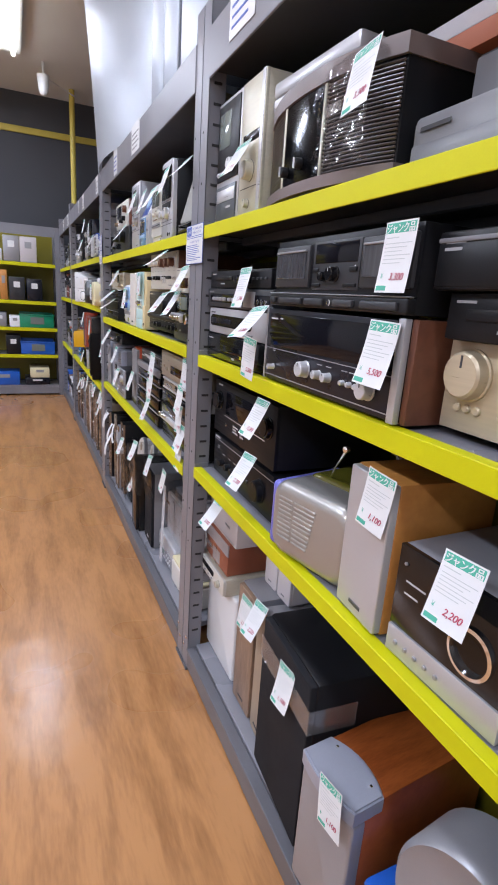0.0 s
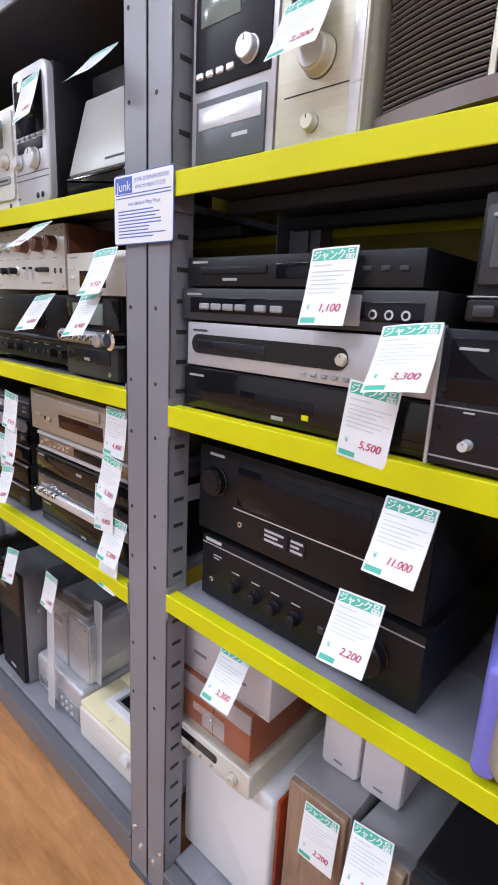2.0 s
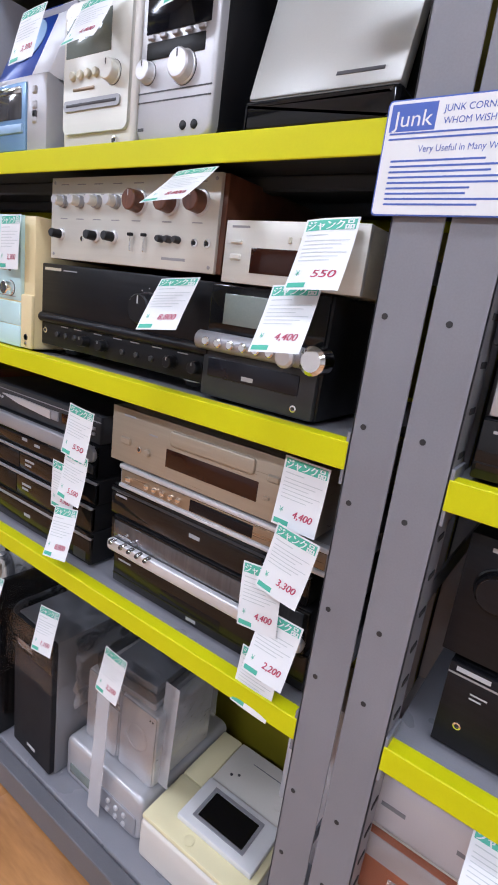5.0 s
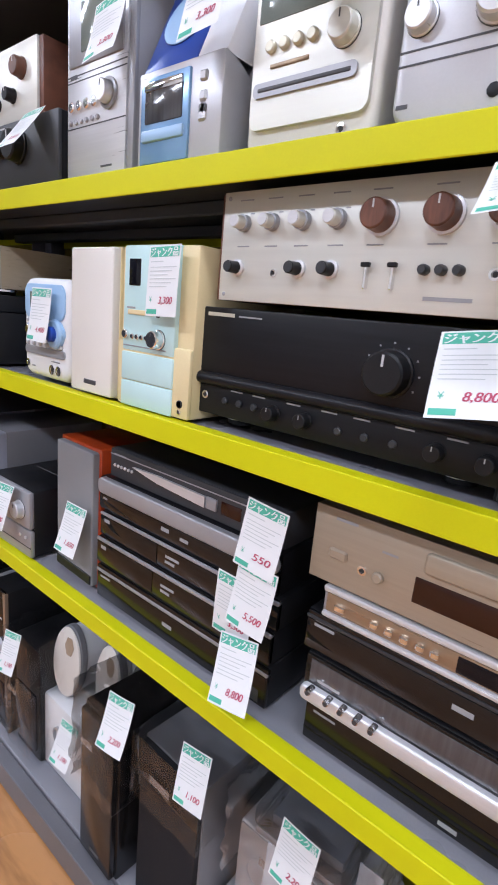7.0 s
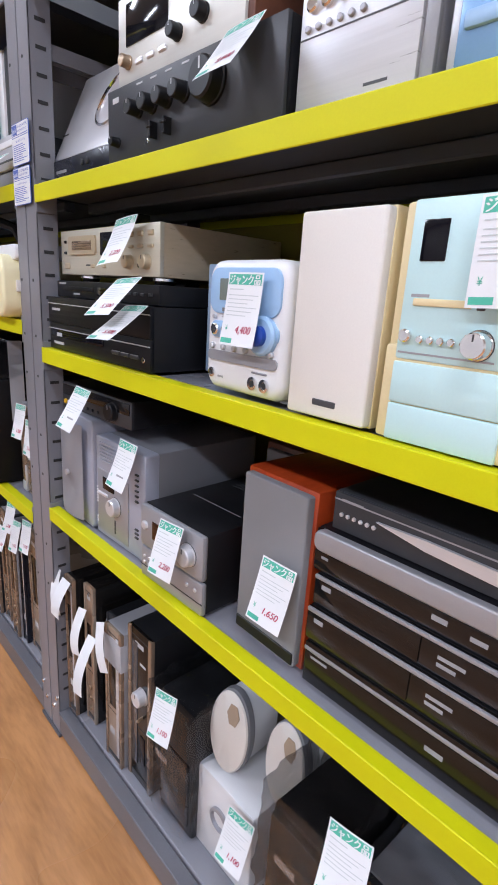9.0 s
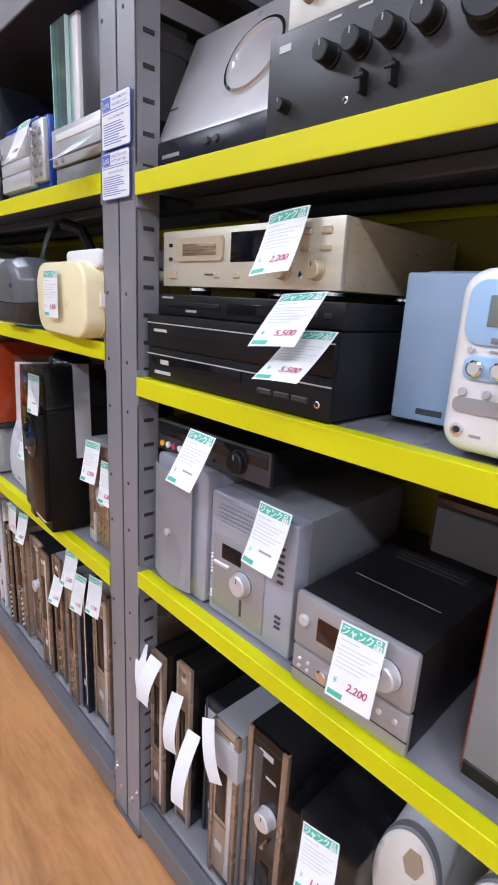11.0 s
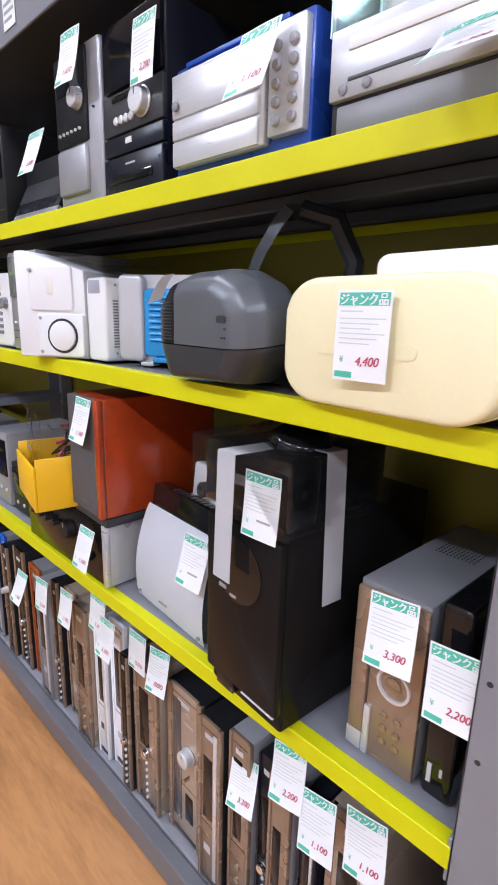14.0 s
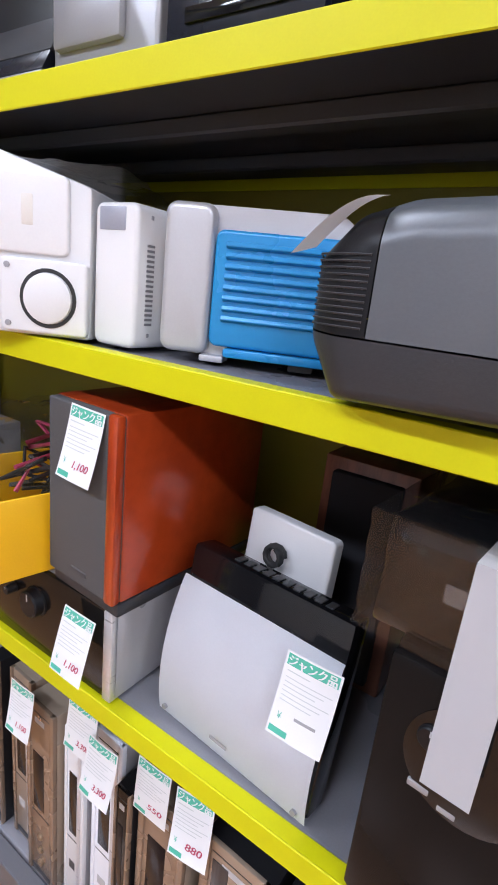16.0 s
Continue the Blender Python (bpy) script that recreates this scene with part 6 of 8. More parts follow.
# third deck
g = Gear("av_centre", "black front-socket unit lying on a grey speaker", "player", 0.55, 3.412, 1.008, 0.30, 0.06, 0.28, 3)
g.body("black", 0.002, name="case")
g.panel(0, 0, 1, 1, "charcoal", 0.004)
g.panel(0.02, 0.50, 0.98, 0.92, "gloss", 0.006, name="tray")
for k, c in enumerate(("binyellow", "white", "tagred", "white")):
    part("socket", turned([(0.006, -0.003), (0.006, -0.008), (0.003, -0.009), (0, -0.006)], g.U(0.06 + 0.06 * k), 0.22 * g.h, 14), c, g.ob)
g.knob(0.76, 0.45, 0.02, 0.014, "black", 0.004)
g.dots(3, 0.40, 0.55, 0.22, 0.004, "charcoal", 0.004, 0.004)
g = Gear("loudspeaker", "blue-grey bowed speaker with a dimpled face", "speaker", 0.53, 3.402, 0.742, 0.165, 0.262, 0.22, -2)
part("cabinet", rounded(-0.0825, 0.0825, 0, 0.262, 0, 0.22, 0.012, 4, 0.004), "bluegrey", g.ob)
bm = bmesh.new()
N = 14
rows = []
for j in range(N + 1):
    rows.append([])
    for i in range(N + 1):
        u, v = i / N, j / N
        dent = math.exp(-(((u - 0.5) / 0.25) ** 2 + ((v - 0.3) / 0.16) ** 2))
        rows[-1].append(bm.verts.new((-0.072 + 0.125 * u, -0.012 - 0.012 * math.sin(math.pi * u) + 0.010 * dent, 0.012 + 0.235 * v)))
for j in range(N):
    for i in range(N):
        bm.faces.new((rows[j][i], rows[j][i + 1], rows[j + 1][i + 1], rows[j + 1][i]))
bmesh.ops.solidify(bm, geom=bm.faces[:], thickness=-0.010)
face = part("grille", bm, "paleslate", g.ob)
part("badge", turned([(0.007, -0.02), (0.007, -0.027), (0, -0.028)], -0.01, 0.12, 14), "silver", face)

g = Gear("mini_component", "blue-grey tower stereo with a round selector", "stereo", 0.545, 3.228, 0.742, 0.20, 0.235, 0.30, 1)
g.body("grey", 0.003, y0=0.02)
part("front", rounded(-0.1, 0.1, 0, 0.235, -0.012, 0.022, 0.005, 4, 0.003), "bluegrey", g.ob)
b = 0.012
g.panel(0.05, 0.05, 0.70, 0.68, "greysilver", b + 0.003, 0.003, "centre_front")
g.panel(0.18, 0.50, 0.42, 0.62, "display", b + 0.005, name="display")
g.knob(0.45, 0.38, 0.02, 0.016, "silver", b + 0.003)
g.panel(0.42, 0.10, 0.45, 0.24, "darkmark", b + 0.004, name="slot")
g.louvres(0.10, 0.76, 0.72, 0.96, 6, "bluegrey", base=b, proud=0.004)
g.buttons(3, 0.12, 0.24, 0.44, 0.016, 0.008, "silver", base=b + 0.003)
for v in (0.55, 0.60, 0.65, 0.70, 0.75, 0.80, 0.20, 0.24, 0.28):
    g.buttons(1, 0.86, 0.86, v, 0.012, 0.004, "charcoal", base=b)
    g.buttons(1, 0.04, 0.04, v * 0.6, 0.006, 0.004, "silver", base=b)
g = Gear("cd_receiver", "dull silver disc receiver with a round dial and dark top", "stereo", 0.517, 2.998, 0.743, 0.195, 0.155, 0.33, 1)
g.body("black", 0.006, name="case")
g.panel(0, 0.44, 1, 1, "greysilver", 0.010, 0.006, "upper_front")
g.panel(0, 0.0, 1, 0.42, "greysilver", 0.008, 0.005, "lower_front")
g.panel(0.22, 0.60, 0.50, 0.84, "amber", 0.011, name="display")
g.knob(0.80, 0.70, 0.020, 0.016, "silver", 0.010)
g.dots(1, 0.1, 0.1, 0.74, 0.009, "silver", 0.005, 0.010)
g.dots(1, 0.3, 0.3, 0.26, 0.010, "chrome", 0.006, 0.008)
g.dots(2, 0.08, 0.16, 0.3, 0.003, "silver", 0.003, 0.008)
g.dots(2, 0.08, 0.16, 0.22, 0.003, "silver", 0.003, 0.008)
g.dots(2, 0.78, 0.90, 0.30, 0.004, "silver", 0.003, 0.008)
g.grooves((0.16,), "charcoal", 0.0, 1.0, 0.002, 0.008)
part("top_vent", merge(*[block(-0.06, 0.06, 0.2 + 0.012 * i, 0.205 + 0.012 * i, 0.1545, 0.1556) for i in range(4)]), "rubber", g.ob)
part("lid_seam", block(-0.07, 0.07, 0.10, 0.102, 0.1545, 0.1554), "grey", g.ob)
g = loudspeaker("red-framed bookshelf speaker with a grey cloth front", 0.553, 2.752, 0.742, 0.150, 0.295, 0.22, "redwood", "cloth", -2, 0.007, False)
part("front_slot", block(-0.066, 0.066, -0.0165, -0.012, 0.012, 0.032, 0.001, 1), "black", g.ob)

y0 = 2.600
deck_unit("brown-black disc recorder at the bottom of a tall stack", 0.542, y0 - 0.01, 0.743, 0.43, 0.070, 0.32, "black", "brownblack", "line", seed=31, name="disc_recorder", accent="greysilver")
deck_unit("brown-black disc recorder with a grey upper edge", 0.544, y0 - 0.008, 0.815, 0.43, 0.056, 0.32, "black", "brownblack", "flap", seed=32, name="disc_recorder")
deck_unit("gloss black disc recorder in a tall stack", 0.548, y0 - 0.012, 0.873, 0.43, 0.050, 0.32, "black", "gloss", "flap", seed=33, name="disc_recorder", accent="charcoal")
deck_unit("black disc recorder with a broad silver top edge", 0.55, y0 - 0.004, 0.925, 0.43, 0.066, 0.32, "blackmetal", "gloss", "broad", seed=34, name="disc_recorder", accent="greysilver")
deck_unit("dark grey video deck with a silver flap on a stack", 0.56, y0 - 0.02, 0.993, 0.41, 0.056, 0.30, "charcoal", "charcoal", "slant", seed=35, name="video_player")
y0 = 2.105
deck_unit("brown-black disc recorder at the bottom of a stack", 0.545, y0 - 0.012, 0.743, 0.43, 0.062, 0.32, "black", "brownblack", "blank", seed=41, name="disc_recorder", accent="brownblack")
deck_unit("brown disc recorder with a shining silver bar", 0.540, y0 - 0.006, 0.807, 0.43, 0.072, 0.32, "black", "brownblack", "chromeline", seed=42, name="disc_recorder", accent="silver")
deck_unit("gloss black disc recorder under a silver player", 0.545, y0 + 0.004, 0.881, 0.43, 0.058, 0.32, "black", "gloss", "line", seed=43, name="disc_recorder", accent="charcoal")
g = Gear("disc_player", "slim silver and bronze disc player with chrome keys", "player", 0.545, y0 - 0.018, 0.941, 0.43, 0.045, 0.3)
g.body("greysilver", 0.002, name="case")
g.panel(0, 0.0, 1, 0.8, "greysilver", 0.005)
g.panel(0.01, 0.20, 0.99, 0.76, "goldd", 0.007, name="bronze_plate")
g.panel(0, 0.80, 1, 1, "silver", 0.011, 0.003, "top_edge")
g.panel(0, 0.0, 1, 0.17, "silver", 0.010, 0.003, "lower_edge")
g.panel(0.40, 0.24, 0.70, 0.70, "display", 0.0078, name="display")
for u in (0.06, 0.17, 0.215, 0.26, 0.305, 0.345):
    g.buttons(1, u, u, 0.47, 0.014 if u < 0.1 else 0.010, 0.009, "chrome", 0.007, 0.007)
g = Gear("disc_player", "champagne gold disc player with a wide dark display", "player", 0.542, 2.113, 0.990, 0.43, 0.100, 0.3)
g.body("rosegold", 0.002, name="case")
g.panel(0, 0, 1, 1, "rosegold", 0.006)
g.round_panel(0.34, 0.62, 0.74, 0.88, 0.006, "rosegold", 0.011, 0.003, "tray")
g.panel(0.32, 0.22, 0.76, 0.54, "amber", 0.007, name="display")
g.buttons(1, 0.09, 0.09, 0.42, 0.026, 0.014, "rosegold", base=0.006)
g.socket(0.17, 0.34, 0.006, 0.006)
g.dots(1, 0.22, 0.22, 0.34, 0.007, "rosegold", 0.006, 0.006)
g.buttons(2, 0.82, 0.92, 0.66, 0.022, 0.012, "rosegold", base=0.006)
g.buttons(3, 0.80, 0.94, 0.34, 0.010, 0.006, "rosegold", base=0.006)
g.marks(0.07, 0.86, 0.03, 0.004, "ink", base=0.006)
g.marks(0.22, 0.66, 0.02, 0.003, "ink", base=0.006)

for yy in (2.95, 2.77):
    loudspeaker("grey-fronted speaker with a wooden frame at the back of the deck", 0.80, yy, 0.742, 0.165, 0.25, 0.14, "walnut", "cloth", 0, 0.012, False)

# bottom deck
upright_unit("bronze-edged dark player standing on end", 0.53, 3.412, 0.05, 0.44, 0.32, "brownblack", "upbronze", 2, 0.102, 51)
upright_unit("brown player standing on end with a paper strip", 0.555, 3.348, 0.050, 0.435, 0.32, "brownblack", "bronzewood", 1, 0.102, 52)
upright_unit("black player on end bound with frosted tape", 0.585, 3.28, 0.066, 0.37, 0.32, "black", "charcoal", 2, 0.102, 53)
upright_unit("champagne player on end with a long display", 0.54, 3.205, 0.078, 0.40, 0.33, "greysilver", "upgold", 2, 0.102, 54)
upright_unit("dark brown receiver on end with round knobs", 0.555, 3.118, 0.10, 0.44, 0.34, "black", "brownblack", 0, 0.102, 55)
def paper_strip(x, y, z, w, ln, roll, lean, bend):
    """A blank paper tag seen from behind, bent over the edge of a unit."""
    bm = bmesh.new()
    rows = []
    for j in range(9):
        v = j / 8
        rows.append([bm.verts.new((u * w, -bend * math.sin(2.4 * v) + 0.002 * u, -ln * v + 0.3 * ln * bend * v * v)) for u in (-0.5, 0, 0.5)])
    for j in range(8):
        for i in range(2):
            bm.faces.new((rows[j][i], rows[j][i + 1], rows[j + 1][i + 1], rows[j + 1][i]))
    ob = tagged(part("paper_strip", bm, "paper"), "blank white back of a paper tag bent over a player", "paper strip", "loose tag backs")
    ob.matrix_world = pose(x, y, z, lean, 0, -86) @ pose(0, 0, 0, 0, roll, 0)


for x, y, z, w, hh, lab in ((0.532, 3.166, 0.40, 0.082, 0.075, "frosted tape band round the champagne player"), (0.578, 3.247, 0.40, 0.070, 0.05, "frosted tape band round the black player")):
    c = new("tape_band")
    c.matrix_world = pose(x, y, z, 0, 0, -90)
    tagged(c, lab, "tape", "frosted tape bands")
    part("front_strip", block(-w / 2, w / 2, -0.001, 0.0, 0, hh), "tape", c)
    part("side_strip", block(w / 2, w / 2 + 0.001, -0.001, 0.12, 0, hh), "tape", c)
for q in ((0.512, 3.428, 0.550, 0.036, 0.120, -20, -8, 0.016), (0.515, 3.378, 0.540, 0.040, 0.105, 4, -12, 0.018), (0.530, 3.318, 0.480, 0.036, 0.120, -10, -10, 0.022), (0.520, 3.245, 0.44, 0.036, 0.150, -4, -14, 0.024), (0.522, 3.205, 0.505, 0.034, 0.120, -24, -6, 0.014)):
    paper_strip(*q)
g = Gear("black_speaker", "black speaker bundled in film on the bottom deck", "speaker", 0.56, 2.995, 0.102, 0.13, 0.34, 0.25)
g.body("black", 0.01)
g.panel(0.1, 0.1, 0.9, 0.6, "gloss", 0.008, 0.004, "front_panel")
wrap("plastic_wrap", "clear crumpled film round the black speaker", 0.55, 2.995, 0.13, 0.13, 0.33, 0.2, 0.022, 21)
g = Gear("white_subwoofer", "white cube subwoofer with a round port", "speaker", 0.575, 2.885, 0.102, 0.19, 0.22, 0.3)
g.body("white", 0.008)
part("port", turned([(0.028, 0.001), (0.028, -0.006), (0.022, -0.008), (0.02, 0.0), (0, 0.001)], 0.0, 0.13, 26), "greysilver", g.ob)
for k, (yy, x, tn) in enumerate(((2.865, 0.60, 6), (2.735, 0.63, -4))):
    g = Gear("round_speaker", "white oval satellite speaker with its edge shading in grey", "speaker", x, yy, 0.324, 0.105, 0.20, 0.10, tn, "oval satellite speakers", -5)
    # the grey shell rim paints the thin shading round the oval
    for nm, wide, y0, y1, m in (("shell", 0.0530, 0.0, 0.02, "grey"), ("back_shell", 0.050, 0.02, 0.10, "white"), ("front", 0.0515, -0.006, 0.0, "offwhite")):
        bm = turned([(0.0, y1), (wide * 0.96, y1), (wide, y1 - 0.002), (wide, y0 + 0.003), (wide * 0.95, y0), (0.0, y0 - 0.001)], 0, 0, 40)
        bmesh.ops.transform(bm, verts=bm.verts, matrix=Matrix.Translation((0, 0, 0.10)) @ Matrix.Diagonal((1, 1, 0.10 / 0.0545, 1)))
        part(nm, bm, m, g.ob)
    bm = turned([(0.017, -0.0069), (0.017, -0.0078), (0, -0.0079)], 0, 0, 6)
    bmesh.ops.transform(bm, verts=bm.verts, matrix=Matrix.Translation((0.010, 0, 0.148)) @ Matrix.Diagonal((1, 1, 1.6, 1)))
    part("tinted_patch", bm, "tan", g.ob)
loudspeaker("dark brown tower speaker with a film-wrapped top", 0.528, 2.612, 0.102, 0.13, 0.385, 0.26, "brownblack", "brownblack", -2, 0.006)
wrap("plastic_wrap", "clear crumpled film over the brown tower", 0.52, 2.612, 0.30, 0.13, 0.24, 0.2, 0.02, 31)
g = loudspeaker("grey tower speaker with a black front and glossy band", 0.56, 2.45, 0.102, 0.175, 0.385, 0.30, "grey", "darkcloth", -2, 0.004)
part("band", block(-0.088, 0.088, -0.017, -0.0135, 0.30, 0.385, 0.003), "gloss", g.ob)
wrap("plastic_wrap", "clear film over the top of the grey tower", 0.55, 2.45, 0.36, 0.175, 0.14, 0.24, 0.010, 33)
g = Gear("compact_stereo", "silver compact stereo lying on the bottom deck", "stereo", 0.577, 2.262, 0.102, 0.27, 0.12, 0.3)
part("body", rounded(-0.135, 0.135, 0, 0.12, 0, 0.3, 0.02, 5, 0.012), "silverp", g.ob)
g.round_panel(0.5, 0.1, 0.95, 0.55, 0.01, "greysilver", 0.004, 0.002, "control_plate")
g.dots(3, 0.62, 0.82, 0.42, 0.006, "silver", 0.005, 0.004)
g.dots(3, 0.62, 0.82, 0.22, 0.006, "silver", 0.005, 0.004)
g.panel(0.08, 0.18, 0.40, 0.40, "lcd", 0.002, name="display")
for yy in (2.232, 2.114):
    g = Gear("satellite_speaker", "silver cube speaker with a round port on the compact stereo", "speaker", 0.612, yy, 0.224, 0.114, 0.192, 0.19, 0, "silver cube speakers")
    part("cabinet", rounded(-0.057, 0.057, 0, 0.192, 0, 0.19, 0.008, 5, 0.005), "silver", g.ob)
    part("port", turned([(0.034, 0.001), (0.034, -0.003), (0.030, -0.004), (0.022, 0.004), (0.014, 0.014), (0, 0.016)], 0.0, 0.105, 32), "silverp", g.ob)
    part("front_plate", rounded(-0.054, 0.054, 0.003, 0.189, -0.0025, 0.002, 0.006, 4, 0.001), "silverp", g.ob)
    for x in (0.036, 0.044):
        part("screw", turned([(0.002, -0.002), (0.002, -0.0035), (0, -0.0036)], x, 0.176, 8), "rubber", g.ob)
g = Gear("clear_case", "smoked clear plastic case lying on the cube speakers", "case", 0.615, 2.20, 0.4175, 0.185, 0.066, 0.17, 4)
part("tray", rounded(-0.090, 0.090, 0, 0.016, 0.0, 0.17, 0.007, 4, 0.003), "greysilver", g.ob)
part("content", block(-0.070, 0.072, 0.02, 0.15, 0.017, 0.040, 0.006), "grey", g.ob)
part("cover", rounded(-0.0925, 0.0925, 0.017, 0.066, -0.004, 0.172, 0.014, 5, 0.006), "film", g.ob, "clear domed cover")
wrap("plastic_wrap", "clear crumpled film over the cube speakers", 0.600, 2.238, 0.30, 0.245, 0.195, 0.2, 0.014, 35)
for x, y, zz, ln, lab in ((0.563, 2.118, 0.49, 0.37, "frosted tape strip holding the wrapped cube speakers"), (0.640, 1.992, 0.49, 0.26, "frosted tape strip beside the cube speakers")):
    c = tagged(part("tape_strip", block(-0.02, 0.02, -0.0012, 0, -ln, 0.0), "tape"), lab, "tape")
    c.matrix_world = pose(x, y, zz, -2, 0, -90)
g = Gear("printer", "cream and pale yellow desktop machine with a dark window", "machine", 0.565, 1.982, 0.102, 0.275, 0.115, 0.30, 1)
part("body", rounded(-0.1375, 0.1375, 0, 0.100, 0, 0.30, 0.012, 4, 0.008), "offwhite", g.ob)
part("front_lid", block(-0.1365, 0.1365, 0.003, 0.135, 0.1005, 0.114, 0.005), "cream", g.ob, "yellowed front lid")
part("side_lid", block(-0.1365, -0.078, 0.136, 0.298, 0.1005, 0.114, 0.005), "cream", g.ob, "yellowed side lid")
part("rear_lid", block(-0.077, 0.1365, 0.136, 0.298, 0.1005, 0.115, 0.005), "offwhite", g.ob)
frame_part = part("window_frame", block(-0.072, 0.122, 0.042, 0.158, 0.1145, 0.130, 0.004), "white", g.ob)
part("window", block(-0.036, 0.080, 0.068, 0.135, 0.1295, 0.1315, 0.001, 1), "gloss", frame_part, "dark glossy window")
part("window_rim", merge(block(-0.044, -0.037, 0.060, 0.143, 0.1295, 0.1325), block(0.081, 0.088, 0.060, 0.143, 0.1295, 0.1325), block(-0.037, 0.081, 0.060, 0.067, 0.1295, 0.1325), block(-0.037, 0.081, 0.136, 0.143, 0.1295, 0.1325)), "greysilver", frame_part)
for x, y, r, m in ((-0.045, 0.205, 0.0035, "darkmark"), (-0.030, 0.215, 0.0035, "darkmark"), (0.085, 0.21, 0.011, "offwhite"), (-0.02, 0.024, 0.012, "cream")):
    part("button", turned([(r, 0.0), (r, -0.0015), (r * 0.85, -0.002), (0, -0.002)], 0, 0, 16), m, g.ob).matrix_local = pose(x, y, 0.1145, -90, 0, 0)
part("lid_seam", block(-0.02, 0.12, 0.262, 0.264, 0.1148, 0.1156), "grey", g.ob)
part("front_dial", turned([(0.016, 0.0), (0.016, -0.010), (0.012, -0.012), (0, -0.012)], 0.085, 0.07, 22), "white", g.ob)
g = Gear("carton", "pale carton behind the cream machine", "box", 0.80, 1.78, 0.102, 0.13, 0.42, 0.14)
g.body("card", 0.003)

# ---- third rack ----
# top deck
g = Gear("video_player", "wide silver video deck with a white label and grey base", "player", 0.53, 3.815, 1.516, 0.27, 0.12, 0.28)
g.body("charcoal", 0.003, name="case")
g.panel(0.0, 0.38, 1, 1, "silverp", 0.008, 0.003, "upper_front")
g.panel(0.04, 0.04, 1, 0.34, "grey", 0.005, 0.003, "lower_front")
g.panel(0.1, 0.78, 0.9, 0.90, "white", 0.010, 0.001, "tray")
g.panel(0.1, 0.52, 0.9, 0.56, "darkmark", 0.009, name="slot")
g.dots(2, 0.08, 0.20, 0.46, 0.006, "grey", 0.003, 0.008)
g = Gear("glass_tower_stereo", "silver tower stereo with a green-edged glass front", "stereo", 0.556, 3.825, 1.638, 0.19, 0.21, 0.2)
g.body("silverp", 0.004, u0=0.3)
# white strip added to brighten the tower where the top deck shades it
g.body("white", 0.003, u0=0.28, u1=0.5, y0=-0.006, d=0.05, name="brightening_column")
g.body("charcoal", 0.004, u0=0.55, u1=1.0, y0=-0.004, d=0.03, name="grille")
part("glass_front", block(-0.095, -0.03, -0.02, -0.012, 0.0, 0.205, 0.001, 1), "pane", g.ob)
part("glass_edge", merge(block(-0.0975, -0.0955, -0.02, -0.012, 0.0, 0.205), block(-0.0295, -0.0275, -0.02, -0.012, 0.0, 0.205)), "mint", g.ob, "pale green glass edge")
g = Gear("combination_deck", "silver combination deck with round keys in a royal blue frame", "player", 0.53, 4.125, 1.516, 0.28, 0.165, 0.3)
g.body("blue", 0.006, name="case")
g.panel(0.03, 0.12, 0.74, 0.88, "silver", 0.012, 0.003, "front")
for v0, v1 in ((0.13, 0.34), (0.36, 0.52), (0.54, 0.90)):
    g.panel(0.04, v0, 0.71, v1, "silver", 0.016, 0.001, "drawer")
g.panel(0.76, 0.16, 0.98, 0.94, "silver", 0.012, 0.003, "key_plate")
for j in range(5):
    g.dots(2, 0.82, 0.92, 0.26 + 0.13 * j, 0.007, "greysilver", 0.006, 0.012)
g.dots(1, 0.08, 0.08, 0.64, 0.007, "grey", 0.003, 0.018)
g.panel(0.12, 0.96, 0.86, 1.0, "blue", 0.006, name="top_edge")
g = Gear("mini_component", "navy mini stereo with a silver dial and four keys", "stereo", 0.53, 4.335, 1.516, 0.185, 0.285, 0.28)
g.body("navy", 0.004)
g.panel(0, 0, 1, 0.24, "navy", 0.010, 0.004, "drawer")
g.panel(0, 0.25, 1, 0.36, "navy", 0.008, 0.003, "middle_front")
g.panel(0, 0.37, 1, 0.60, "charcoal", 0.008, 0.003, "key_front")
g.panel(0.02, 0.62, 0.98, 0.98, "display", 0.008, 0.003, "glass_front")
g.knob(0.70, 0.49, 0.022, 0.018, "silver", 0.008)
g.dots(4, 0.26, 0.52, 0.44, 0.007, "silver", 0.005, 0.008)
g.panel(0.18, 0.55, 0.6, 0.585, "gloss", 0.010, name="slot")
g.panel(0.4, 0.30, 0.5, 0.335, "white", 0.0095, name="mark")
g.panel(0.15, 0.08, 0.85, 0.13, "gloss", 0.013, name="tray")
g.marks(0.4, 0.18, 0.03, 0.003, base=0.010)
g = Gear("mini_component", "silver and black tall mini stereo with one dial", "stereo", 0.53, 4.535, 1.516, 0.18, 0.29, 0.26)
part("body", rounded(-0.09, 0.09, 0, 0.29, 0, 0.26, 0.012, 4, 0.006), "greysilver", g.ob)
g.panel(0.04, 0.42, 0.74, 0.98, "black", 0.006, 0.003, "upper_front")
g.panel(0.06, 0.10, 0.72, 0.40, "greysilver", 0.010, 0.006, "cassette_door")
g.knob(0.58, 0.68, 0.019, 0.016, "silver", 0.006)
g.dots(6, 0.14, 0.6, 0.50, 0.003, "silver", 0.004, 0.006)
g.panel(0.1, 0.74, 0.4, 0.9, "display", 0.0075, name="display")
g.buttons(8, 0.86, 0.86, 0.6, 0.004, 0.004, "darkmark", base=0.001)
g = Gear("slant_player", "dark grey slanted machine with a pale lower edge", "player", 0.53, 4.83, 1.516, 0.255, 0.17, 0.24)
g.body("black", 0.004, y0=0.05, z1=0.15)
tip = Matrix.Translation((0, 0.0, 0.0)) @ Matrix.Rotation(radians(-26), 4, "X")
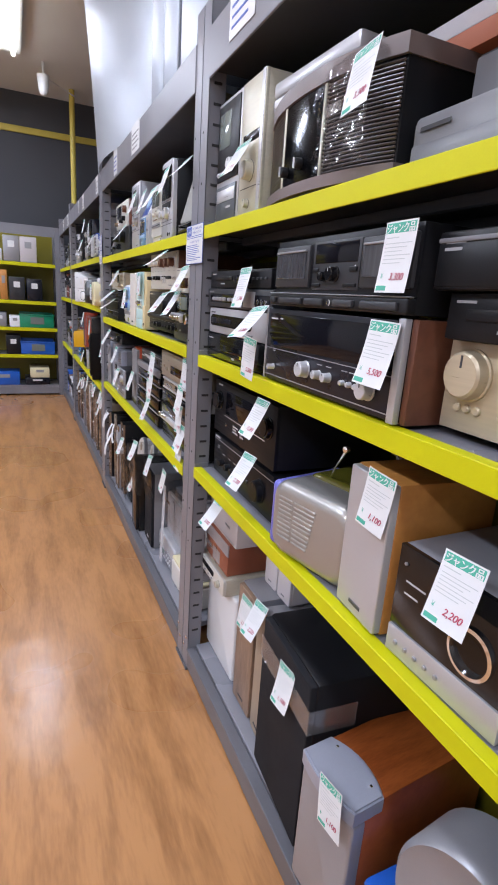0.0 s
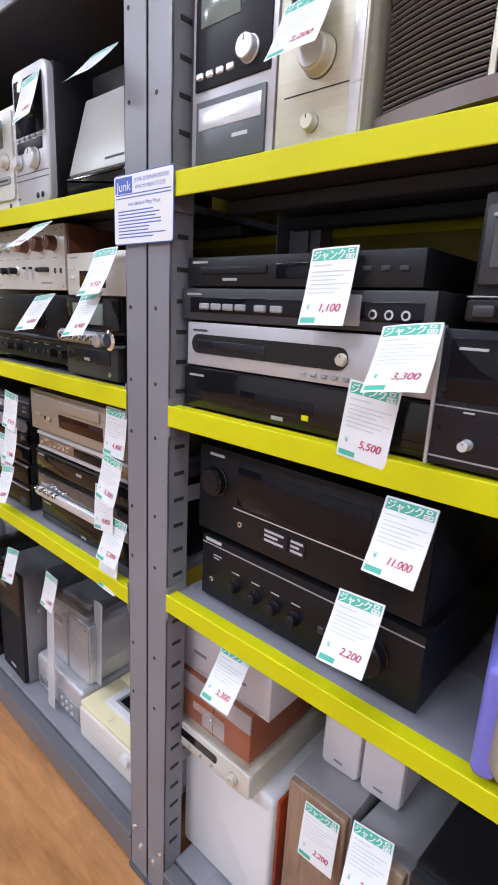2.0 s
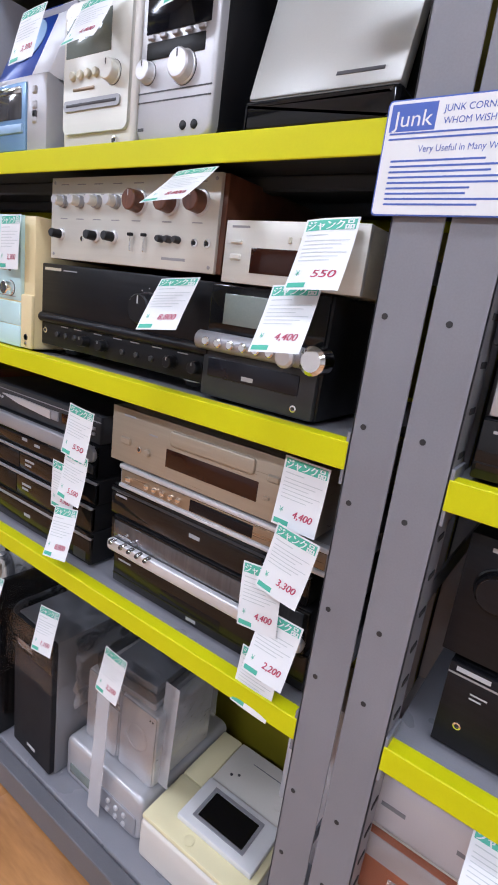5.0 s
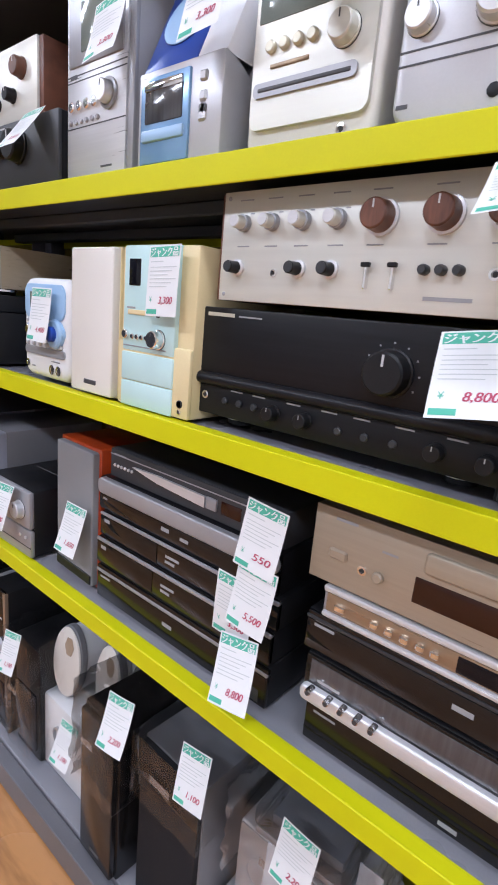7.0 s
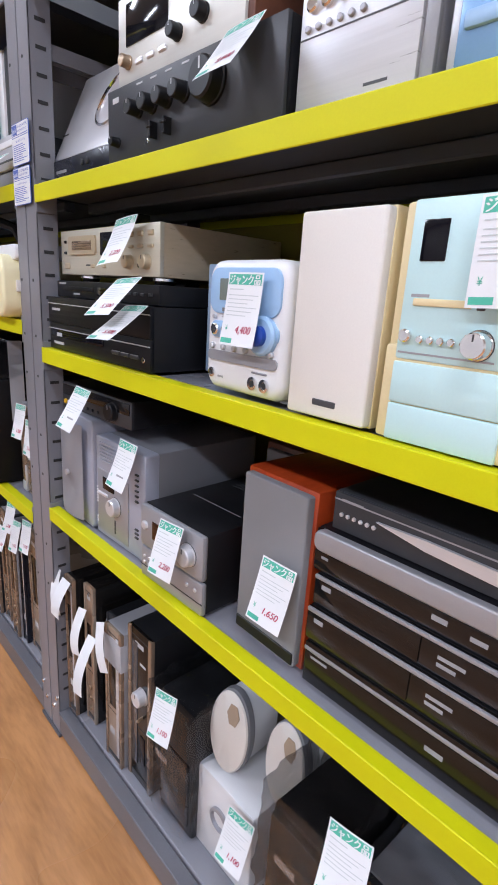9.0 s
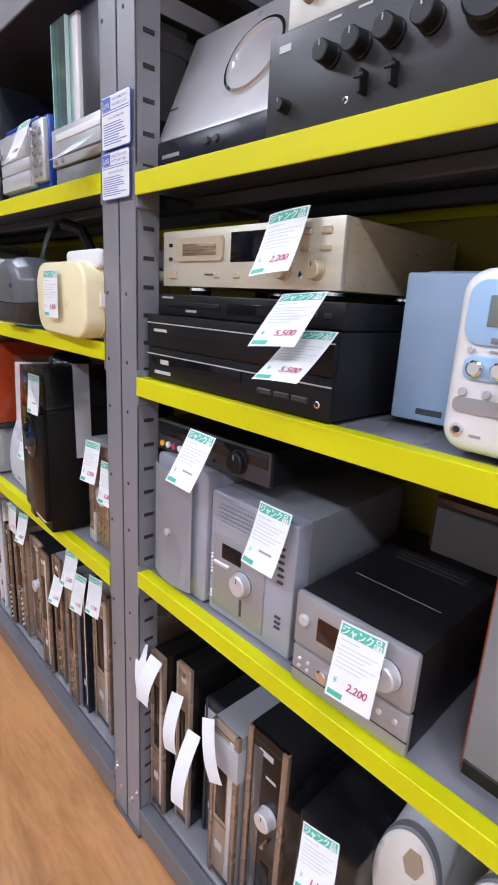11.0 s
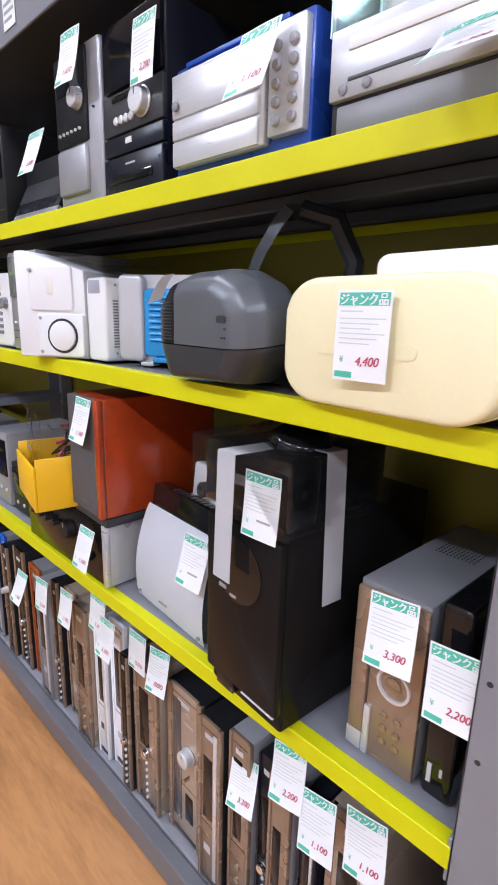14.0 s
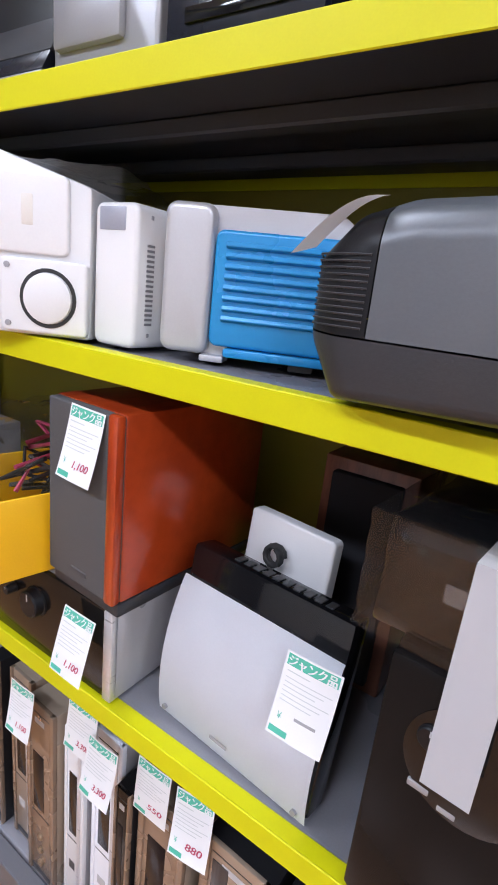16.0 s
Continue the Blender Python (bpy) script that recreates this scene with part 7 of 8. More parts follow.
for z0, z1, m, nm in ((0.0, 0.03, "grey", "lower_edge"), (0.031, 0.06, "navy", "band"), (0.061, 0.18, "charcoal", "lid")):
    bm = block(-0.125, 0.125, 0.0, 0.016, z0, z1, 0.002)
    bmesh.ops.transform(bm, verts=bm.verts, matrix=tip)
    part(nm, bm, m, g.ob)
for k, (yy, w, hh, m) in enumerate(((5.02, 0.15, 0.25, "black"), (5.2, 0.14, 0.22, "greysilver"), (5.37, 0.15, 0.27, "silverp"))):
    g = Gear("mini_component", "mini stereo far along the top deck", "stereo", 0.54, yy, 1.516, w, hh, 0.25)
    g.body(m, 0.004)
    g.panel(0.06, 0.5, 0.94, 0.95, "display", 0.004, name="display")
    g.knob(0.6, 0.34, 0.018, 0.015, "silver", 0.0)
    g.grooves((0.2,), "darkmark", 0.05, 0.95, 0.002, 0.0)

# second deck from the top
g = Gear("portable_player", "cream rounded portable record case with a carrying handle", "record player", 0.498, 3.812, 1.206, 0.255, 0.165, 0.16, -4)
g.ob.matrix_world = g.ob.matrix_world @ Matrix.Diagonal((1.10, 1.0, 0.93, 1.0))
part("body", rounded(-0.1325, 0.1325, 0, 0.165, 0.012, 0.16, 0.055, 8, 0.0), "cream", g.ob)
part("lid", rounded(-0.134, 0.126, 0.0, 0.164, -0.03, 0.012, 0.050, 8, 0.008), "cream", g.ob)
part("groove", rounded(-0.085, 0.045, 0.068, 0.086, -0.0312, -0.028, 0.008, 6), "cream", g.ob)
part("latch", block(0.115, 0.133, 0.0, 0.03, 0.07, 0.10, 0.003), "offwhite", g.ob)
part("handle", rounded(-0.03, 0.13, 0.150, 0.190, 0.0, 0.07, 0.014, 6, 0.006), "white", g.ob)
part("handle_slot", block(0.03, 0.10, 0.012, 0.020, 0.1895, 0.1912), "charcoal", g.ob)
g = Gear("projector", "charcoal rounded projector-like machine with an oval slot", "machine", 0.462, 4.122, 1.207, 0.24, 0.17, 0.20, -4)
g.ob.matrix_world = g.ob.matrix_world @ Matrix.Diagonal((1.03, 1.0, 1.01, 1.0))
def hull(cuts):
    """The machine's faceted hull with softened edges, cut by planes (point, normal), keeping what lies behind each."""
    outline = ((-0.108, 0.052), (-0.108, 0.118), (-0.075, 0.153), (-0.03, 0.165), (0.06, 0.167), (0.108, 0.146), (0.130, 0.115), (0.130, 0.055), (0.092, 0.006), (-0.078, 0.0))
    bm = bmesh.new()
    rings = []
    for y, sc in ((-0.006, 0.66), (0.004, 0.86), (0.032, 1.0), (0.085, 1.0), (0.105, 0.9)):
        rings.append([bm.verts.new((0.011 + (x - 0.011) * sc, y, 0.08 + (z - 0.08) * sc if z > 0.08 else max(0.0, 0.08 + (z - 0.08) * (0.4 * sc + 0.6)))) for x, z in outline])
    n = len(outline)
    for a, b in zip(rings, rings[1:]):
        for i in range(n):
            bm.faces.new((a[i], a[(i + 1) % n], b[(i + 1) % n], b[i]))
    bm.faces.new(rings[0][::-1])
    bm.faces.new(rings[-1])
    bmesh.ops.recalc_face_normals(bm, faces=bm.faces[:])
    bmesh.ops.bevel(bm, geom=bm.edges[:], offset=0.006, segments=3, profile=0.5, affect="EDGES")
    for point, normal in cuts:
        bmesh.ops.bisect_plane(bm, geom=bm.verts[:] + bm.edges[:] + bm.faces[:], plane_co=point, plane_no=normal, clear_outer=True)
    return bm


part("body", hull((((0, 0, 0.058), (0, 0.12, -1)), ((-0.040, 0, 0.1), (-1, -0.2, 0)))), "slate", g.ob)
part("lower_shell", hull((((0, 0, 0.0565), (0, -0.12, 1)),)), "charcoal", g.ob)
part("vent_side", hull((((0, 0, 0.058), (0, 0.12, -1)), ((-0.0412, 0, 0.1), (1, 0.2, 0)))), "black", g.ob)
part("slot", rounded(0.066, 0.087, 0.092, 0.102, -0.0068, 0.012, 0.0048, 6), "rubber", g.ob)
for x, z in ((0.084, 0.084), (0.084, 0.072), (0.078, 0.072)):
    part("dimple", block(x - 0.002, x + 0.002, -0.0066, 0.006, z - 0.0012, z + 0.0012), "rubber", g.ob)
bm = bmesh.new()
N = 10
top, rim = [], []
for i in range(N + 1):
    q = i / N
    top.append(bm.verts.new((-0.106 + 0.066 * q, 0.016 - 0.016 * q, 0.125 + 0.036 * math.sin(q * 1.57))))
    rim.append(bm.verts.new((-0.118 + 0.072 * q, -0.004 - 0.008 * q, 0.117 + 0.042 * math.sin(q * 1.57))))
for i in range(N):
    bm.faces.new((top[i], top[i + 1], rim[i + 1], rim[i]))
bmesh.ops.solidify(bm, geom=bm.faces[:], thickness=0.002)
part("visor", bm, "white", g.ob, "pale plastic flap")
for i in range(12):
    part("vent_slat", rod([(-0.1085, 0.060, 0.064 + 0.005 * i), (-0.1085, 0.033, 0.064 + 0.005 * i), (-0.0925, 0.0045, 0.064 + 0.005 * i), (-0.0675, -0.0058, 0.064 + 0.005 * i), (-0.044, -0.0062, 0.064 + 0.005 * i)], 0.0010, 5), "charcoal", g.ob)
bm = bmesh.new()
rail = [[bm.verts.new((x + dx, y, z + dz)) for dx, dz in ((-0.009, 0.006), (0.009, -0.006))] for x, y, z in ((0.03, 0.085, 0.155), (0.052, 0.088, 0.195), (0.078, 0.094, 0.232), (0.094, 0.10, 0.25), (0.11, 0.12, 0.253))]
for a, b in zip(rail, rail[1:]):
    bm.faces.new((a[0], a[1], b[1], b[0]))
bmesh.ops.solidify(bm, geom=bm.faces[:], thickness=0.003)
part("strap", bm, "slate", g.ob, "glossy grey plastic strap")
part("strap", rod([(0.10, 0.12, 0.25), (0.14, 0.15, 0.235), (0.16, 0.17, 0.18), (0.15, 0.17, 0.12)], 0.014, 8), "black", g.ob)
g = Gear("grey_box", "dark grey flat-sided box behind the charcoal machine", "box", 0.580, 3.975, 1.204, 0.10, 0.14, 0.2)
g.body("charcoal", 0.004)
g = Gear("projector", "silver and azure blue projector with a louvred side", "projector", 0.59, 4.352, 1.212, 0.225, 0.172, 0.22, 24)
part("body", rounded(-0.1125, 0.1125, 0, 0.172, 0.012, 0.22, 0.03, 6, 0.0), "silverp", g.ob)
part("nose", rounded(-0.113, -0.052, 0.0, 0.1722, -0.004, 0.03, 0.014, 6, 0.008), "silverp", g.ob)
part("side_panel", rounded(-0.05, 0.1125, 0.012, 0.145, -0.004, 0.014, 0.010, 4, 0.004), "azure", g.ob, "azure blue louvred panel")
for i in range(8):
    bm = block(-0.036, 0.100, -0.010, 0.0, 0.040 + 0.0118 * i, 0.046 + 0.0118 * i, 0.001, 1)
    bmesh.ops.rotate(bm, verts=bm.verts, cent=(0, 0, 0.043 + 0.0118 * i), matrix=Matrix.Rotation(radians(-24), 3, "X"))
    part("louvre", bm, "azure", g.ob)
part("base_strip", block(-0.03, 0.112, -0.008, 0.016, 0.0, 0.011, 0.003), "azure", g.ob)
part("foot", block(-0.06, -0.03, -0.004, 0.03, -0.008, 0.0, 0.002), "silverp", g.ob)
part("foot", block(0.05, 0.08, 0.0, 0.03, -0.008, 0.0, 0.002), "rubber", g.ob)
g = Gear("white_unit", "white upright unit with rounded edges and vent slits", "machine", 0.535, 4.455, 1.205, 0.075, 0.175, 0.16, 2)
part("body", rounded(-0.0375, 0.0375, 0, 0.175, 0, 0.16, 0.012, 5, 0.006), "white", g.ob)
part("grey_window", block(-0.028, 0.018, -0.0012, 0.004, 0.142, 0.170, 0.002), "bluegrey", g.ob)
for y, z0, n in ((0.018, 0.03, 17), (0.09, 0.075, 9), (0.12, 0.075, 9)):
    for i in range(n):
        part("vent_slit", block(0.0372, 0.0384, y, y + 0.013, z0 + 0.006 * i, z0 + 0.003 + 0.006 * i), "grey", g.ob)
for y, z in ((0.022, 0.158), (0.13, 0.16), (0.022, 0.015)):
    part("screw", block(0.0372, 0.039, y, y + 0.005, z, z + 0.005, 0.001, 1), "greysilver", g.ob)
g = Gear("white_unit", "large white machine with a round fan cover", "machine", 0.488, 4.622, 1.205, 0.175, 0.232, 0.34, 30)
bm = bmesh.new()
f = bm.faces.new([bm.verts.new(v) for v in ((-0.0875, 0, 0), (0.0875, 0, 0), (0.0875, 0, 0.19), (-0.06, 0, 0.232), (-0.0875, 0, 0.232))])
e = bmesh.ops.extrude_face_region(bm, geom=[f])
bmesh.ops.translate(bm, verts=[v for v in e["geom"] if isinstance(v, bmesh.types.BMVert)], vec=(0, 0.34, 0))
bmesh.ops.bevel(bm, geom=bm.edges[:], offset=0.005, segments=2, affect="EDGES", profile=0.5)
part("body", bm, "white", g.ob)
part("raised_panel", rounded(-0.03, 0.086, 0.004, 0.098, -0.010, 0.002, 0.006, 4, 0.003), "white", g.ob)
part("raised_panel", rounded(-0.05, 0.06, 0.104, 0.20, -0.006, 0.002, 0.010, 5, 0.003), "white", g.ob)
part("recess", block(-0.002, 0.014, -0.0068, 0.0, 0.138, 0.176, 0.002), "offwhite", g.ob)
part("fan_ring", turned([(0.038, -0.009), (0.038, -0.0112), (0.033, -0.0112), (0.033, -0.009)], 0.035, 0.050, 32), "rubber", g.ob)
part("fan_cover", turned([(0.032, -0.008), (0.032, -0.014), (0.028, -0.016), (0, -0.0165)], 0.035, 0.050, 32), "white", g.ob)
for x, z in ((-0.02, 0.014), (-0.02, 0.088), (-0.042, 0.19)):
    part("screw", turned([(0.004, -0.004), (0.004, -0.0115), (0, -0.012)], x, z, 10), "greysilver", g.ob)
wrap("plastic_wrap", "loose clear film over the large white machine", 0.54, 4.60, 1.25, 0.15, 0.17, 0.28, 0.012, 41, 30)
g = Gear("mini_component", "dull silver mini stereo with a price tag at its top", "stereo", 0.52, 4.84, 1.206, 0.17, 0.245, 0.26)
g.body("greysilver", 0.004)
g.panel(0.04, 0.55, 0.96, 0.96, "lcd", 0.004, name="display")
g.knob(0.6, 0.42, 0.02, 0.016, "silver", 0.0)
g.dots(5, 0.15, 0.85, 0.28, 0.004, "silver", 0.004, 0.0)
g.grooves((0.2, 0.12), "darkmark", 0.05, 0.95, 0.002, 0.0)
for k, (yy, w, hh, m) in enumerate(((5.03, 0.16, 0.2, "white"), (5.2, 0.14, 0.22, "charcoal"), (5.37, 0.15, 0.2, "cream"))):
    g = Gear("portable_radio", "portable radio far along the deck", "radio", 0.53, yy, 1.206, w, hh, 0.2)
    part("body", rounded(-w / 2, w / 2, 0, hh, 0, 0.2, 0.02, 5, 0.008), m, g.ob)
    g.louvres(0.12, 0.15, 0.6, 0.85, 8, "grey", base=0.0)
    g.knob(0.8, 0.6, 0.015, 0.012, "grey", 0.0)

# third deck
g = Gear("upright_computer", "upright brown and silver stereo with ring-shaped keys", "stereo", 0.545, 3.727, 0.685, 0.108, 0.272, 0.30, -3)
g.body("grey", 0.003, name="case")
g.panel(0.0, 0.0, 0.24, 0.97, "upbronze", 0.008, 0.003, "wood_strip")
g.panel(0.0, 0.0, 0.24, 0.11, "silverp", 0.0095, 0.002, "foot_plate")
g.panel(0.26, 0.0, 1.0, 0.98, "upbronze", 0.005, 0.002, "front")
g.panel(0.25, 0.0, 0.34, 0.30, "silver", 0.009, 0.001, "trim_strip")
part("ring", turned([(0.026, -0.004), (0.026, -0.0085), (0.022, -0.0085), (0.021, -0.004)], g.U(0.64), 0.50 * g.h, 30), "silver", g.ob)
g.dots(1, 0.64, 0.64, 0.50, 0.012, "goldd", 0.004, 0.005)
for v in (0.30, 0.22, 0.14):
    g.dots(2, 0.54, 0.74, v, 0.006, "goldd", 0.003, 0.005)
part("top_vent", merge(*[block(-0.03 + 0.006 * (i % 11), -0.027 + 0.006 * (i % 11), 0.16 + 0.008 * (i // 11), 0.163 + 0.008 * (i // 11), 0.2716, 0.2726) for i in range(66)]), "rubber", g.ob)
g = Gear("game_console", "thin gloss black console standing on end", "console", 0.54, 3.608, 0.685, 0.042, 0.29, 0.28, -2)
part("body", rounded(-0.021, 0.021, 0, 0.29, 0, 0.28, 0.008, 4, 0.006), "gloss", g.ob)
g.marks(0.2, 0.08, 0.006, 0.03, base=0.001)
g.marks(0.6, 0.14, 0.004, 0.012, base=0.001)
part("cable", rod([(0.0, 0.2, 0.29), (0.01, 0.21, 0.33), (0.03, 0.25, 0.34), (0.05, 0.28, 0.28)], 0.006), "rubber", g.ob)
g = Gear("subwoofer", "tall gloss black subwoofer whose base overhangs the deck", "speaker", 0.478, 3.975, 0.686, 0.175, 0.325, 0.36, -5)
g.body("pianoblack", 0.006, name="cabinet", z0=0.0)
g.panel(0.0, 0.10, 1.0, 0.98, "pianoblack", 0.014, 0.006)
part("dial_plate", turned([(0.055, -0.012), (0.055, -0.016), (0.048, -0.017), (0, -0.0172)], -0.005, 0.245, 36), "gloss", g.ob)
g.knob(0.28, 0.80, 0.012, 0.008, "black", 0.014)
g.panel(0.22, 0.62, 0.33, 0.64, "greysilver", 0.0178, name="badge")
g.panel(0.38, 0.60, 0.47, 0.617, "greysilver", 0.0178, name="badge")
g.panel(0.15, 0.03, 0.4, 0.10, "gloss", 0.01, name="port")
g.panel(0.55, 0.10, 0.98, 0.108, "silver", 0.0148, name="seam")
g = Gear("film_wrapped_bundle", "black boxed adapter bundle wrapped in clear film", "bundle", 0.482, 4.005, 1.012, 0.20, 0.105, 0.22, -5)
bm = block(-0.1, 0.1, 0.0, 0.22, 0.0, 0.105, 0.006)
bmesh.ops.subdivide_edges(bm, edges=bm.edges[:], cuts=7, use_grid_fill=True)
for v in bm.verts:
    v.co += Vector((v.co.x, v.co.y - 0.11, v.co.z - 0.05)).normalized() * 0.0025 * noise.noise(v.co * 34)
part("wrapped_box", bm, "gloss", g.ob, "black box under tight shiny film")
bm = bmesh.new()
bmesh.ops.create_icosphere(bm, subdivisions=3, radius=0.055, matrix=Matrix.Translation((0.03, 0.09, 0.11)) @ Matrix.Diagonal((1, 1, 0.55, 1)))
for v in bm.verts:
    v.co += v.co.normalized() * 0.012 * noise.noise(v.co * 60)
part("cable_coil", bm, "gloss", g.ob)
for x, y, zz, ln, rz in ((0.448, 3.905, 1.12, 0.20, -95), (0.56, 3.792, 1.125, 0.24, -8)):
    c = tagged(part("tape_strip", merge(block(-0.02, 0.02, -0.0012, 0, -ln, 0.0), block(-0.02, 0.02, -0.0012, 0.10, -0.001, 0.0)), "tape"), "wide frosted tape strip over the bundle and subwoofer", "tape", "frosted tape strips")
    c.matrix_world = pose(x, y, zz, -2, 0, rz)
wrap("plastic_wrap", "tight creased clear film over the black bundle", 0.480, 4.008, 1.012, 0.206, 0.108, 0.225, 0.006, 63, -5)
g = Gear("game_console", "white curved console leaning against its black stand", "console", 0.535, 4.302, 0.686, 0.26, 0.215, 0.06, -5, "", -9)
bm = bmesh.new()
N = 12
rows = []
for j in range(N + 1):
    z = 0.215 * j / N
    rows.append([bm.verts.new((x, -0.018 * math.sin(math.pi * j / N) ** 0.8, z)) for x in (-0.13, 0.13)])
for j in range(N):
    bm.faces.new((rows[j][0], rows[j][1], rows[j + 1][1], rows[j + 1][0]))
bmesh.ops.solidify(bm, geom=bm.faces[:], thickness=0.006)
part("cover", bm, "lilac", g.ob)
part("body", block(-0.128, 0.130, 0.004, 0.045, 0.002, 0.262, 0.006), "gloss", g.ob)
for i in range(10):
    part("top_port", block(-0.06 + 0.016 * i, -0.05 + 0.016 * i, 0.012, 0.03, 0.2615, 0.2635), "charcoal", g.ob)
for x in (-0.115, 0.115):
    part("screw", turned([(0.004, -0.004), (0.004, -0.009), (0, -0.009)], x, 0.012, 10), "greysilver", g.ob)
g.marks(0.42, 0.13, 0.03, 0.004, "ink", base=0.016)
g = Gear("console_cover", "white curved panel behind the console with a bagged cable", "panel", 0.64, 4.262, 0.686, 0.14, 0.31, 0.02, -8, "", -6)
part("panel", rounded(-0.075, 0.075, 0, 0.30, 0, 0.02, 0.008, 6, 0.004), "white", g.ob)
part("cable_coil", rod([(-0.01 + 0.014 * math.cos(a * 0.6), -0.008 - 0.0006 * a, 0.25 + 0.014 * math.sin(a * 0.6)) for a in range(24)], 0.004, 6), "rubber", g.ob)
g = Gear("amplifier", "brown-fronted amplifier with small knobs under a speaker", "amplifier", 0.508, 4.79, 0.686, 0.43, 0.152, 0.33)
g.body("silverp", 0.002, name="case")
g.panel(0, 0, 0.96, 1, "brownblack", 0.005)
g.panel(0.96, 0, 1.0, 1, "silver", 0.008, name="end_trim")
for u, r in ((0.15, 0.008), (0.25, 0.008), (0.34, 0.008), (0.44, 0.008), (0.58, 0.024)):
    g.knob(u, 0.60, r, 0.018, "black", 0.005)
g.knob(0.82, 0.35, 0.010, 0.016, "black", 0.005)
g.marks(0.1, 0.85, 0.06, 0.004, "ink", base=0.005)
g = loudspeaker("red-stained wooden speaker with a dark grey cloth front", 0.505, 4.497, 0.862, 0.150, 0.268, 0.30, "redwood", "smoke", -3, 0.002, True)
part("front_edge", block(0.056, 0.0752, -0.0152, -0.0005, 0.0, 0.268, 0.004), "redwood", g.ob)
part("plinth", block(-0.075, 0.075, -0.004, 0.30, -0.022, -0.001, 0.003), "charcoal", g.ob)
loudspeaker("dark wooden twin speaker at the back of the deck", 0.78, 4.20, 0.686, 0.15, 0.38, 0.14, "walnut", "darkcloth", 0, 0.02, False)
g = Gear("yellow_bin", "open yellow plastic parts bin resting on an amplifier", "bin", 0.44, 4.74, 0.842, 0.21, 0.13, 0.32, -12)
for bmx, nm in ((block(-0.105, 0.105, 0, 0.006, 0, 0.11, 0.002), "front"), (block(-0.105, -0.099, 0.006, 0.32, 0, 0.13, 0.002), "side"), (block(0.099, 0.105, 0.006, 0.32, 0, 0.13, 0.002), "side"), (block(-0.099, 0.099, 0.314, 0.32, 0, 0.13, 0.002), "back"), (block(-0.099, 0.099, 0.006, 0.314, 0, 0.006), "floor")):
    part(nm, bmx, "binyellow", g.ob)
g = Gear("bagged_cables", "clear bag of tangled dark cables in the yellow bin", "bag", 0.50, 4.72, 0.85, 0.17, 0.2, 0.2, -12)
rnd = random.Random(5)
for k in range(9):
    p = [Vector((rnd.uniform(-0.07, 0.07), rnd.uniform(0.02, 0.17), rnd.uniform(0.06, 0.19))) for _ in range(6)]
    part("cable", rod(p, 0.004, 6), "rubber" if k % 4 else "tagred", g.ob)
wrap("plastic_wrap", "crumpled clear bag of cables in the bin", 0.49, 4.72, 0.86, 0.16, 0.2, 0.2, 0.022, 47, -12)
for k, (yy, w, hh, m) in enumerate(((5.0, 0.16, 0.16, "black"), (5.17, 0.14, 0.24, "greysilver"), (5.34, 0.12, 0.2, "azure"))):
    g = Gear("compact_stereo", "hi-fi unit far along the third deck", "stereo", 0.54, yy, 0.686, w, hh, 0.25)
    g.body(m, 0.004)
    g.panel(0.06, 0.4, 0.94, 0.9, "display", 0.004, name="display")
    g.dots(3, 0.2, 0.8, 0.2, 0.006, "silver", 0.004, 0.0)

# bottom deck: players on end, one after another
UP = (
    (5.36, 0.06, 0.43, "black", "upbronze", 1), (5.28, 0.055, 0.42, "black", "greysilver", 2), (5.20, 0.05, 0.43, "grey", "binblue", 2), (5.13, 0.055, 0.42, "black", "brownblack", 0),
    (5.05, 0.085, 0.44, "black", "brownblack", 3), (4.955, 0.09, 0.41, "grey", "orangewood", 1), (4.855, 0.075, 0.40, "greysilver", "grey", 2),
    (4.765, 0.04, 0.43, "black", "brownblack", 3), (4.70, 0.075, 0.43, "upgold", "upgold", 2), (4.61, 0.085, 0.43, "upgold", "upbronze", 1),
    (4.51, 0.055, 0.42, "greysilver", "white", 2), (4.448, 0.075, 0.45, "silverp", "lilac", 2), (4.365, 0.035, 0.40, "black", "brownblack", 3),
    (4.322, 0.10, 0.42, "upgold", "upbronze", 3), (4.20, 0.125, 0.41, "black", "upgold", 0), (4.06, 0.07, 0.42, "black", "upbronze", 2),
    (3.98, 0.06, 0.43, "greysilver", "upbronze", 1), (3.91, 0.04, 0.42, "black", "navy", 3), (3.862, 0.05, 0.43, "greysilver", "upbronze", 1),
    (3.80, 0.038, 0.42, "navy", "navy", 2), (3.75, 0.10, 0.435, "upgold", "upgold", 2),
)
for k, (yy, w, hh, m1, m2, kind) in enumerate(UP):
    upright_unit(("champagne", "brown", "dark", "silver")[(k * 3) % 4] + " hi-fi unit standing on end in a row", 0.530 + 0.012 * (k % 3), yy, w, hh, 0.34, m1, m2, kind, 0.102, 60 + k, turn=-2 + (k * 5) % 5)

# ---- fourth rack and the rack across the end, seen from far ----
rnd = random.Random(12)
for z, names in ((1.516, ("black", "greysilver", "silverp", "charcoal")), (1.206, ("white", "charcoal", "redwood", "black")), (0.686, ("black", "greysilver", "redwood", "azure")), (0.102, ("binblue", "bronzewood", "lilac", "black"))):
    yy = 6.66
    k = 0
    while yy > 5.72:
        w, hh = rnd.uniform(0.12, 0.24), rnd.uniform(0.16, 0.27)
        g = Gear("compact_stereo", "assorted hi-fi unit far along the aisle", "stereo", 0.54, yy, z, w - 0.01, hh, 0.26)
        g.body(names[k % 4], 0.004)
        g.panel(0.08, 0.5, 0.92, 0.9, "display", 0.004, name="display")
        g.dots(3, 0.2, 0.8, 0.25, 0.006, "silver", 0.004, 0.0)
        yy -= w
        k += 1
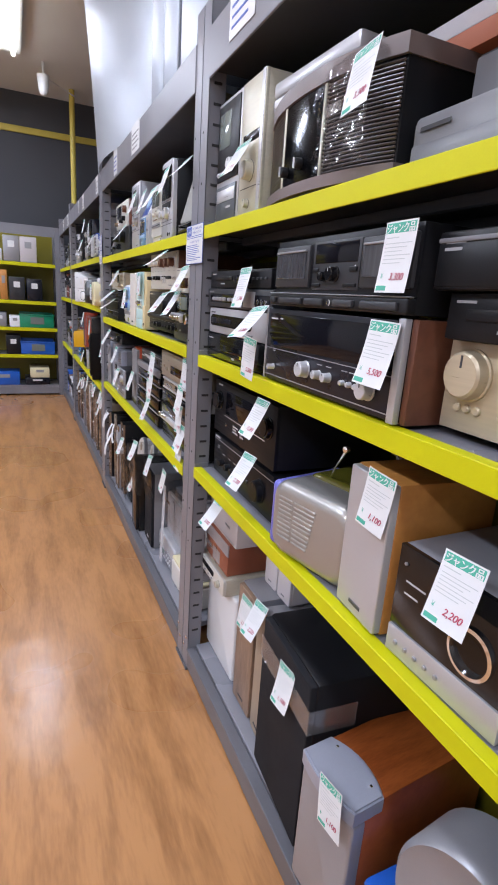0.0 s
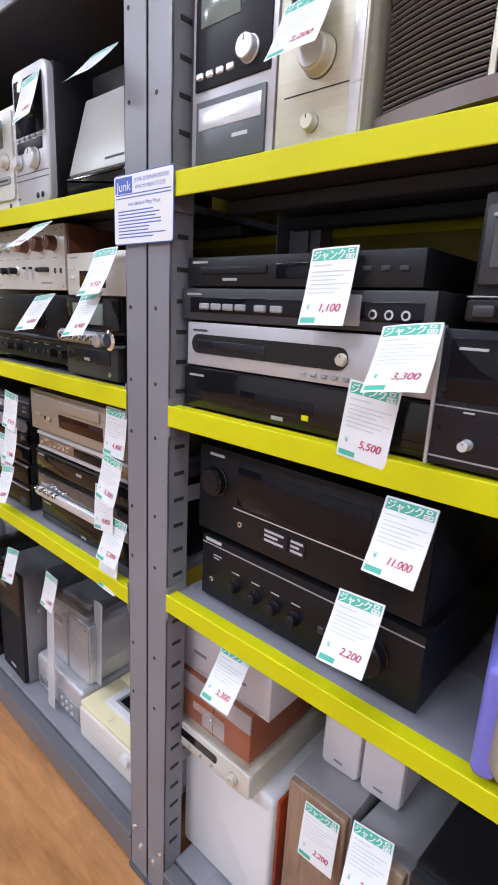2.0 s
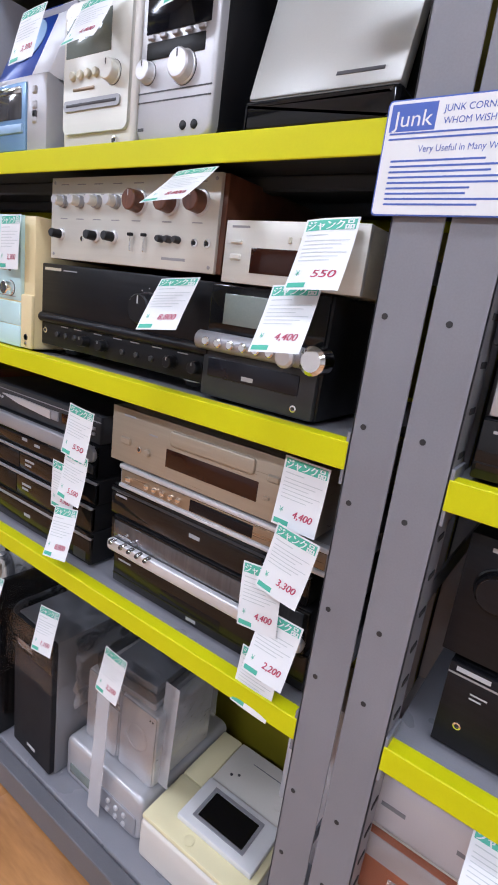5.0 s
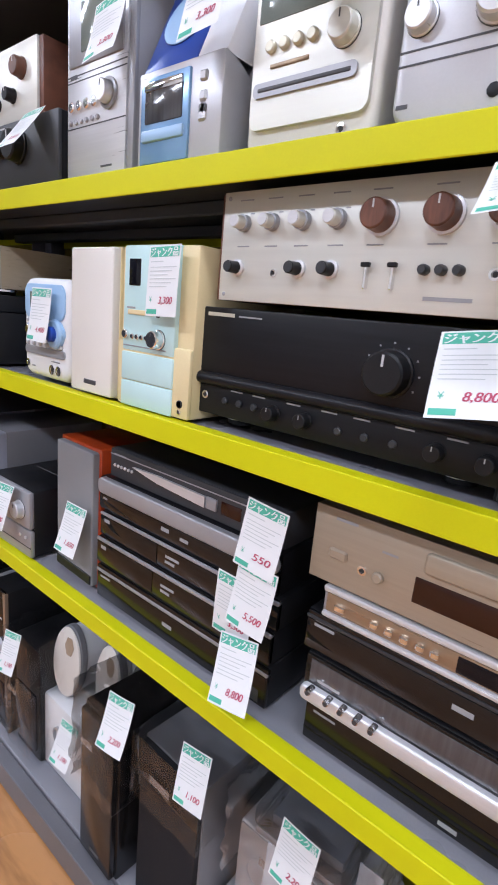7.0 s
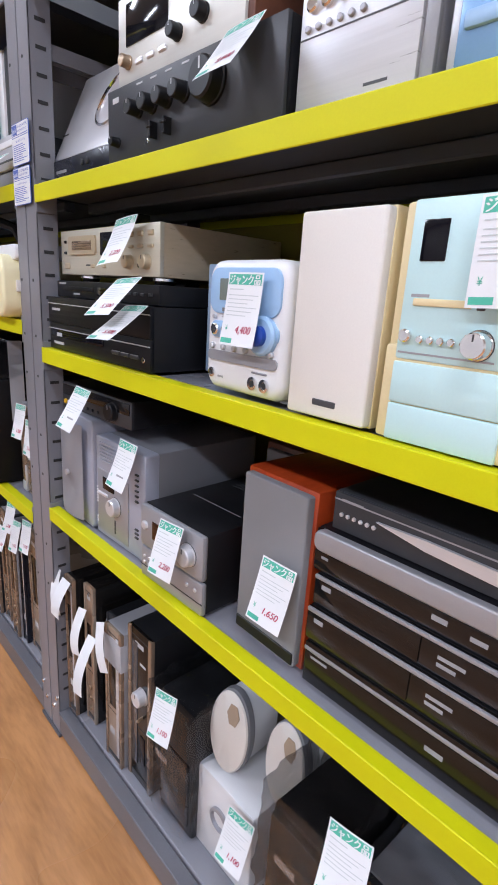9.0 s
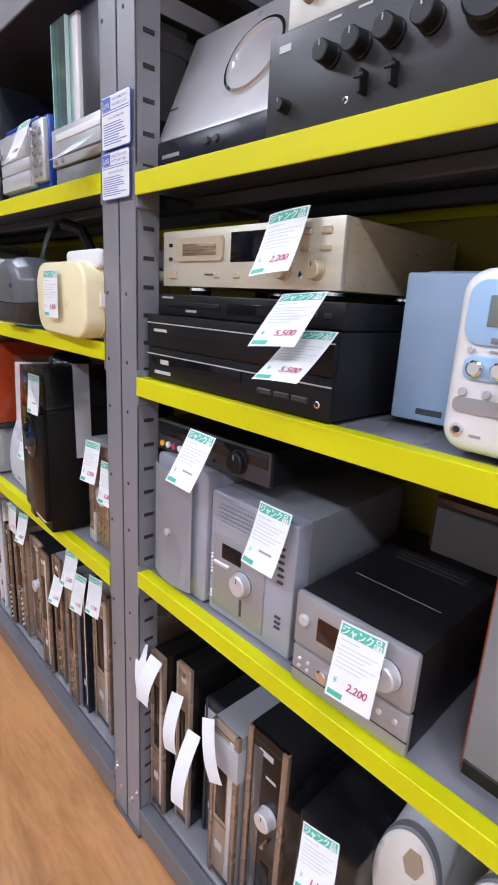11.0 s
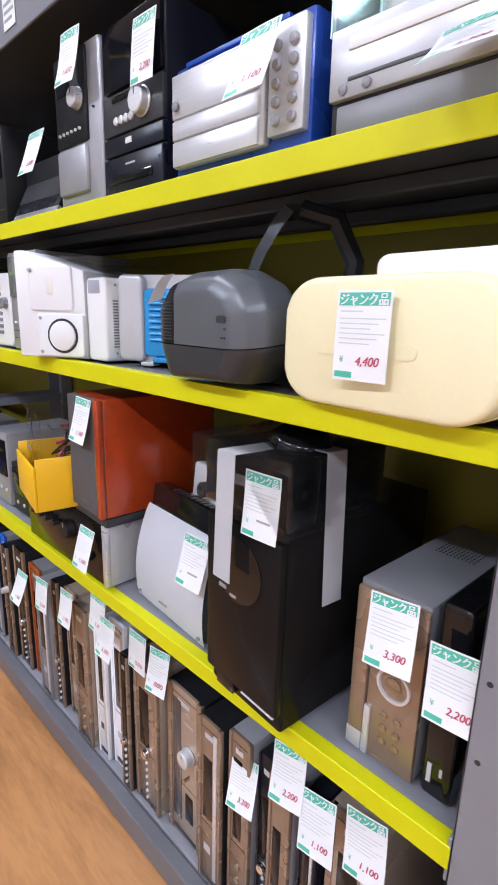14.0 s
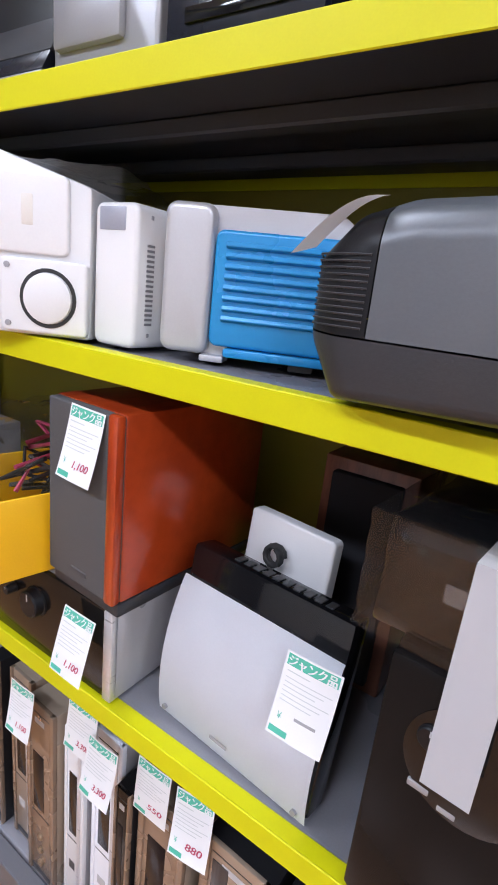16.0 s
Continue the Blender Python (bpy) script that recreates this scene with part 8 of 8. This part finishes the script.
END = (
    ("carton", "grey carton on the end rack", "box", -0.02, 1.562, 0.17, 0.28, "greysilver"), ("carton", "pale grey carton on the end rack", "box", 0.16, 1.562, 0.18, 0.28, "card"), ("white_device", "white device with a dark slot on the end rack", "machine", -0.20, 1.562, 0.16, 0.13, "white"),
    ("toner_box", "orange-brown wooden box standing on the end rack", "box", -0.12, 1.132, 0.08, 0.33, "pine"), ("black_case", "black carrying case on the end rack", "case", 0.02, 1.132, 0.17, 0.26, "charcoal"), ("black_case", "dark ribbed case on the end rack", "case", 0.21, 1.132, 0.17, 0.25, "navy"), ("cream_box", "cream box on the end rack", "box", -0.30, 1.132, 0.14, 0.16, "cream"),
    ("white_canister", "pale rounded canister on the end rack", "container", -0.02, 0.822, 0.12, 0.13, "lilac"), ("carton", "grey ribbed carton on the end rack", "box", -0.18, 0.822, 0.14, 0.16, "greysilver"),
    ("black_box", "black box with a white label on the end rack", "box", -0.05, 0.502, 0.16, 0.22, "black"), ("cream_box", "cream box lying on blue trays", "box", 0.23, 0.215, 0.22, 0.12, "cream"), ("blue_tray", "navy tray on the bottom of the end rack", "tray", 0.20, 0.127, 0.28, 0.085, "navy"),
    ("blue_tray", "bright blue tray on the bottom of the end rack", "tray", -0.18, 0.127, 0.36, 0.16, "binblue"),
)
for nm, lab, cat, cx, z, w, hh, m in END:
    c = new(nm)
    c.matrix_world = pose(cx, 6.835, z)
    tagged(c, lab, cat)
    part("body", block(-w / 2, w / 2, 0, 0.3, 0, hh, 0.006), m, c)
    part("label", block(-w * 0.2, w * 0.2, -0.002, 0.001, hh * 0.55, hh * 0.8), "paper" if m in ("black", "navy", "greysilver", "charcoal") else "ink", c)
for nm, lab, cx, z, m in (("green_basket", "green plastic basket of parts on the end rack", 0.22, 0.822, "green"), ("blue_basket", "blue plastic basket of parts on the end rack", 0.22, 0.502, "binblue")):
    c = new(nm)
    c.matrix_world = pose(cx, 6.83, z)
    tagged(c, lab, "basket")
    part("front", block(-0.19, 0.19, 0, 0.006, 0, 0.15, 0.002), m, c)
    part("back", block(-0.19, 0.19, 0.30, 0.306, 0, 0.17, 0.002), m, c)
    part("side", block(-0.19, -0.184, 0.007, 0.299, 0, 0.16), m, c)
    part("side", block(0.184, 0.19, 0.007, 0.299, 0, 0.16), m, c)
    part("floor", block(-0.183, 0.183, 0.007, 0.299, 0, 0.006), m, c)
    part("rim", block(-0.2, 0.2, -0.01, 0.0, 0.14, 0.155, 0.003), m, c)
    part("label", block(-0.07, 0.08, -0.003, -0.0005, 0.04, 0.12), "lcd", c)

# ---- price tags ----
TAG_W, TAG_H = 0.068, 0.098


def tag_parts(price, curl):
    """Meshes of one kind of tag: curled sheet, green head with white words, lines, red price, green foot."""
    def lift(u, v):
        return -0.002 - curl * (v ** 2) * 0.02 - abs(curl) * 0.006 * math.sin(2.2 * u + 0.8)

    def at(u, v, off):
        return ((u - 0.5) * TAG_W, lift(u, v) - off, -v * TAG_H)

    def strip(u0, u1, v0, v1, off, nu=6, nv=8):
        bm = bmesh.new()
        grid = [[bm.verts.new(at(u0 + (u1 - u0) * i / nu, v0 + (v1 - v0) * j / nv, off)) for i in range(nu + 1)] for j in range(nv + 1)]
        for j in range(nv):
            for i in range(nu):
                bm.faces.new((grid[j][i], grid[j][i + 1], grid[j + 1][i + 1], grid[j + 1][i]))
        return bm

    def words(body, u0, u1, v, high, off, slant=0.0):
        vs, fs = lettering(body)
        wide = max(a for a, _ in vs)
        bm = bmesh.new()
        made = [bm.verts.new(at(u0 + (u1 - u0) * a / wide + slant * b, v - b * high, off)) for a, b in vs]
        for f in fs:
            try:
                bm.faces.new([made[i] for i in f])
            except ValueError:
                pass
        return bm

    lines = merge(strip(0.08, 0.5, 0.22, 0.235, 0.0004, 4, 1), *[strip(0.08, 0.92 - 0.13 * (i % 3), 0.30 + 0.055 * i, 0.312 + 0.055 * i, 0.0004, 4, 1) for i in range(6)])
    return [("sheet", strip(0, 1, 0, 1, 0.0), "paper"), ("head", strip(0.04, 0.96, 0.025, 0.165, 0.0003), "taggreen"), ("heading", merge(words("ジャンク品", 0.06, 0.92, 0.152, 0.115, 0.0006), words("ジャンク品", 0.075, 0.935, 0.150, 0.115, 0.0006)), "paper"),
            ("print", lines, "tagink"), ("yen", words("¥", 0.12, 0.20, 0.80, 0.08, 0.0004), "taggreen"), ("price", strip(0.42, 0.80, 0.70, 0.735, 0.0004, 4, 1) if price == "-" else merge(words(price, 0.42, 0.84, 0.82, 0.10, 0.0004, 0.03), words(price, 0.43, 0.85, 0.822, 0.10, 0.0005, 0.03)), "ink" if price == "-" else "tagred"), ("foot", strip(0.04, 0.38, 0.90, 0.97, 0.0003, 3, 1), "taggreen")]


TAG_KINDS = {}


def price_tag(price, x, y, z, roll, lean=0.0, turn=0.0, curl=0.5, label="white paper price tag with a green head, hanging on a unit"):
    key = (price, curl)
    first = key not in TAG_KINDS
    t = new("price_tag")
    t.matrix_world = pose(x, y, z, lean, 0, -90 + turn) @ pose(0, 0, 0, 0, roll, 0)
    tagged(t, label, "price tag", "junk price tags")
    if first:
        TAG_KINDS[key] = [(n, part(n, bm, m, t).data) for n, bm, m in tag_parts(price, curl)]
    else:
        for n, me in TAG_KINDS[key]:
            share(n, me, t)


TAGS_A = (
    ("1,100", 0.515, 1.218, 1.384, -2, -12), ("3,300", 0.505, 1.101, 1.295, -10, -39), ("5,500", 0.5, 1.136, 1.225, 6, -2),
    ("11,000", 0.52, 1.08, 1.087, 0, -24), ("2,200", 0.52, 1.132, 0.937, -2, -30), ("3,300", 0.54, 1.368, 0.718, -2, -30),
    ("2,200", 0.565, 1.181, 0.49, -2, -12), ("2,200", 0.52, 1.287, 1.668, -8, -30), ("3,300", 0.5, 0.644, 1.43, 0, -2),
    ("5,500", 0.5, 0.651, 1.292, 2, -6), ("3,300", 0.505, 0.784, 1.691, -6, -15), ("1,100", 0.515, 0.627, 1.061, 4, -2),
    ("2,200", 0.51, 0.44, 1.01, -2, -15), ("1,100", 0.525, 0.864, 0.515, -6, -9), ("1,100", 0.486, 0.614, 0.467, -10, -6),
)
TAGS_B = (
    ("2,200", 0.565, 1.089, 0.529, -8, -27), ("4,400", 0.515, 1.976, 1.739, -10, -18), ("4,400", 0.515, 2.166, 1.701, -10, -27),
    ("3,300", 0.515, 2.333, 1.718, -6, -21), ("2,200", 0.51, 1.705, 1.714, -10, -42), ("8,800", 0.5, 1.925, 1.456, -10, -51),
    ("550", 0.515, 1.717, 1.401, -6, -24), ("8,800", 0.51, 1.948, 1.315, -10, -42), ("4,400", 0.5, 1.744, 1.322, -8, -30),
    ("4,400", 0.52, 1.7, 1.104, 2, -2), ("3,300", 0.5, 1.686, 1.012, 8, -2), ("4,400", 0.515, 1.741, 0.934, -6, -9),
    ("2,200", 0.515, 1.696, 0.872, 4, -12), ("550", 0.51, 1.719, 0.8, 2, -3), ("3,300", 0.515, 2.539, 1.733, -10, -15),
)
TAGS_C = (
    ("3,300", 0.505, 2.385, 1.395, -2, -6), ("4,400", 0.506, 2.724, 1.325, 0, -4), ("550", 0.52, 2.172, 1.071, 6, -3),
    ("5,500", 0.515, 2.174, 0.985, 4, -2), ("3,300", 0.512, 2.209, 0.954, 2, -2), ("8,800", 0.508, 2.19, 0.87, -10, -18),
    ("1,650", 0.53, 2.641, 0.919, 0, -15), ("2,200", 0.51, 2.452, 0.605, -6, -18), ("1,100", 0.545, 2.286, 0.58, -8, -21),
    ("1,100", 0.56, 2.707, 0.341, -4, -21), ("2,200", 0.555, 2.074, 0.576, 2, -9), ("2,200", 0.535, 3.084, 1.418, -8, -24),
    ("5,500", 0.5, 3.017, 1.311, -8, -51), ("5,500", 0.5, 2.994, 1.265, -6, -51), ("-", 0.51, 3.225, 1.082, 2, -27),
)
TAGS_D = (
    ("-", 0.525, 3.061, 1.001, 0, -15), ("2,200", 0.5, 2.873, 0.903, -4, -21), ("1,100", 0.53, 2.92, 0.493, -10, -18),
    ("8,800", 0.515, 2.761, 1.622, -6, -36), ("1,650", 0.515, 4.418, 1.82, 0, -6), ("2,200", 0.515, 4.176, 1.769, 2, -6),
    ("1,100", 0.51, 3.912, 1.666, -4, -21), ("2,200", 0.515, 4.589, 1.684, -2, -18), ("3,300", 0.51, 3.629, 1.583, -10, -48),
    ("4,400", 0.463, 3.700, 1.341, 0, -3), ("1,100", 0.495, 4.404, 1.128, 2, -9), ("-", 0.470, 3.846, 1.098, 0, -2),
    ("-", 0.53, 4.062, 0.91, 2, -9), ("1,100", 0.49, 4.408, 0.826, 0, -18), ("3,300", 0.53, 3.662, 0.962, -4, -9),
)
TAGS_E = (
    ("2,200", 0.52, 3.572, 0.935, -4, -6), ("1,100", 0.51, 4.881, 0.521, 0, -15), ("550", 0.51, 4.743, 0.552, -2, -9),
    ("1,100", 0.51, 4.585, 0.583, -2, -6), ("3,300", 0.52, 4.433, 0.629, 2, -3), ("3,300", 0.51, 4.372, 0.599, 0, -6),
    ("550", 0.54, 4.291, 0.587, 0, -6), ("880", 0.55, 4.217, 0.577, -6, -12), ("3,300", 0.55, 3.941, 0.487, -10, -18),
    ("2,200", 0.54, 3.826, 0.604, -8, -12), ("1,100", 0.53, 3.756, 0.565, -10, -18), ("1,100", 0.53, 3.67, 0.599, -8, -9),
)
for i, (price, x, y, z, roll, lean) in enumerate(TAGS_A + TAGS_B + TAGS_C + TAGS_D + TAGS_E):
    price_tag(price, x - 0.004, y, z, roll, lean, (i * 7) % 5 - 2, (0.25, 0.5, -0.15, 0.35)[i % 4])
